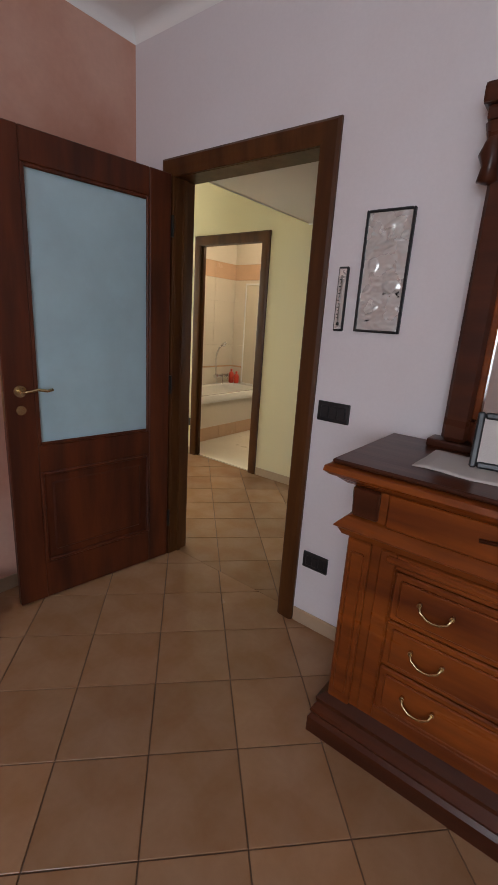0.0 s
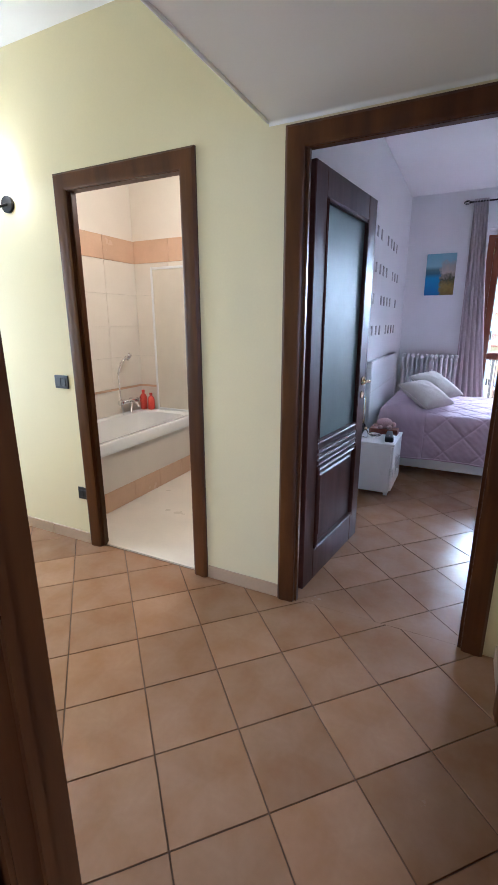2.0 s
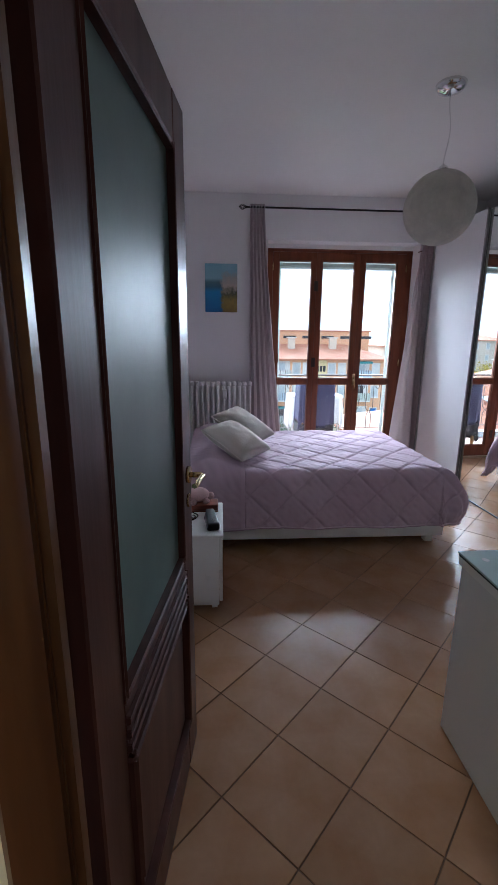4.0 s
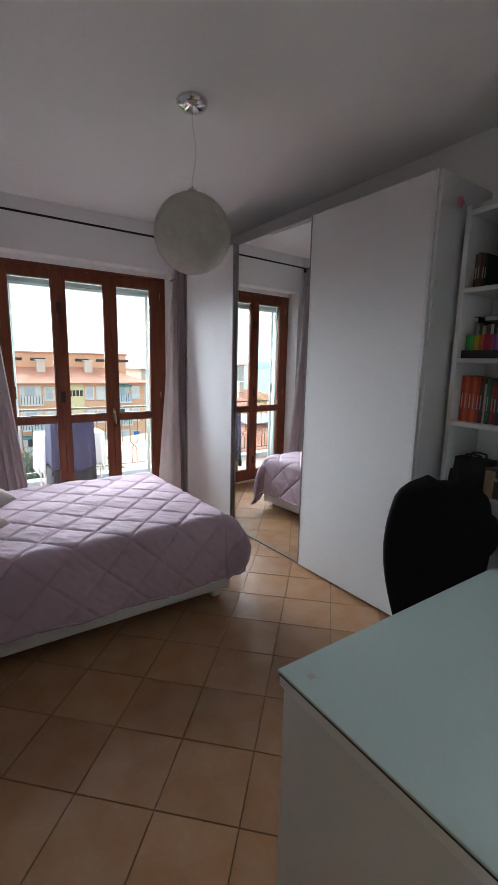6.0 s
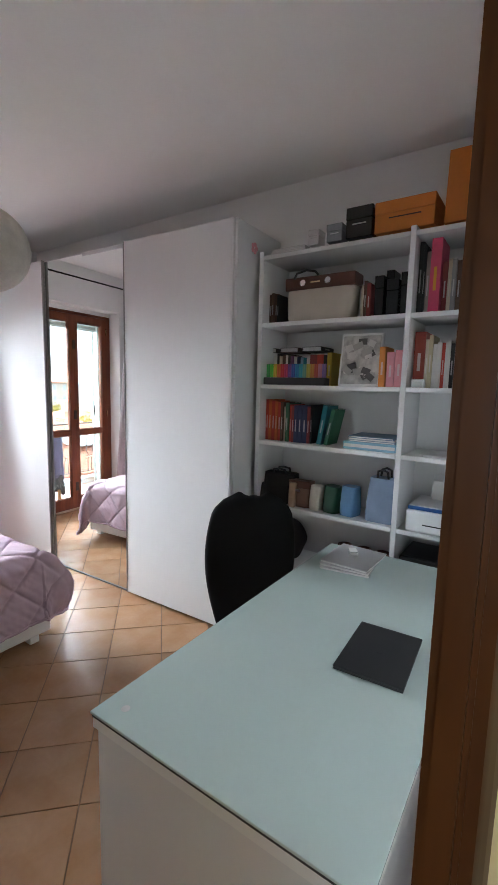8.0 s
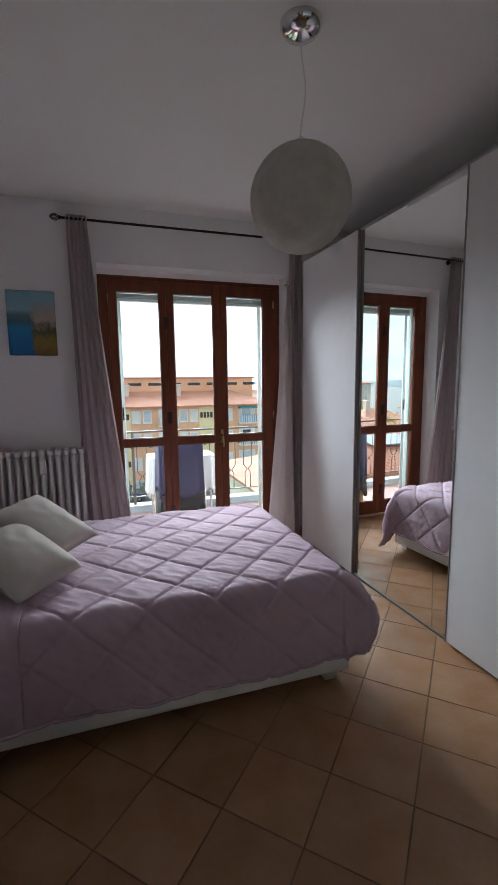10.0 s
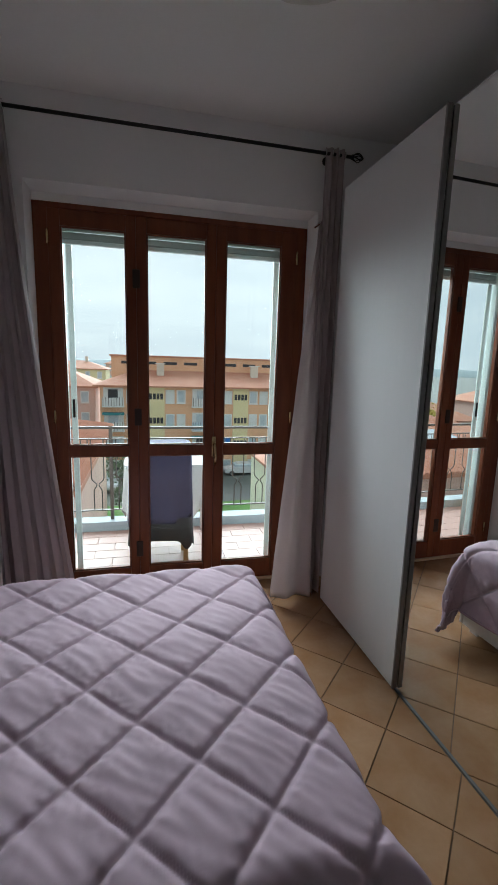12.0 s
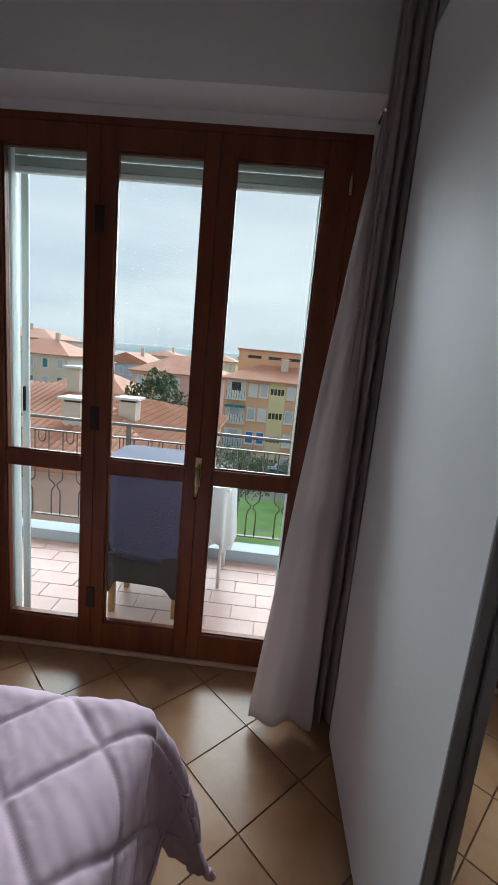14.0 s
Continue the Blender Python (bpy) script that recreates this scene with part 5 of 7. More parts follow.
M["space_grey"] = mat("dark_grey_anodised_metal", (0.055, 0.057, 0.06), 0.42, 0.7, vary=0.03, bump=0.01)
root = thing("laptop", "closed dark grey laptop lying on the glass desk", "laptop", pose(0.318, 3.766, DZ, 0, 0, 3))
part("base", box(-0.15, 0.15, -0.105, 0.105, 0.001, 0.009, 0.004, seg=2), M["space_grey"], root)
part("lid", box(-0.151, 0.151, -0.106, 0.106, 0.0095, 0.0155, 0.003, seg=2), M["space_grey"], root)
part("emblem", rod((0.0, 0.0, 0.0153), (0.0, 0.0, 0.0160), 0.014, seg=20), M["black_plastic"], root)

M["paper"] = mat("white_paper", (0.74, 0.73, 0.72), 0.8, vary=0.03, bump=0.02)
M["grey_cover"] = mat("grey_plastic_cover", (0.48, 0.47, 0.47), 0.35, vary=0.04)
for k in range(3):
    root = thing("notebook", "spiral notebook with a grey cover, stacked on the desk", "notebook", pose(0.985 + 0.008 * k, 4.125 - 0.006 * k, DZ + 0.011 * k, 0, 0, 8 - 5 * k), "notebooks on the desk")
    part("pages", box(-0.135, 0.135, -0.115, 0.115, 0.0, 0.0088), M["paper"], root)
    part("cover", box(-0.138, 0.138, -0.118, 0.118, 0.009, 0.0108), M["grey_cover"], root)
root = thing("earbud_case", "white earbud case on the stack of notebooks", "earbud case", pose(1.03, 4.13, DZ + 0.034, 0, 0, 30))
part("body", box(-0.030, 0.030, -0.022, 0.022, 0.0, 0.014, 0.0065, seg=3), M["enamel"], root)
part("lid", box(-0.030, 0.030, -0.022, 0.022, 0.0145, 0.021, 0.006, seg=3), M["enamel"], root)
# pen holders
M["kraft"] = mat("kraft_card", (0.42, 0.25, 0.11), 0.85, vary=0.08, grain=120)
PENS = [(0.05, 0.10, 0.45), (0.65, 0.10, 0.08), (0.80, 0.60, 0.05), (0.05, 0.35, 0.12), (0.80, 0.76, 0.70), (0.35, 0.08, 0.40)]
PEN_M = [mat("pen_barrel", c, 0.35, vary=0.04, bump=0) for c in PENS]
root = thing("pen_holder", "kraft card pen holder full of pens on the desk", "pen holder", pose(0.86, 3.635, DZ))
part("cup", box(-0.042, 0.042, -0.042, 0.042, 0.0, 0.10, 0.003), M["kraft"], root)
for k in range(9):
    x, y = random.uniform(-0.028, 0.028), random.uniform(-0.028, 0.028)
    part("pen", rod((x, y, 0.09), (x * 2.2, y * 2.0, 0.16 + 0.02 * (k % 3)), 0.0045, seg=8), PEN_M[k % 6], root)
root = thing("wire_pen_cup", "black and white patterned pen cup on the desk", "pen holder", pose(0.99, 3.66, DZ))
bm = lathe([(0.036, 0.0), (0.036, 0.10), (0.033, 0.10), (0.033, 0.006), (0, 0.006)], 20)
part("cup", bm, M["enamel"], root)
for r in range(5):
    for k in range(8):
        a = 2 * math.pi * (k + 0.5 * (r % 2)) / 8
        part("dot", rod((0.0355 * math.cos(a), 0.0355 * math.sin(a), 0.012 + 0.019 * r), (0.037 * math.cos(a), 0.037 * math.sin(a), 0.012 + 0.019 * r), 0.007, seg=8), M["black_plastic"], root)
for k in range(6):
    a = 1.05 * k
    part("pen", rod((0.018 * math.cos(a), 0.018 * math.sin(a), 0.08), (0.034 * math.cos(a), 0.034 * math.sin(a), 0.155 + 0.01 * (k % 3)), 0.0045, seg=8), PEN_M[(k + 2) % 6], root)

# ---- office chair ----
M["mesh_black"] = mat("black_mesh_fabric", (0.008, 0.008, 0.009), 0.9, grain=500, bump=0.4, spec=0.15)
root = thing("office_chair", "black office chair with a tall curved mesh back", "chair", pose(0.958, 4.722, 0, 0, 0, -51))
bm = bmesh.new()
n, mrows = 18, 22
g = []
for j in range(mrows + 1):
    v = j / mrows
    z = 0.27 + 0.79 * v
    half = 0.235 * (0.52 + 0.48 * math.sin(math.pi * min(1, 0.08 + v * 0.78))) * (1 if v < 0.86 else math.sqrt(max(0.02, 1 - ((v - 0.86) / 0.15) ** 2)))
    r = []
    for i in range(n + 1):
        u = 2 * i / n - 1
        y = -0.20 - 0.08 * v + 0.05 * math.sin(v * 3.1) + 0.06 * u * u
        r.append(bm.verts.new((u * half, y, z)))
    g.append(r)
for a, b in zip(g, g[1:]):
    for i in range(n):
        bm.faces.new((a[i], a[i + 1], b[i + 1], b[i])).smooth = True
ob = part("backrest", bm, M["mesh_black"], root, smooth=True)
mod = ob.modifiers.new("thickness", "SOLIDIFY")
mod.thickness, mod.offset = 0.05, 0
ob.modifiers.new("round", "BEVEL").width = 0.015
bm = box(-0.19, 0.19, -0.16, 0.25, 0.44, 0.52, 0.035, seg=3)
part("seat", bm, M["mesh_black"], root, smooth=40)
part("back_support", tube([(0, -0.05, 0.42), (0, -0.12, 0.42), (0, -0.145, 0.46), (0, -0.15, 0.58)], 0.020), M["black_plastic"], root)
part("gas_column", rod((0, 0, 0.12), (0, 0, 0.44), 0.027), M["black_plastic"], root)
for k in range(5):
    a = 2 * math.pi * k / 5 + 0.35
    leg = part("base_arm", tube([(0, 0, 0.13), (0.12 * math.cos(a), 0.12 * math.sin(a), 0.11), (0.24 * math.cos(a), 0.24 * math.sin(a), 0.075)], 0.02), M["black_plastic"], root)
    part("castor", rod((0.24 * math.cos(a) - 0.02 * math.sin(a), 0.24 * math.sin(a) + 0.02 * math.cos(a), 0.028), (0.24 * math.cos(a) + 0.02 * math.sin(a), 0.24 * math.sin(a) - 0.02 * math.cos(a), 0.028), 0.028, seg=14), M["black_plastic"], leg)

# ---- bookcase ----
SX0, SX1 = 1.33, 1.655
SHELVES = (0.47, 0.852, 1.258, 1.615, 1.993, 2.395)
root = thing("bookcase", "tall white bookcase with open compartments, filled with books and bags", "bookcase")
for y0, y1 in ((4.905, 4.935), (4.005, 4.033), (3.48, 3.505)):
    part("upright", box(SX0, SX1, y0, y1, 0.0, 2.42, 0.002), M["white_lam"], root)
for z in (0.06, *SHELVES):
    for y0, y1 in ((4.034, 4.904), (3.506, 4.004)):
        part("shelf", box(SX0, SX1, y0, y1, z - 0.025, z, 0.002), M["white_lam"], root)
part("back_panel", box(SX1 + 0.001, SX1 + 0.004, 3.48, 4.935, 0.0, 2.42), M["white_lam"], root)

BOOKC = {}


def colour(c, rough=0.5, bump=0.03):
    key = tuple(round(v, 3) for v in c) + (rough,)
    if key not in BOOKC:
        BOOKC[key] = mat("printed_cover", c, rough, vary=0.06, scale=12, grain=60, bump=bump)
    return BOOKC[key]


def book(y, z, th, h, d, c, lean=0.0, x=1.40, label="", spine=None, group="books on the bookcase"):
    """A book standing spine to the room; y is its far end along the shelf."""
    root = thing("book", label or "book standing upright on the white shelf", "book", pose(x, y, z, lean, 0, 0), group)
    bm = box(0.0, d, 0.0, 0.0025, 0.0, h)
    box(0.0, d, th - 0.0025, th, 0.0, h, 0, bm)
    box(-0.001, 0.0025, 0.0026, th - 0.0026, 0.0, h, 0, bm)
    part("cover", bm, colour(c), root)
    part("pages", box(0.003, d - 0.004, 0.0027, th - 0.0027, 0.004, h - 0.004), M["paper"], root)
    part("title_band", box(-0.0022, -0.0009, th * 0.36, th * 0.64, h * 0.30, h * (0.62 + 0.25 * ((th * 1000) % 1))), colour(spine or tuple(min(0.8, v * 0.4 + 0.4) for v in c)), root)
    return root


def row(y0, z, spec, rng, x=1.40):
    """Books one after another towards smaller y: (thickness, height, colour)."""
    y = y0
    for th, h, c in spec:
        y -= th + 0.0012
        book(y, z, th, h, 0.15 + rng.uniform(0, 0.03), c, x=x + rng.uniform(-0.008, 0.008))
    return y


rng = random.Random(11)
RED, ORG, DKB, NAVY, GRN, TEAL, BLK, WHT, CRM, PUR, YEL, DRED, PNK = ((0.50, 0.05, 0.03), (0.62, 0.14, 0.04), (0.10, 0.05, 0.03), (0.02, 0.035, 0.10), (0.03, 0.14, 0.07), (0.02, 0.20, 0.24), (0.02, 0.02, 0.02), (0.70, 0.69, 0.66),
                                                                     (0.60, 0.52, 0.40), (0.16, 0.06, 0.16), (0.62, 0.42, 0.06), (0.22, 0.03, 0.03), (0.70, 0.30, 0.34))
# red, navy and green school books
row(4.902, 1.258, [(0.022, 0.262, RED), (0.020, 0.262, ORG), (0.024, 0.255, RED), (0.018, 0.255, ORG), (0.022, 0.245, RED), (0.02, 0.25, DKB), (0.018, 0.22, CRM), (0.02, 0.245, GRN), (0.014, 0.235, RED), (0.022, 0.225, DRED), (0.026, 0.232, NAVY), (0.028, 0.232, NAVY), (0.030, 0.232, NAVY), (0.018, 0.228, DRED), (0.012, 0.24, BLK)], rng)
book(4.505, 1.258, 0.03, 0.24, 0.16, TEAL, 9, label="teal school book leaning on its neighbours")
book(4.465, 1.258, 0.022, 0.22, 0.16, GRN, 12, label="green school book leaning on its neighbours")
# small paperbacks behind the felt pens
row(4.895, 1.615, [(0.022, 0.19, WHT), (0.02, 0.20, BLK), (0.018, 0.185, CRM), (0.022, 0.19, DKB), (0.02, 0.19, WHT), (0.018, 0.195, BLK), (0.02, 0.185, PUR), (0.022, 0.18, WHT), (0.02, 0.178, NAVY), (0.024, 0.175, (0.25, 0.35, 0.45)), (0.02, 0.17, TEAL), (0.022, 0.17, WHT), (0.045, 0.19, DRED), (0.045, 0.19, RED), (0.022, 0.185, BLK), (0.03, 0.20, YEL)], rng, 1.47)
for k in range(3):
    b = book(0, 0, 0.028, 0.19, 0.13, (BLK, DKB, BLK)[k], label="dark book lying flat on top of the row")
    b.matrix_world = pose(1.47, 4.88 - 0.16 * k, 1.822 + 0.002 * k, 90, 0, 90)
# felt pens in their tray, in rainbow order
root = thing("felt_pen_set", "set of felt pens in rainbow order in a black tray", "felt pens", pose(1.362, 4.47, 1.615))
part("tray", box(-0.015, 0.05, 0.0, 0.425, 0.0, 0.045, 0.003), M["black_plastic"], root)
hues = ((0.02, 0.30, 0.06), (0.10, 0.50, 0.05), (0.65, 0.45, 0.03), (0.70, 0.15, 0.03), (0.65, 0.03, 0.04), (0.60, 0.05, 0.14), (0.20, 0.06, 0.30), (0.04, 0.10, 0.45), (0.03, 0.25, 0.55), (0.06, 0.42, 0.50), (0.20, 0.45, 0.30), (0.65, 0.55, 0.10), (0.70, 0.30, 0.05), (0.62, 0.10, 0.05), (0.65, 0.25, 0.30), (0.30, 0.18, 0.45))
for k in range(32):
    c = hues[k // 2]
    part("felt_pen", box(0.0, 0.012, 0.413 - 0.0128 * k - 0.0105, 0.413 - 0.0128 * k, 0.046, 0.128, 0.002), colour(c, 0.35, 0), root)
# framed collage, orange and pink books
M["collage"] = mat("black_and_white_collage_print", (0.66, 0.64, 0.60), 0.5, vary=0.1, scale=16, grain=45, bump=0, spread=(0.30, 0.29, 0.27))
root = thing("framed_collage", "white framed collage of small photos on the shelf", "picture", pose(1.40, 4.168, 1.617, 0, 8, 0))
part("frame", box(0.0, 0.014, 0.0, 0.245, 0.0, 0.30, 0.002), M["white_paint"], root)
part("print", box(-0.0015, 0.0, 0.012, 0.233, 0.012, 0.288), M["collage"], root)
for k in range(22):
    a, b = rng.uniform(0.02, 0.18), rng.uniform(0.02, 0.24)
    q = part("cutting", box(-0.003 - 0.0001 * k, -0.0016, -0.02, 0.02 + 0.01 * (k % 3), -0.015, 0.02), colour(((0.7, 0.68, 0.64), (0.12, 0.11, 0.11), (0.45, 0.43, 0.40))[k % 3], 0.6, 0), root)
    q.matrix_world = root.matrix_world @ pose(0, a + 0.02, b + 0.02, rng.uniform(-40, 40))
book(4.132, 1.616, 0.034, 0.215, 0.15, (0.68, 0.26, 0.05), label="orange book standing beside the framed collage", x=1.37)
book(4.084, 1.616, 0.040, 0.185, 0.15, PNK, label="pink book standing on the white shelf", x=1.37)
book(4.040, 1.616, 0.040, 0.195, 0.15, PNK, label="pink book standing on the white shelf", x=1.37)

# blue folder and papers lying flat
for k, (h, c, w) in enumerate(((0.045, (0.28, 0.52, 0.66), 0.30), (0.012, (0.25, 0.33, 0.42), 0.26), (0.010, (0.62, 0.64, 0.66), 0.25), (0.012, (0.10, 0.18, 0.30), 0.255))):
    z = 1.258 + (0, 0.045, 0.057, 0.067)[k]
    root = thing("folder", "blue ring folder and papers stacked flat on the shelf", "folder", pose(1.36, 4.045 + 0.004 * k, z, 0, 0, k * 0.6), "stack of folders")
    part("cover", box(0.0, 0.24, 0.0, w, 0.0, h, 0.002), colour(c), root)
    part("pages", box(-0.001, 0.0, 0.004, w - 0.004, h * 0.3, h * 0.7), M["paper"], root)
root = thing("paper_stack", "loose white sheets lying on the empty shelf", "paper", pose(1.35, 3.60, 1.258))
for k in range(4):
    part("sheet", box(0.0, 0.21, 0.0, 0.297, 0.002 * k, 0.002 * k + 0.0012), M["paper"], root)
    root.children[-1].matrix_world = root.matrix_world @ pose(0.01 * k, 0.01 * k, 0, 0, 0, 2 * k - 3)

# beige handbag with a brown leather collar
M["canvas"] = mat("beige_canvas", (0.56, 0.50, 0.42), 0.8, vary=0.04, scale=8, grain=400, bump=0.25)
M["leather_brown"] = mat("dark_brown_leather", (0.10, 0.035, 0.02), 0.4, vary=0.08, scale=10, grain=80, bump=0.2)


def bag(name, label, m, w, h, d, body, collar, taper=0.0, collar_h=0.0, handle=None, hz=0.1):
    root = thing(name, label, "handbag", m, "bags on the bookcase")
    bm = bmesh.new()
    rings = []
    for j in range(9):
        v = j / 8
        ww, dd = w * (1 - taper * (1 - v)) / 2, d / 2 * (1 - 0.35 * v ** 2)
        z = (h - collar_h) * v
        ring = []
        for k in range(24):
            a = 2 * math.pi * k / 24
            ca, sa = math.cos(a), math.sin(a)
            p = 0.45
            ring.append(bm.verts.new((dd * math.copysign(abs(sa) ** p, sa) * (0.94 if j == 0 else 1), ww * math.copysign(abs(ca) ** p, ca) * (0.97 if j == 0 else 1), z)))
        rings.append(ring)
    for a, b in zip(rings, rings[1:]):
        for k in range(24):
            bm.faces.new((a[k], a[(k + 1) % 24], b[(k + 1) % 24], b[k])).smooth = True
    bm.faces.new(rings[0][::-1])
    bm.faces.new(rings[-1])
    part("body", bm, body, root, smooth=50)
    if collar_h:
        part("collar", box(-d * 0.34, d * 0.34, -w / 2 - 0.003, w / 2 + 0.003, h - collar_h, h, 0.008, seg=2), collar, root, "leather collar")
    if handle:
        for s in (-1, 1):
            part("handle", tube([(s * d * 0.2, -w * 0.22, h - 0.02), (s * d * 0.25, -w * 0.18, h + hz * 0.8), (s * d * 0.25, 0, h + hz), (s * d * 0.25, w * 0.18, h + hz * 0.8), (s * d * 0.2, w * 0.22, h - 0.02)], 0.007), handle, root)
    return root


hb = bag("handbag", "large beige canvas handbag with a brown leather collar", pose(1.46, 4.56, 1.993), 0.44, 0.265, 0.20, M["canvas"], M["leather_brown"], 0.08, 0.075, None)
part("handle", tube([(-0.07, 0.16, 0.255), (-0.075, 0.14, 0.285), (-0.075, 0.08, 0.298), (-0.075, 0.02, 0.285), (-0.07, 0.0, 0.262)], 0.007), M["leather_black"], hb)
for y in (0.10, -0.06):
    part("ring_clasp", lathe([(0.012, -0.003), (0.019, -0.003), (0.019, 0.003), (0.012, 0.003)], 16, m=Matrix.Translation((-0.075, y, 0.228)) @ Matrix.Rotation(radians(90), 4, "Y")), M["chrome"], hb)
part("name_plate", box(-0.072, -0.069, -0.01, 0.05, 0.224, 0.232), M["brass"], hb)
# small dark books and boxes in the top compartment
row(4.900, 1.993, [(0.020, 0.185, DKB), (0.016, 0.19, (0.14, 0.07, 0.04)), (0.020, 0.185, DKB), (0.014, 0.175, BLK)], rng)
row(4.298, 1.993, [(0.012, 0.18, CRM), (0.018, 0.20, DKB), (0.022, 0.185, DRED)], rng)
M["gloss_black"] = mat("gloss_black_card", (0.012, 0.012, 0.014), 0.25, vary=0.05, bump=0.01)
for y0, y1, h, dx in ((4.175, 4.225, 0.22, 0.0), (4.135, 4.178, 0.255, 0.05), (4.095, 4.16, 0.195, 0.0), (4.042, 4.09, 0.23, 0.02)):
    root = thing("black_box", "glossy black gift box standing on the shelf", "box", pose(1.40 + dx, y0, 1.993), "black boxes")
    part("base", box(0, 0.11, 0.001, y1 - y0 - 0.001, 0, h * 0.7, 0.002), M["gloss_black"], root)
    part("lid", box(-0.002, 0.112, 0.0, y1 - y0, h * 0.7 + 0.001, h, 0.002), M["gloss_black"], root)
# right column, top compartment
row(4.000, 1.993, [(0.022, 0.36, BLK), (0.012, 0.34, BLK), (0.02, 0.31, (0.30, 0.26, 0.22))], rng)
book(3.885, 1.993, 0.05, 0.36, 0.18, (0.66, 0.07, 0.16), label="large pink and orange book on the shelf", spine=(0.68, 0.32, 0.03), x=1.37)
row(3.882, 1.993, [(0.024, 0.25, DRED), (0.018, 0.26, CRM), (0.02, 0.255, (0.30, 0.30, 0.30)), (0.022, 0.25, DKB), (0.02, 0.26, (0.35, 0.30, 0.25)), (0.02, 0.24, CRM)], rng)
M["sea"] = mat("globe_ocean_print", (0.06, 0.20, 0.32), 0.35, vary=0.05, scale=7, bump=0, spread=(0.52, 0.36, 0.16))
root = thing("desk_globe", "small terrestrial globe on a wooden stand", "globe", pose(1.40, 3.62, 1.993))
bm = bmesh.new()
bmesh.ops.create_uvsphere(bm, u_segments=32, v_segments=20, radius=0.085)
bmesh.ops.translate(bm, vec=(0, 0, 0.125), verts=bm.verts)
for f in bm.faces:
    f.smooth = True
part("sphere", bm, M["sea"], root)
part("base", lathe([(0.055, 0), (0.055, 0.012), (0.012, 0.03), (0.01, 0.045)], 20), M["tray"], root)
part("meridian", tube([(0.0, 0.094 * math.cos(a), 0.125 + 0.094 * math.sin(a)) for a in [math.pi * (k / 12 - 0.5) for k in range(13)]], 0.004, seg=6), M["brass"], root)
# right column, second compartment
row(3.995, 1.615, [(0.055, 0.29, (0.30, 0.05, 0.03)), (0.016, 0.25, CRM), (0.02, 0.27, (0.52, 0.46, 0.30)), (0.02, 0.225, WHT), (0.02, 0.235, WHT), (0.016, 0.23, RED), (0.024, 0.24, WHT), (0.018, 0.225, BLK), (0.03, 0.25, (0.45, 0.35, 0.30)), (0.04, 0.26, (0.50, 0.42, 0.40)), (0.06, 0.275, (0.66, 0.58, 0.56)), (0.05, 0.27, WHT)], rng)
root = thing("small_box", "small white card box in front of the books", "box", pose(1.345, 3.925, 1.616))
part("base", box(0, 0.045, 0, 0.06, 0, 0.03, 0.002), M["paper"], root)
part("lid", box(-0.001, 0.046, -0.001, 0.061, 0.0305, 0.042, 0.002), M["paper"], root)

# small bags in a row
FLUFF = mat("black_fluffy_fabric", (0.012, 0.011, 0.012), 0.95, grain=150, bump=0.9)
bag("handbag", "black slouchy handbag on the shelf", pose(1.46, 4.80, 0.852, 0, 0, 6), 0.22, 0.19, 0.16, FLUFF, FLUFF, -0.05, 0, M["leather_black"], 0.03)
bag("handbag", "black small pouch bag on the shelf", pose(1.42, 4.885, 0.852), 0.07, 0.12, 0.12, FLUFF, FLUFF)
bg = bag("handbag", "brown leather flap bag with a metal clasp", pose(1.43, 4.635, 0.852), 0.15, 0.165, 0.10, colour((0.16, 0.08, 0.05), 0.45), M["leather_brown"], 0.0, 0.05)
part("clasp", box(-0.062, -0.052, -0.02, 0.02, 0.10, 0.115, 0.002), M["chrome"], bg)
bag("handbag", "tan leather pouch leaning on the brown bag", pose(1.40, 4.675, 0.852, 0, 0, 10), 0.05, 0.15, 0.10, colour((0.34, 0.22, 0.15), 0.5), M["leather_brown"], 0.05)
bag("handbag", "white leather small bag on the shelf", pose(1.42, 4.515, 0.852, 0, 0, -12), 0.075, 0.15, 0.11, colour((0.66, 0.62, 0.55), 0.5), M["cream"], 0.05)
bag("handbag", "dark green leather small bag on the shelf", pose(1.43, 4.415, 0.852, 0, 0, -14), 0.10, 0.16, 0.12, colour((0.015, 0.085, 0.045), 0.45), M["leather_black"], 0.0)
bag("handbag", "blue leather small bag on the shelf", pose(1.43, 4.305, 0.852, 0, 0, -12), 0.095, 0.175, 0.12, colour((0.10, 0.24, 0.42), 0.45), M["leather_black"], 0.0)
bag("tote_bag", "blue-grey tote bag with a black strap", pose(1.44, 4.115, 0.852), 0.15, 0.25, 0.15, colour((0.20, 0.27, 0.38), 0.5), M["leather_black"], -0.25, 0, M["leather_black"], 0.05)
# shoes and dark bag low down
root = thing("backpack", "dark fluffy bag on the low shelf", "bag", pose(1.46, 4.74, 0.47))
bm = bmesh.new()
bmesh.ops.create_icosphere(bm, subdivisions=4, radius=0.12)
for v in bm.verts:
    v.co.z = max(v.co.z * 1.2 + 0.13, 0.0) + 0.02 * noise.noise(v.co * 12)
    v.co.x *= 0.9
    v.co.y *= 1.15 + 0.2 * noise.noise(v.co * 7)
part("body", bm, FLUFF, root, smooth=True)
part("strap", tube([(-0.10, -0.08, 0.05), (-0.13, -0.05, 0.15), (-0.10, 0.0, 0.26), (-0.06, 0.05, 0.27)], 0.009), M["leather_black"], root)
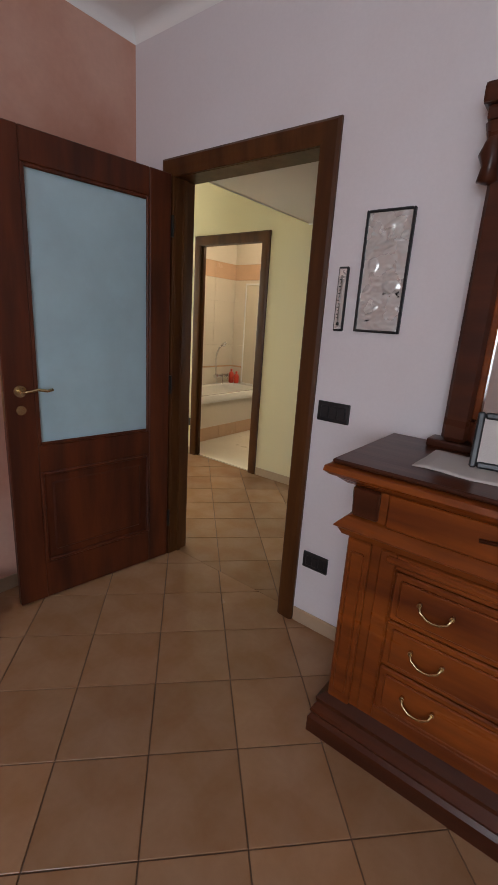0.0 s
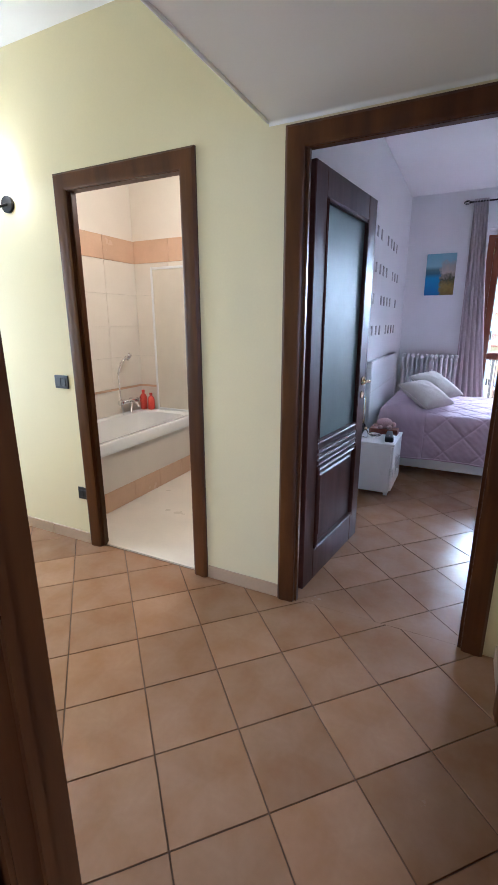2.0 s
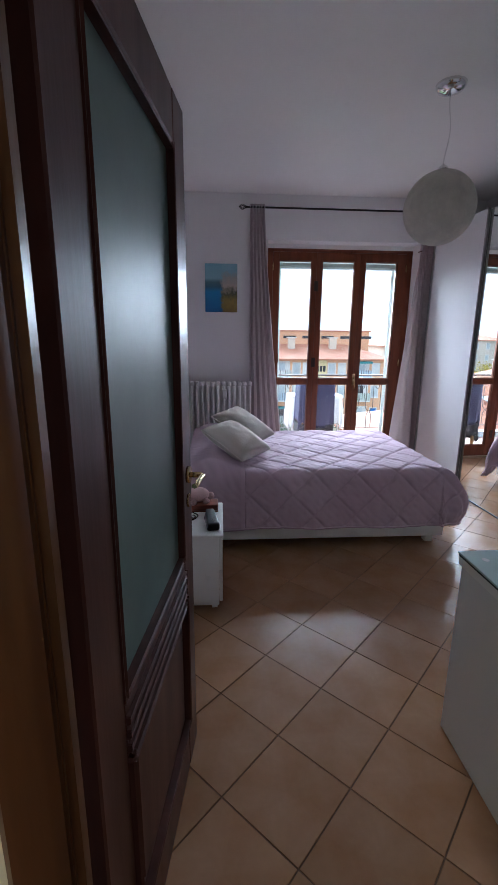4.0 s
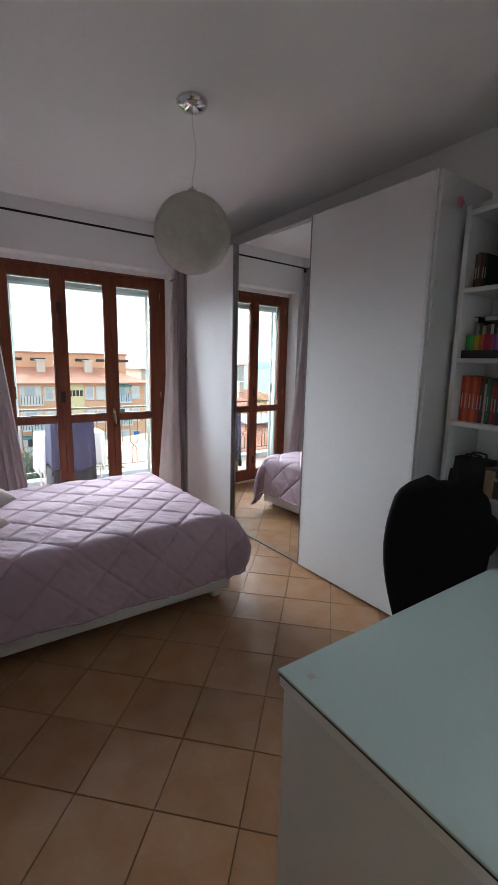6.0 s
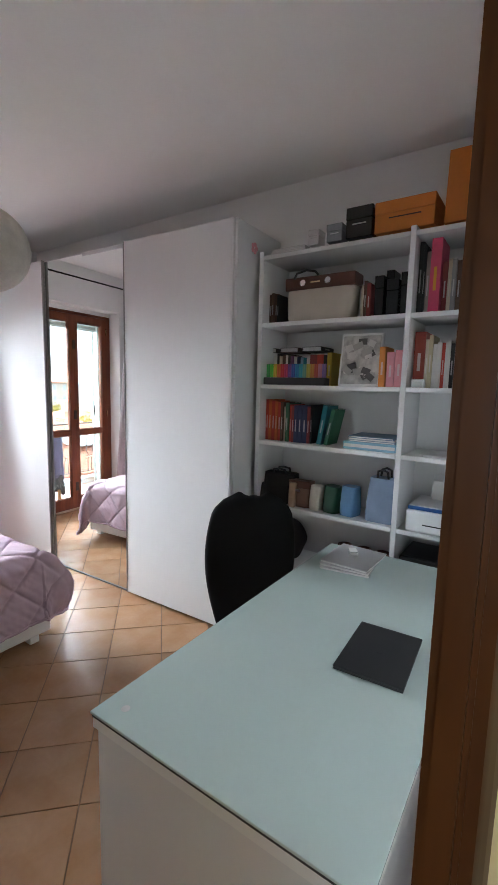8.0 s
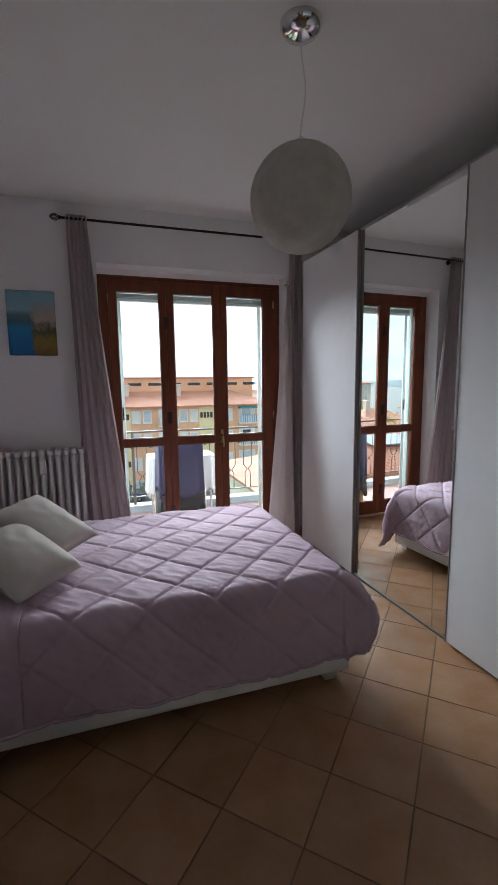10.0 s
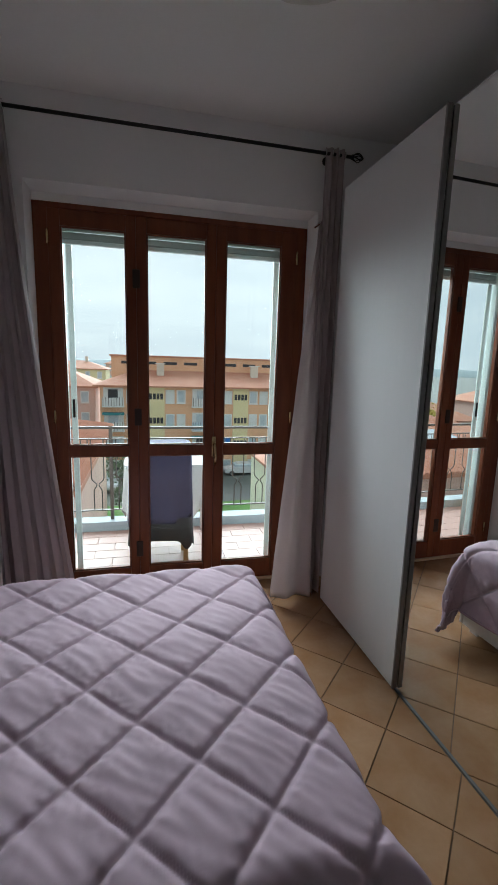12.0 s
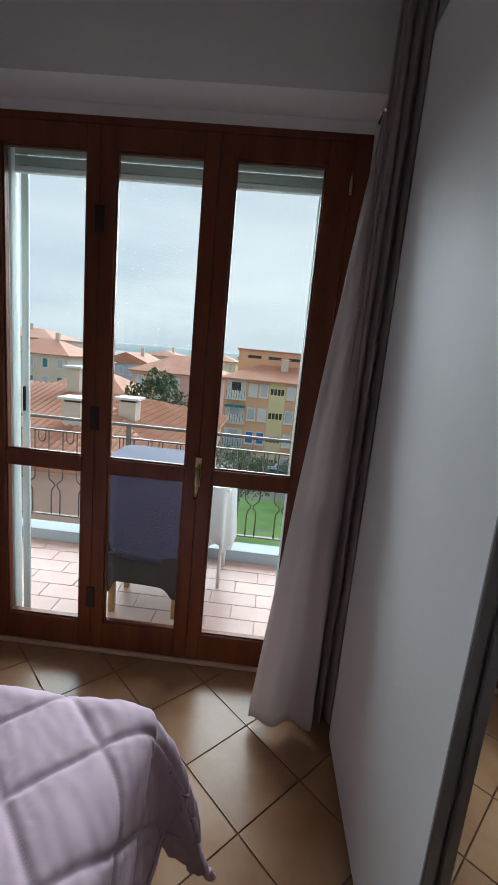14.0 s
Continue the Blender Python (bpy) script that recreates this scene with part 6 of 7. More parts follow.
for y in (4.36, 4.24, 4.12):
    root = thing("ankle_boot", "dark brown leather ankle boot on the low shelf", "shoe", pose(1.45, y, 0.47), "boots on the shelf")
    bm = box(-0.10, 0.12, -0.035, 0.035, 0.012, 0.07, 0.022, seg=3)
    lathe([(0.036, 0.05), (0.040, 0.10), (0.044, 0.16), (0.038, 0.16), (0.034, 0.10)], 16, bm, Matrix.Translation((0.07, 0, 0)))
    part("upper", bm, M["leather_brown"], root, smooth=40)
    part("sole", box(-0.105, 0.125, -0.037, 0.037, 0.0, 0.0125, 0.004), M["black_plastic"], root)

# printer
root = thing("printer", "white and blue inkjet printer on the shelf", "printer", pose(1.345, 3.545, 0.852))
M["printer_white"] = mat("white_matt_plastic", (0.74, 0.75, 0.76), 0.4, vary=0.02, bump=0.03)
M["printer_blue"] = mat("blue_plastic", (0.02, 0.10, 0.34), 0.35, vary=0.03)
part("body", box(0.0, 0.29, 0.0, 0.42, 0.0, 0.115, 0.014, seg=3), M["printer_white"], root)
part("lid", box(0.01, 0.285, 0.006, 0.414, 0.116, 0.135, 0.006, seg=2), M["printer_blue"], root, "blue scanner lid")
part("lid_cover", box(0.015, 0.28, 0.012, 0.408, 0.1355, 0.142, 0.004), M["printer_white"], root)
part("paper_slot", box(-0.003, 0.004, 0.05, 0.33, 0.040, 0.046), M["black_plastic"], root)
part("round_badge", rod((-0.002, 0.21, 0.075), (0.003, 0.21, 0.075), 0.018, seg=24), M["printer_blue"], root)
part("label", box(-0.0015, 0.002, 0.012, 0.035, 0.012, 0.075), M["red_plastic"], root)
t = part("paper_tray", box(0.0, 0.006, 0.10, 0.34, 0.0, 0.16, 0.003), M["printer_white"], root)
t.matrix_world = root.matrix_world @ pose(0.22, 0, 0.125, 0, 16, 0)
part("paper", box(0.20, 0.202, 0.11, 0.33, 0.14, 0.25), M["paper"], root)
root = thing("white_cap", "white rounded cap lying on the printer", "cap", pose(1.44, 3.60, 0.995))
part("dome", lathe([(0.06, 0.0), (0.062, 0.02), (0.05, 0.055), (0.025, 0.075), (0, 0.08)], 24), M["printer_white"], root)
root = thing("storage_box", "black storage box on the low shelf beneath the printer", "box", pose(1.35, 3.72, 0.47))
part("base", box(0.0, 0.28, 0.0, 0.26, 0.0, 0.20, 0.01), M["black_plastic"], root)
part("lid", box(-0.004, 0.284, -0.004, 0.264, 0.201, 0.235, 0.008), M["black_plastic"], root)
root = thing("storage_box", "brown card box on the low shelf", "box", pose(1.37, 3.53, 0.47))
part("base", box(0.0, 0.22, 0.0, 0.15, 0.0, 0.12, 0.003), M["kraft"], root)
part("lid", box(-0.003, 0.223, -0.003, 0.153, 0.1205, 0.16, 0.003), M["leather_brown"], root)

# boxes and carrier bag on top of the bookcase
M["orange_card"] = mat("orange_card", (0.62, 0.20, 0.03), 0.6, vary=0.04, scale=5, bump=0.03)
ZT = 2.4202


def gift_box(label, y0, y1, d, h, mt, x=1.36):
    root = thing("gift_box", label, "box", pose(x, y0, ZT), "boxes on the bookcase")
    part("base", box(0.002, d - 0.002, 0.002, y1 - y0 - 0.002, 0, h * 0.6, 0.002), mt, root)
    part("lid", box(0, d, 0, y1 - y0, h * 0.6 + 0.0005, h, 0.003), mt, root)
    part("mark", box(-0.0008, 0.001, (y1 - y0) * 0.22, (y1 - y0) * 0.75, h * 0.42, h * 0.46), M["leather_brown"] if mt is M["orange_card"] else M["silver"], root)


gift_box("small white card box on top of the bookcase", 4.555, 4.625, 0.09, 0.085, M["paper"])
gift_box("small grey card box on top of the bookcase", 4.415, 4.510, 0.10, 0.095, colour((0.22, 0.22, 0.23)))
gift_box("black card box on top of the bookcase", 4.245, 4.395, 0.14, 0.16, M["gloss_black"])
gift_box("large orange card box on top of the bookcase", 3.93, 4.235, 0.24, 0.155, M["orange_card"])
root = thing("paper_stack", "low stack of white papers on top of the bookcase", "paper", pose(1.40, 4.66, ZT))
for k in range(3):
    part("sheet", box(0.004 * k, 0.22, 0.004 * k, 0.24 - 0.004 * k, 0.010 * k, 0.010 * k + 0.009, 0.002), M["paper"], root)
root = thing("carrier_bag", "large orange paper carrier bag on top of the bookcase", "paper bag", pose(1.38, 3.55, ZT))
bm = box(0.0, 0.17, 0.0, 0.34, 0.0, 0.345)
for v in bm.verts:
    if v.co.z > 0.2:
        v.co.x = 0.085 + (v.co.x - 0.085) * 0.7
part("body", bm, M["orange_card"], root)
for x in (0.02, 0.15):
    part("handle", tube([(x, 0.24, 0.335), (x - 0.006, 0.225, 0.275), (x - 0.006, 0.17, 0.245), (x - 0.006, 0.115, 0.275), (x, 0.10, 0.335)], 0.006), M["leather_brown"], root)
root = thing("hair_clip", "pink plastic flower clip on the wardrobe end", "ornament", pose(1.30, 4.963, 2.44))
for k in range(5):
    a = 2 * math.pi * k / 5
    part("petal", lathe([(0, -0.004), (0.014, -0.003), (0.016, 0.0), (0.012, 0.004), (0, 0.005)], 10, m=Matrix.Translation((0.02 * math.cos(a), -0.008, 0.02 * math.sin(a))) @ Matrix.Rotation(radians(90), 4, "X")), colour(PNK), root)

# ---- balcony ----
M["balcony_tile"] = mat("pale_pink_wet_tile", (0.40, 0.235, 0.20), 0.42, vary=0.05, scale=4, grain=50, bump=0.03, object_random=0.05, spread=(0.46, 0.29, 0.25), spec=0.3)
M["kerb"] = mat("pale_grey_marble", (0.34, 0.39, 0.42), 0.75, vary=0.05, scale=5)
M["render_out"] = mat("beige_outer_render", (0.55, 0.46, 0.36), 0.9, vary=0.05, scale=1.0, grain=60, bump=0.2)
slab("balcony_slab", -2.7, 3.3, 8.26, 9.52, -0.24, -0.034, mat("pink_grey_joint_mortar", (0.39, 0.245, 0.21), 0.85, vary=0.1, grain=120))
slab("balcony_kerb", -2.7, 3.3, 9.335, 9.50, -0.034, 0.055, M["kerb"])
slab("wall_outer_base", -4.7, 2.7, -2.9, 8.25, -11.0, -0.301, M["render_out"])
slab("roof_slab", -4.75, 2.75, -2.95, 8.28, 3.05, 3.3, M["render_out"])

IRON = mat("brown_painted_iron", (0.085, 0.066, 0.054), 0.55, 0.0, vary=0.1)
root = thing("balcony_railing", "brown wrought-iron balcony railing with waisted bars", "railing", pose(0, 9.42, 0), kind="structure")
for z, h in ((0.955, 0.022), (0.845, 0.010), (0.155, 0.010)):
    part("rail", box(-2.7, 3.3, -0.018, 0.018, z - h, z, 0.004), IRON, root)
bar = None
for k in range(26):
    x = -2.55 + 0.225 * k
    if bar is None:
        bm = bmesh.new()
        for s in (-1, 1):
            tube([(s * 0.056, 0, 0.84), (s * 0.056, 0, 0.47), (s * 0.050, 0, 0.445), (s * 0.010, 0, 0.405), (s * 0.010, 0, 0.390), (s * 0.032, 0, 0.355), (s * 0.036, 0, 0.33), (s * 0.036, 0, 0.15)], 0.0055, bm, 6)
        bar = part("bar", bm, IRON, root)
        bar.location.x = x
        bm = tube([(-0.028, 0, 0.84), (-0.028, 0, 0.78), (-0.018, 0, 0.755), (0, 0, 0.745), (0.018, 0, 0.755), (0.028, 0, 0.78), (0.028, 0, 0.84)], 0.005, seg=6)
        loop = part("loop", bm, IRON, root)
        loop.location.x = x + 0.1125
    else:
        for src, dx in ((bar, 0), (loop, 0.1125)):
            o = src.copy()
            scene.collection.objects.link(o)
            o.location.x = x + dx
for x in (-2.68, -0.4, 1.45, 3.28):
    part("post", box(x - 0.016, x + 0.016, -0.016, 0.016, 0.055, 0.955, 0.003), IRON, root)

M["navy_cloth"] = mat("dark_blue_padded_cloth", (0.045, 0.045, 0.10), 0.8, vary=0.08, scale=5, grain=200, bump=0.2)
M["grey_cloth"] = mat("charcoal_cloth_hem", (0.030, 0.030, 0.030), 0.85, vary=0.08, scale=6, grain=200, bump=0.2)
root = thing("covered_chair", "wooden balcony chair under a dark blue cloth cover", "chair", pose(0.03, 8.62, -0.03))
for x in (-0.19, 0.19):
    for y in (-0.12, 0.16):
        part("leg", box(x - 0.018, x + 0.018, y - 0.018, y + 0.018, 0.0, 0.42, 0.003), M["kraft"], root)
part("seat", box(-0.22, 0.22, -0.15, 0.20, 0.42, 0.45, 0.006), M["kraft"], root)


def drape(name, x0, x1, y0, y1, z_top, z_bot, material, parent, waves, seed, label=""):
    """A cloth hanging round a box, with folds and a scalloped hem."""
    bm = bmesh.new()
    n = 120
    rings = []
    for j in range(15):
        v = j / 14
        ring = []
        for k in range(n):
            a = 2 * math.pi * k / n
            ca, sa = math.cos(a), math.sin(a)
            p = 0.28
            w = 1 + 0.05 * v * math.sin(waves * a + seed) + 0.03 * v
            x = (x0 + x1) / 2 + (x1 - x0) / 2 * math.copysign(abs(ca) ** p, ca) * w
            y = (y0 + y1) / 2 + (y1 - y0) / 2 * math.copysign(abs(sa) ** p, sa) * w
            z = z_top - (z_top - z_bot + 0.045 * math.sin(waves * a * 0.75 + seed)) * v
            ring.append(bm.verts.new((x, y, z)))
        rings.append(ring)
    for a, b in zip(rings, rings[1:]):
        for k in range(n):
            bm.faces.new((a[k], a[(k + 1) % n], b[(k + 1) % n], b[k])).smooth = True
    bm.faces.new(rings[0])
    ob = part(name, bm, material, parent, label, smooth=50)
    ob.modifiers.new("thickness", "SOLIDIFY").thickness = 0.004
    return ob


drape("cloth_cover", -0.235, 0.235, -0.18, 0.20, 0.96, 0.40, M["navy_cloth"], root, 7, 1.0, "dark blue cloth cover")
drape("cover_hem", -0.24, 0.24, -0.185, 0.205, 0.41, 0.20, M["grey_cloth"], root, 8, 2.0, "charcoal scalloped hem")
M["table_cloth"] = mat("grey_white_tablecloth", (0.62, 0.62, 0.61), 0.85, vary=0.04, scale=5, grain=220, bump=0.15)
root = thing("garden_table", "white balcony table with slim metal legs", "table", pose(0.11, 9.06, -0.03))
part("tabletop", box(-0.36, 0.36, -0.20, 0.20, 0.70, 0.725, 0.006), M["white_paint"], root)
for x in (-0.32, 0.32):
    for y in (-0.16, 0.16):
        part("leg", rod((x, y, 0.0), (x, y, 0.70), 0.012), M["white_paint"], root)
root = thing("tablecloth", "grey-white tablecloth hanging over the balcony table", "tablecloth", pose(0.11, 9.06, -0.03))
drape("cloth", -0.375, 0.375, -0.215, 0.215, 0.732, 0.30, M["table_cloth"], root, 11, 0.4)
M["honey_wood"] = wood("honey_pine", (0.42, 0.22, 0.08), (0.34, 0.16, 0.05), 0.5)
root = thing("balcony_cabinet", "small honey-coloured wooden cabinet on the balcony", "cabinet", pose(-1.55, 8.95, -0.03))
part("body", box(-0.2, 0.2, -0.16, 0.16, 0.06, 0.56, 0.006), M["honey_wood"], root)
part("door", box(-0.18, 0.18, -0.178, -0.161, 0.09, 0.52, 0.005), M["honey_wood"], root)
for x in (-0.17, 0.17):
    for y in (-0.13, 0.13):
        part("foot", box(x - 0.02, x + 0.02, y - 0.02, y + 0.02, 0.0, 0.061), M["honey_wood"], root)

# ---- town ----
GZ = -11.0
M["asphalt"] = mat("grey_asphalt", (0.10, 0.10, 0.10), 0.85, vary=0.12, scale=0.08, grain=3, bump=0.2, spread=(0.13, 0.14, 0.11))
M["grass"] = mat("lawn_green", (0.075, 0.17, 0.03), 0.95, vary=0.2, scale=0.35, grain=9, bump=0.6, spread=(0.12, 0.21, 0.05))
M["roof_tile"] = mat("terracotta_roof_tiles", (0.42, 0.175, 0.105), 0.85, vary=0.10, scale=0.6, grain=6, bump=0.4, spread=(0.50, 0.25, 0.165))
M["orange_brick"] = mat("orange_brick_facade", (0.74, 0.43, 0.26), 0.9, vary=0.06, scale=0.3, grain=8, bump=0.2)
M["yellow_render"] = mat("yellow_render", (0.72, 0.62, 0.36), 0.9, vary=0.05, scale=0.5, grain=12)
M["pink_render"] = mat("pink_render", (0.66, 0.45, 0.38), 0.9, vary=0.06, scale=0.4, grain=9)
M["beige_render"] = mat("beige_render", (0.64, 0.57, 0.48), 0.9, vary=0.06, scale=0.3, grain=9)
M["cream_render"] = mat("cream_render", (0.76, 0.73, 0.60), 0.9, vary=0.05, scale=0.4, grain=10)
M["blue_render"] = mat("blue_grey_render", (0.45, 0.54, 0.62), 0.9, vary=0.05, scale=0.4, grain=9)
M["pane_far"] = mat("reflecting_window_pane", (0.50, 0.56, 0.60), 0.15, vary=0.1, scale=1, bump=0)
# near-black colour standing for the shade inside openings
M["opening_shade"] = mat("painted_opening_shade", (0.035, 0.035, 0.04), 0.6, vary=0.1)
M["white_out"] = mat("white_outdoor_paint", (0.66, 0.66, 0.64), 0.7, vary=0.05)
M["teal_awning"] = mat("teal_awning", (0.05, 0.22, 0.24), 0.8, vary=0.06, scale=3)
M["blue_shutter"] = mat("bright_blue_shutter", (0.02, 0.16, 0.50), 0.6, vary=0.05)

bm = bmesh.new()
for a, b in ((-4000, -4000), (4000, -4000), (4000, 4000), (-4000, 4000)):
    bm.verts.new((a, b, GZ))
bm.verts.ensure_lookup_table()
bm.faces.new(bm.verts)
tagged(link("ground", bm, M["asphalt"]), kind="structure")
bm = bmesh.new()
n = 40
for i in range(n + 1):
    for j in range(n + 1):
        x, y = -5 + 15 * i / n, 25 + 19 * j / n
        bm.verts.new((x, y, GZ + 0.05 + 0.10 * noise.noise(Vector((x, y, 0)) * 0.8)))
bm.verts.ensure_lookup_table()
for i in range(n):
    for j in range(n):
        k = i * (n + 1) + j
        bm.faces.new((bm.verts[k], bm.verts[k + n + 1], bm.verts[k + n + 2], bm.verts[k + 1]))
tagged(link("lawn", bm, M["grass"]), "bright green lawn behind the houses", "lawn", kind="stuff")


def hip_roof(x0, x1, y0, y1, z, rise, over=0.5, gable=False):
    bm = bmesh.new()
    a, b, c, d = x0 - over, x1 + over, y0 - over, y1 + over
    t = 0.18
    ins = 0 if gable else min((d - c), (b - a)) / 2 * 0.8
    lo = [bm.verts.new(p) for p in ((a, c, z - t), (b, c, z - t), (b, d, z - t), (a, d, z - t))]
    hi = [bm.verts.new(p) for p in ((a, c, z), (b, c, z), (b, d, z), (a, d, z))]
    if b - a >= d - c:
        r = [bm.verts.new((a + ins, (c + d) / 2, z + rise)), bm.verts.new((b - ins, (c + d) / 2, z + rise))]
        fs = ((hi[0], hi[1], r[1], r[0]), (hi[2], hi[3], r[0], r[1]), (hi[1], hi[2], r[1]), (hi[3], hi[0], r[0]))
    else:
        r = [bm.verts.new(((a + b) / 2, c + ins, z + rise)), bm.verts.new(((a + b) / 2, d - ins, z + rise))]
        fs = ((hi[0], hi[1], r[0]), (hi[1], hi[2], r[1], r[0]), (hi[2], hi[3], r[1]), (hi[3], hi[0], r[0], r[1]))
    for f in fs:
        bm.faces.new(f)
    bm.faces.new(lo[::-1])
    for k in range(4):
        bm.faces.new((lo[k], lo[(k + 1) % 4], hi[(k + 1) % 4], hi[k]))
    return bm


def far_window(parent, x, y, z, w=0.85, h=1.35, shutter=None, dark=False):
    """A window on a facade that faces -y: pale surround, recessed pane, sill, sometimes a shutter."""
    fr = part("window", frame_ring(x - w / 2 - 0.1, x + w / 2 + 0.1, z - h / 2 - 0.1, z + h / 2 + 0.1, 0.12, y - 0.06, y + 0.02, 0), M["white_out"], parent)
    part("pane", box(x - w / 2, x + w / 2, y - 0.02, y + 0.01, z - h / 2, z + h / 2), M["opening_shade"] if dark else (shutter or M["pane_far"]), fr)
    part("sill", box(x - w / 2 - 0.14, x + w / 2 + 0.14, y - 0.16, y, z - h / 2 - 0.18, z - h / 2 - 0.1), M["white_out"], fr)


def apartment_block():
    """Long orange apartment block with balconies, yellow stair strips and a set-back attic."""
    x0, x1, y = -5.2, 19.8, 58.0
    eave = -1.0
    root = thing("apartment_building", "long orange brick apartment block with balconies and tiled roof", "building")
    part("wall", box(x0, x1, y, y + 12, GZ, eave), M["orange_brick"], root)
    part("roof", hip_roof(x0, x1, y, y + 12, eave, 2.0, 0.7), M["roof_tile"], root, "terracotta tiled roof")
    part("attic_wall", box(x0 + 1.0, x1 - 0.6, y + 5.0, y + 10.0, eave + 0.6, 2.35, 0), M["orange_brick"], root, "set-back attic storey")
    part("attic_cornice", box(x0 + 0.8, x1 - 0.4, y + 4.8, y + 10.2, 2.35, 2.55), M["roof_tile"], root)
    for k in range(9):
        # flat dark slab; the vent's inner shade is given as colour
        part("attic_vent", box(x0 + 2.2 + 2.6 * k, x0 + 3.9 + 2.6 * k, y + 4.95, y + 5.0, 1.45, 1.80), M["opening_shade"], root)
    for x in (x0 + 6.5, x0 + 13.0, x0 + 18.5):
        ch = part("chimney", box(x, x + 0.9, y + 3.0, y + 3.7, 0.0, 1.5), M["beige_render"], root)
        part("chimney_cap", box(x - 0.15, x + 1.05, y + 2.85, y + 3.85, 1.5, 1.62), M["white_out"], ch)
    for s in range(4):
        z = -2.25 - 2.85 * s
        for u in range(3):
            ux = x0 + 0.3 + 10.2 * u
            # balcony bay
            if ux + 2.4 < x1:
                b = part("balcony", box(ux, ux + 2.4, y - 0.9, y + 0.02, z - 1.25, z - 1.08), M["white_out"], root)
                part("parapet", box(ux, ux + 2.4, y - 0.9, y - 0.84, z - 1.08, z - 0.15), (M["white_out"], M["white_out"], M["blue_render"], M["shutter"])[(s + u) % 4], b)
                part("recess", box(ux + 0.1, ux + 2.3, y - 0.015, y + 0.01, z - 1.05, z + 0.95), M["white_out"], b)
                # some doors get the painted shade of an unlit interior
                part("balcony_door", box(ux + 0.6, ux + 1.7, y - 0.05, y - 0.012, z - 1.05, z + 0.75), M["pane_far"] if (s + u) % 3 else M["opening_shade"], b)
                if (s + 2 * u) % 3 == 1:
                    part("awning", box(ux, ux + 2.4, y - 0.95, y - 0.10, z + 0.7, z + 0.95), M["teal_awning"], b, "teal awning")
                for k in range(8):
                    part("baluster", box(ux + 0.1 + 0.3 * k, ux + 0.15 + 0.3 * k, y - 0.935, y - 0.902, z - 1.08, z - 0.1), IRON, b)
            for dx in (3.15, 4.45, 7.65, 8.95):
                if ux + dx + 0.6 < x1:
                    far_window(root, ux + dx, y, z, shutter=M["blue_shutter"] if s == 2 and dx < 5 else (None, M["white_out"])[(s + int(dx) + u) % 2])
            if s == 0 and ux + 7 < x1:
                part("stair_strip", box(ux + 5.1, ux + 7.0, y - 0.10, y, GZ, eave - 0.15), M["yellow_render"], root, "yellow stairwell strip")
            if ux + 7 < x1:
                for k in range(4):
                    # closed dark slabs paint the shade of the stairwell openings
                    part("stair_opening", box(ux + 5.25 + 0.42 * k, ux + 5.57 + 0.42 * k, y - 0.13, y - 0.09, z - 0.35, z + 0.35), M["opening_shade"], root)
    return root


apartment_block()


def house(label, x0, x1, y0, y1, eave, rise, wall_m, cols, rows, dz=2.8, gable=False, turn=0, shutters=None):
    root = thing("house", label, "house", kind="")
    cx, cy = (x0 + x1) / 2, (y0 + y1) / 2
    root.matrix_world = pose(cx, cy, 0, 0, 0, turn)
    x0, x1, y0, y1 = x0 - cx, x1 - cx, y0 - cy, y1 - cy
    part("wall", box(x0, x1, y0, y1, GZ, eave), wall_m, root)
    part("roof", hip_roof(x0, x1, y0, y1, eave, rise, 0.5, gable), M["roof_tile"], root, "terracotta tiled roof")
    for r in range(rows):
        for c in range(cols):
            far_window(root, x0 + (x1 - x0) * (c + 0.5) / cols, y0, eave - 1.4 - dz * r, shutter=shutters if (r + c) % 2 else None)
    ch = part("chimney", box(x0 + (x1 - x0) * 0.62, x0 + (x1 - x0) * 0.62 + 0.6, cy * 0 - 0.9, -0.3, eave, eave + rise + 0.9), M["beige_render"], root)
    part("chimney_cap", box(x0 + (x1 - x0) * 0.62 - 0.12, x0 + (x1 - x0) * 0.62 + 0.72, -1.02, -0.18, eave + rise + 0.9, eave + rise + 1.0), M["white_out"], ch)
    return root


# the near house with the broad red roof, its roof tiles in courses
near = house("broad pink house with a red tiled roof", -19.0, -2.6, 19.5, 34.0, -2.4, 1.8, M["pink_render"], 4, 2)
bm = bmesh.new()
ns_, cols_ = 26, 60
for r in range(ns_):
    for c in range(cols_):
        u0, u1 = c / cols_, (c + 0.82) / cols_
        v0, v1 = r / ns_, (r + 1.15) / ns_
        w0, w1 = 8.7, 8.7 - 5.8 * 0.98
        h0 = v0 * 0.97
        xa = -w0 + 2 * w0 * u0
        xb = -w0 + 2 * w0 * u1
        xm = (xa + xb) / 2
        if abs(xm) > w0 - 6.2 * h0 * 0.98 - 0.05:
            continue
        ya, yb = -7.75 + 7.75 * v0, -7.75 + 7.75 * min(v1, 1)
        za, zb = -2.4 + 1.8 * v0, -2.4 + 1.8 * min(v1, 1)
        q = [bm.verts.new((xa, ya, za + 0.03)), bm.verts.new((xm, ya, za + 0.11)), bm.verts.new((xb, ya, za + 0.03)), bm.verts.new((xb, yb, zb + 0.01)), bm.verts.new((xm, yb, zb + 0.07)), bm.verts.new((xa, yb, zb + 0.01))]
        bm.faces.new((q[0], q[1], q[4], q[5]))
        bm.faces.new((q[1], q[2], q[3], q[4]))
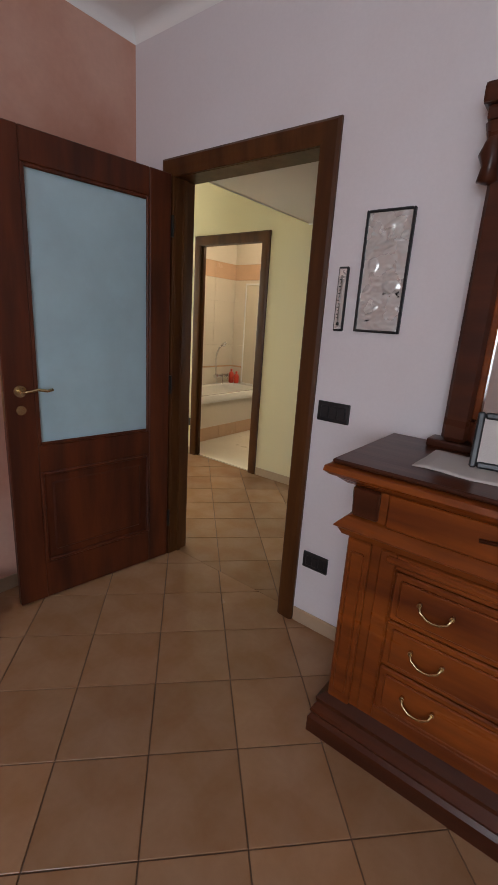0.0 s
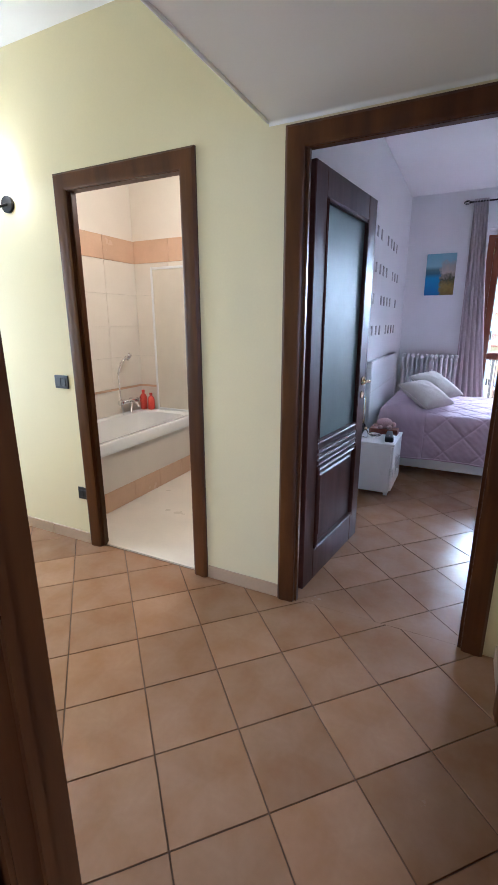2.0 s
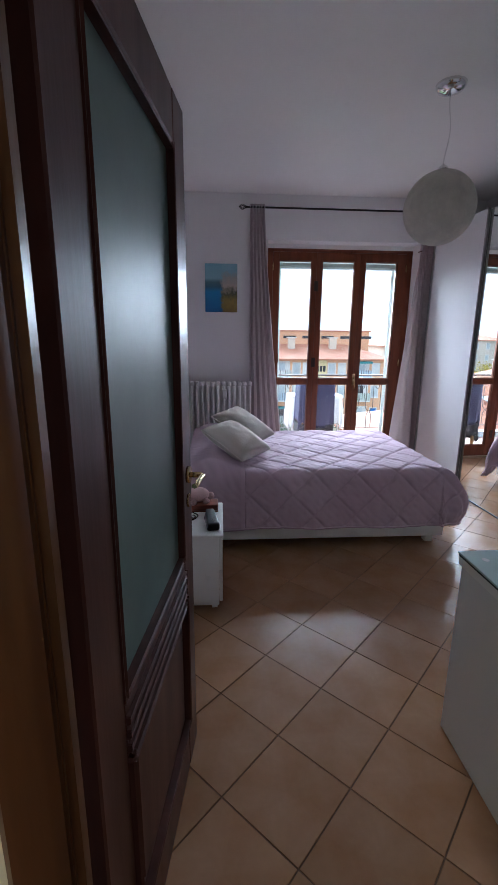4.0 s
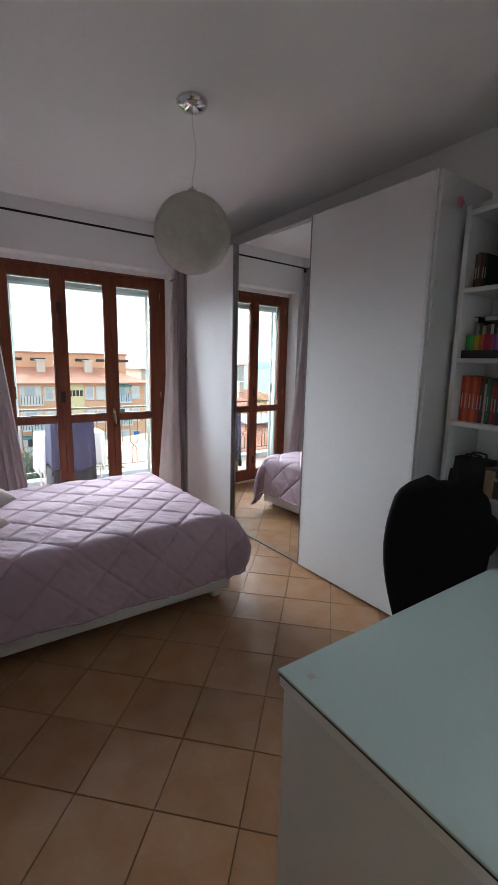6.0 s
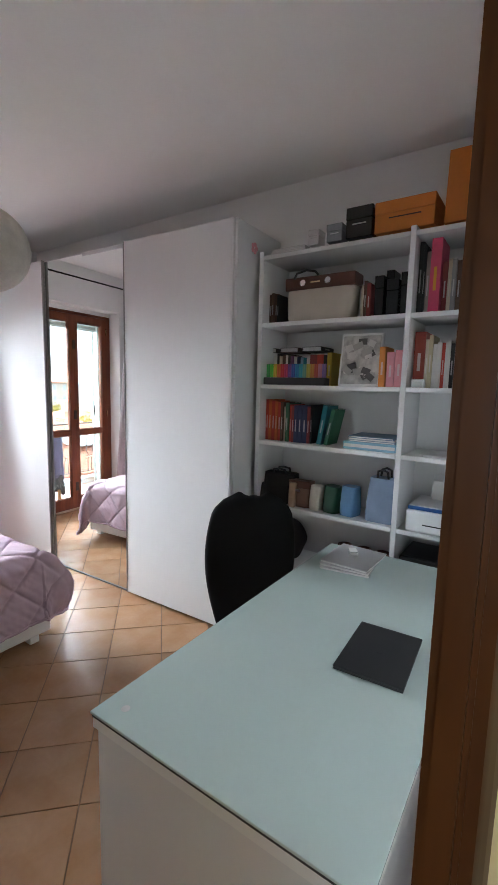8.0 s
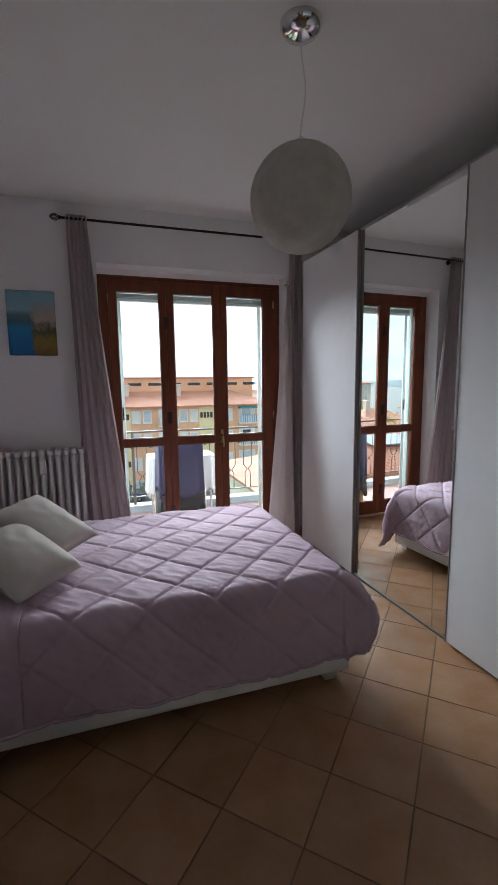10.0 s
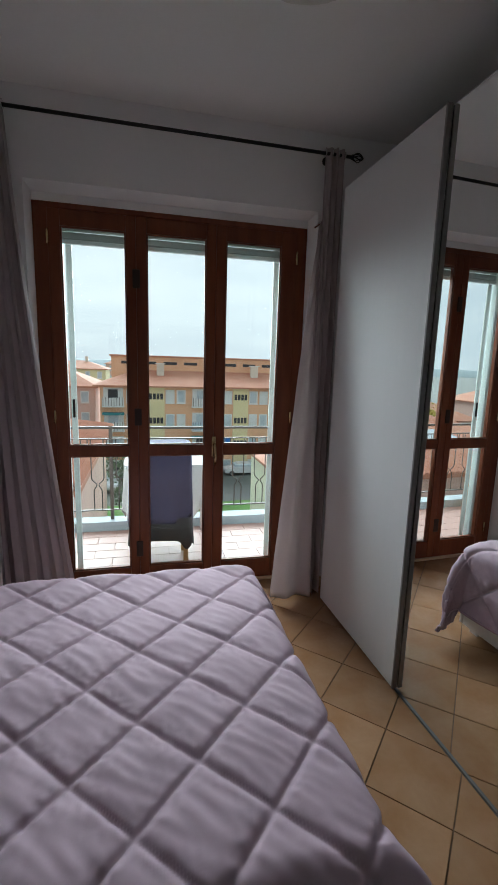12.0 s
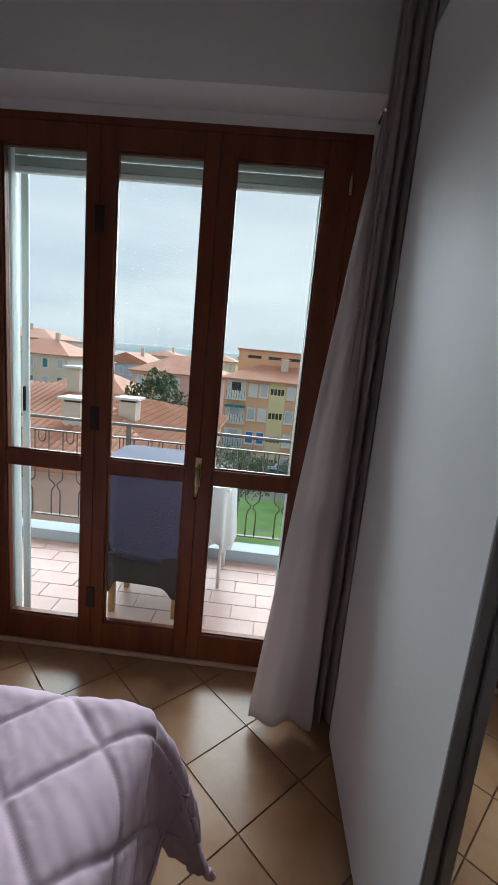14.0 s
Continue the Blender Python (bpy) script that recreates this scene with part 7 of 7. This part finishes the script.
# the hipped end that faces the balcony
for r in range(20):
    v0, v1 = r / 20, min((r + 1.15) / 20, 1)
    xa, xb = 8.7 - 6.2 * v0, 8.7 - 6.2 * v1
    za, zb = -2.4 + 1.8 * v0, -2.4 + 1.8 * v1
    half = 7.75 * (1 - v0) - 0.1
    n_c = int(2 * half / 0.29)
    for c in range(n_c):
        ya = -half + 0.29 * c
        ym, yb = ya + 0.12, ya + 0.24
        q = [bm.verts.new(p) for p in ((xa, ya, za + 0.03), (xa, ym, za + 0.11), (xa, yb, za + 0.03), (xb, yb, zb + 0.01), (xb, ym, zb + 0.07), (xb, ya, zb + 0.01))]
        bm.faces.new((q[0], q[1], q[4], q[5]))
        bm.faces.new((q[1], q[2], q[3], q[4]))
tagged(part("roof_tiles", bm, M["roof_tile"], near), kind="stuff")
M["solar"] = mat("pale_solar_panel", (0.42, 0.46, 0.50), 0.12, vary=0.04, scale=1)
part("roof_panel", box(-1.0, 1.6, -5.4, -4.0, -1.50, -1.44, 0.01), M["solar"], near, "pale roof light panel").matrix_world = near.matrix_world @ pose(-1.6, -4.6, -1.40, 13.0) @ pose(0.3, 4.7, 1.47)
for x, y in ((3.6, -4.6), (5.2, -3.0)):
    c = part("chimney", box(x, x + 0.7, y, y + 0.7, -2.3, -0.75), M["beige_render"], near)
    part("chimney_cap", box(x - 0.15, x + 0.85, y - 0.15, y + 0.85, -0.65, -0.56), M["white_out"], c)
    # solid dark block paints the shaded gap under the cap
    part("chimney_post", box(x + 0.05, x + 0.65, y + 0.05, y + 0.65, -0.75, -0.65), M["opening_shade"], c)
house("low pale cream house with a red tiled roof", 8.5, 24.0, 27.0, 40.0, -5.2, 2.0, M["cream_render"], 5, 2)
house("pink three-storey house with a tiled roof", -19.0, -6.6, 66.0, 78.0, -1.6, 2.4, M["pink_render"], 5, 3)
house("blue-grey house with a gabled roof", -30.0, -22.0, 84.0, 96.0, -1.4, 1.8, M["blue_render"], 4, 3, gable=True)
house("beige house with green shutters", -44.0, -32.0, 74.0, 86.0, -0.9, 2.4, M["beige_render"], 5, 3, shutters=M["teal_awning"])
house("large beige apartment house with balconies", -74.0, -50.0, 104.0, 120.0, 1.4, 2.2, M["beige_render"], 8, 4)
house("tall beige house far off", -36.0, -26.0, 128.0, 142.0, -0.4, 1.6, M["beige_render"], 4, 4)
house("pale yellow house far off", -22.0, -9.0, 112.0, 124.0, 0.0, 1.8, M["yellow_render"], 5, 3)
house("terracotta roofed house far off", -12.0, 4.0, 150.0, 164.0, 1.2, 2.4, M["pink_render"], 5, 3)
house("beige house beside the orange block", 24.0, 40.0, 70.0, 84.0, 0.5, 2.4, M["beige_render"], 5, 4)
house("small house with a red roof among gardens", -36.0, -27.0, 44.0, 53.0, -3.6, 2.0, M["beige_render"], 3, 2)
house("small red roofed house behind the tree", -21.0, -13.0, 46.0, 54.0, -3.2, 2.0, M["pink_render"], 3, 2)
house("white house in the distance", -95.0, -78.0, 140.0, 152.0, 0.4, 2.0, M["white_out"], 5, 3)
house("wide house on the western side", -70.0, -48.0, 50.0, 62.0, -2.5, 2.6, M["pink_render"], 6, 3)

# wooded hills on the horizon, distance haze put into their blue-grey colour
M["hill"] = mat("haze_tinted_wooded_hill", (0.22, 0.27, 0.28), 1.0, vary=0.08, scale=0.01, grain=0.1, bump=0)
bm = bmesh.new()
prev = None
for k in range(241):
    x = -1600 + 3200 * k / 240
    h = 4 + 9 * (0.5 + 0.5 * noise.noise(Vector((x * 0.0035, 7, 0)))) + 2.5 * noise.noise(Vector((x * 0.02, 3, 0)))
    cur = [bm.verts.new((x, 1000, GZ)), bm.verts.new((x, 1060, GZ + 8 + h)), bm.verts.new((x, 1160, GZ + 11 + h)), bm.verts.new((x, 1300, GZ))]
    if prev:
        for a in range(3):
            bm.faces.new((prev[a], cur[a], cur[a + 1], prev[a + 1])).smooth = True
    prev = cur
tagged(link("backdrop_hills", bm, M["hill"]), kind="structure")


# ---- trees, bushes, cars ----
def leaf_mat(name, c, c2):
    return mat(name, c, 0.7, vary=0.15, scale=0.9, grain=14, bump=0.1, spread=c2)


M["bark"] = mat("brown_bark", (0.10, 0.075, 0.055), 0.9, vary=0.2, scale=4, grain=20, bump=0.6)
M["leaf_dark"] = leaf_mat("dark_evergreen_leaves", (0.055, 0.10, 0.045), (0.085, 0.13, 0.07))
M["leaf_yellow"] = leaf_mat("yellow_autumn_leaves", (0.38, 0.30, 0.03), (0.30, 0.26, 0.05))
M["leaf_olive"] = leaf_mat("grey_green_olive_leaves", (0.10, 0.15, 0.08), (0.14, 0.19, 0.12))


def tree(label, x, y, base, top, rx, material, seed, leaves=2600, size=0.22, crown_lo=0.35):
    rng = random.Random(seed)
    root = thing("tree", label, "tree", pose(x, y, base))
    h = top - base
    bm = tube([(0, 0, 0), (0.06, 0.02, h * 0.2), (0.0, 0.1, h * 0.45), (0.05, 0.0, h * 0.8)], 0.16 * h / 8, seg=10)
    for k in range(9):
        a, z = rng.uniform(0, 6.28), h * rng.uniform(0.35, 0.7)
        r = rx * rng.uniform(0.5, 0.85)
        tube([(0, 0, z), (r * 0.5 * math.cos(a), r * 0.5 * math.sin(a), z + 0.08 * h), (r * math.cos(a), r * math.sin(a), z + 0.18 * h)], 0.05 * h / 8, bm, 6)
    part("trunk", bm, M["bark"], root)
    zc, rz = h * (1 + crown_lo) / 2, h * (1 - crown_lo) / 2
    clumps = []
    for _ in range(46):
        d = Vector((rng.gauss(0, 1), rng.gauss(0, 1), rng.gauss(0, 1))).normalized() * rng.uniform(0.45, 0.95)
        clumps.append((Vector((d.x * rx, d.y * rx, zc + d.z * rz)), rng.uniform(0.2, 0.38) * rx))
    verts, faces = [], []
    for _ in range(leaves):
        c, r = rng.choice(clumps)
        p = c + Vector((rng.gauss(0, 1), rng.gauss(0, 1), rng.gauss(0, 0.8))).normalized() * r * rng.uniform(0.55, 1.0)
        q = Euler((rng.uniform(0, 6.28), rng.uniform(0, 6.28), rng.uniform(0, 6.28))).to_matrix()
        s = size * rng.uniform(0.6, 1.3)
        k = len(verts)
        for u, v, w in ((-0.5, 0, 0), (0, -0.32, 0.08), (0.5, 0, 0), (0, 0.32, 0.08)):
            verts.append(p + q @ Vector((u * s, v * s, w * s)))
        faces.append((k, k + 1, k + 2, k + 3))
    me = bpy.data.meshes.new("crown")
    me.from_pydata(verts, [], faces)
    me.materials.append(material)
    o = new("crown", me)
    o.parent = root
    return root


tree("dense dark evergreen tree beside the red roof", -8.6, 41.0, GZ, -0.5, 2.9, M["leaf_dark"], 1, 5200, 0.30, 0.40)
tree("yellow autumn tree among the houses", -26.0, 40.0, GZ, -1.3, 2.6, M["leaf_yellow"], 2, 3000, 0.26, 0.4)
tree("grey-green olive tree on the lawn", -1.2, 36.5, GZ, -4.3, 2.4, M["leaf_olive"], 3, 2600, 0.20, 0.3)
tree("grey-green olive tree near the block", 4.5, 46.0, GZ, -6.2, 2.2, M["leaf_olive"], 4, 2600, 0.22, 0.3)
tree("small bushy green tree by the path", -2.0, 30.0, GZ, -7.6, 1.3, M["leaf_olive"], 6, 1800, 0.16, 0.15)
tree("orange autumn tree beyond the roof", -38.0, 62.0, GZ, -1.8, 3.0, M["leaf_yellow"], 8, 2400, 0.3, 0.4)


def car(label, x, y, turn, paint):
    root = thing("parked_car", label, "car", pose(x, y, GZ, 0, 0, turn), "parked cars")
    bm = bmesh.new()
    prof = [(-2.05, 0.35), (-2.1, 0.62), (-1.95, 0.82), (-1.1, 0.92), (-0.55, 1.38), (0.85, 1.42), (1.55, 0.98), (2.0, 0.88), (2.08, 0.55), (2.05, 0.3)]
    a = [bm.verts.new((px, -0.82 + (0.12 if pz > 1 else 0), pz)) for px, pz in prof]
    b = [bm.verts.new((px, 0.82 - (0.12 if pz > 1 else 0), pz)) for px, pz in prof]
    for k in range(len(prof)):
        j = (k + 1) % len(prof)
        bm.faces.new((a[k], a[j], b[j], b[k]))
    bm.faces.new(a)
    bm.faces.new(b[::-1])
    part("body", bm, paint, root)
    bm = box(-0.95, 1.3, -0.80, 0.80, 0.96, 1.32, 0.05)
    part("windows", bm, M["pane_far"], root)
    for px in (-1.3, 1.3):
        for py in (-0.84, 0.84):
            w = part("wheel", rod((px, py - 0.09, 0.31), (px, py + 0.09, 0.31), 0.31, seg=18), M["black_plastic"], root)
            part("rim", rod((px, py - 0.10, 0.31), (px, py + 0.10, 0.31), 0.18, seg=12), M["chrome"], w)


CARP = [mat("car_paint", c, 0.25, vary=0.02, bump=0, coat=0.5) for c in ((0.03, 0.03, 0.035), (0.55, 0.56, 0.57), (0.05, 0.08, 0.16))]
car("dark parked car in front of the apartment block", 6.0, 54.0, 5, CARP[0])
car("silver parked car in front of the apartment block", 10.8, 54.3, 3, CARP[1])
car("dark blue parked car on the asphalt", 1.0, 52.5, 178, CARP[2])
car("silver parked car beside the lawn", -3.6, 50.0, 90, CARP[1])

# ---- floor tiles, laid at an angle to the walls ----
# extent, tile pitch, turn and the lattice's offset
AREAS = {"room": ((ROOM[0], ROOM[1], ROOM[2], 1.92), 0.2985, 45.75, 0.0349, 0.1005), "hall": ((HALL[0], HALL[1], 1.92, 3.437), 0.2965, 45.5, 0.0405, 0.1364),
         "bedroom": ((BED[0], BED[1], 3.437, 8.10), 0.3065, 45.25, -0.1171, 0.0617)}
GAP = 0.0022


def tile_mesh(poly):
    """A tile from its outline: eased top edge, thin body below."""
    bm = bmesh.new()
    c = Vector((sum(p[0] for p in poly) / len(poly), sum(p[1] for p in poly) / len(poly)))
    rings = []
    for inset, z in ((0.0, -0.0045), (0.0, -0.0012), (0.0016, 0.0)):
        rings.append([bm.verts.new((p[0] + (c.x - p[0]) / max(math.hypot(c.x - p[0], c.y - p[1]), 1e-4) * inset, p[1] + (c.y - p[1]) / max(math.hypot(c.x - p[0], c.y - p[1]), 1e-4) * inset, z)) for p in poly])
    n = len(poly)
    for a, b in zip(rings, rings[1:]):
        for k in range(n):
            bm.faces.new((a[k], a[(k + 1) % n], b[(k + 1) % n], b[k]))
    bm.faces.new(rings[-1])
    return bm


def clip(poly, x0, x1, y0, y1):
    for axis, lim, sign in ((0, x0, 1), (0, x1, -1), (1, y0, 1), (1, y1, -1)):
        out = []
        for k in range(len(poly)):
            a, b = poly[k], poly[(k + 1) % len(poly)]
            ia, ib = (a[axis] - lim) * sign >= 0, (b[axis] - lim) * sign >= 0
            if ia:
                out.append(a)
            if ia != ib:
                t = (lim - a[axis]) / (b[axis] - a[axis])
                out.append((a[0] + (b[0] - a[0]) * t, a[1] + (b[1] - a[1]) * t))
        poly = out
        if len(poly) < 3:
            return []
    return poly


for area, ((x0, x1, y0, y1), T, turn, PU, PV) in AREAS.items():
    TURN = radians(turn)
    C, S = math.cos(TURN), math.sin(TURN)
    h = T / 2 - GAP
    bm = tile_mesh([(-h, -h), (h, -h), (h, h), (-h, h)])
    whole = bpy.data.meshes.new("floor_tile")
    bmesh.ops.recalc_face_normals(bm, faces=bm.faces)
    bm.to_mesh(whole)
    bm.free()
    whole.materials.append(M["tile"])
    floor = thing("floor_" + area, "beige terracotta floor tiles laid diagonally with dark joints", "floor", kind="structure")
    rest = bmesh.new()
    count = 0
    us = [x * C + y * S for x in (x0, x1) for y in (y0, y1)]
    vs = [-x * S + y * C for x in (x0, x1) for y in (y0, y1)]
    for i in range(math.floor((min(us) - PU) / T), math.ceil((max(us) - PU) / T) + 1):
        for j in range(math.floor((min(vs) - PV) / T), math.ceil((max(vs) - PV) / T) + 1):
            u, v = PU + (i + 0.5) * T, PV + (j + 0.5) * T
            cx, cy = u * C - v * S, u * S + v * C
            r = T * 0.72
            if cx + r < x0 or cx - r > x1 or cy + r < y0 or cy - r > y1:
                continue
            near_walk = not (area == "room" and (cy < -0.2 or cx > 1.6)) and not (area == "hall" and cx < -3.6)
            if x0 + r < cx < x1 - r and y0 + r < cy < y1 - r and near_walk and count < 300:
                o = new("floor_tile", whole)
                o.parent = floor
                o.matrix_world = Matrix.Translation((cx, cy, random.uniform(-0.0005, 0.0003))) @ Matrix.Rotation(TURN + random.choice((0, 1, 2, 3)) * math.pi / 2, 4, "Z")
                count += 1
                continue
            poly = clip([((u + a) * C - (v + b) * S, (u + a) * S + (v + b) * C) for a, b in ((-h, -h), (h, -h), (h, h), (-h, h))], x0, x1, y0, y1)
            if len(poly) >= 3 and abs(sum(p[0] * q[1] - q[0] * p[1] for p, q in zip(poly, poly[1:] + poly[:1]))) > 2e-4:
                merge(rest, tile_mesh(poly))
    tagged(part("cut_tiles", rest, M["tile"], floor), kind="stuff")

# balcony tiles
floor = thing("floor_balcony", "pale pink wet balcony tiles", "floor", kind="structure")
bm = box(-0.148, 0.148, -0.073, 0.073, -0.008, 0.0, 0.0015)
bal = bpy.data.meshes.new("balcony_tile")
bm.to_mesh(bal)
bm.free()
bal.materials.append(M["balcony_tile"])
for r in range(7):
    for c in range(20):
        x = -2.6 + 0.30 * c + (0.15 if r % 2 else 0.0)
        if x < 3.1:
            o = new("balcony_tile", bal)
            o.parent = floor
            o.matrix_world = Matrix.Translation((x, 8.335 + 0.151 * r, -0.0255))
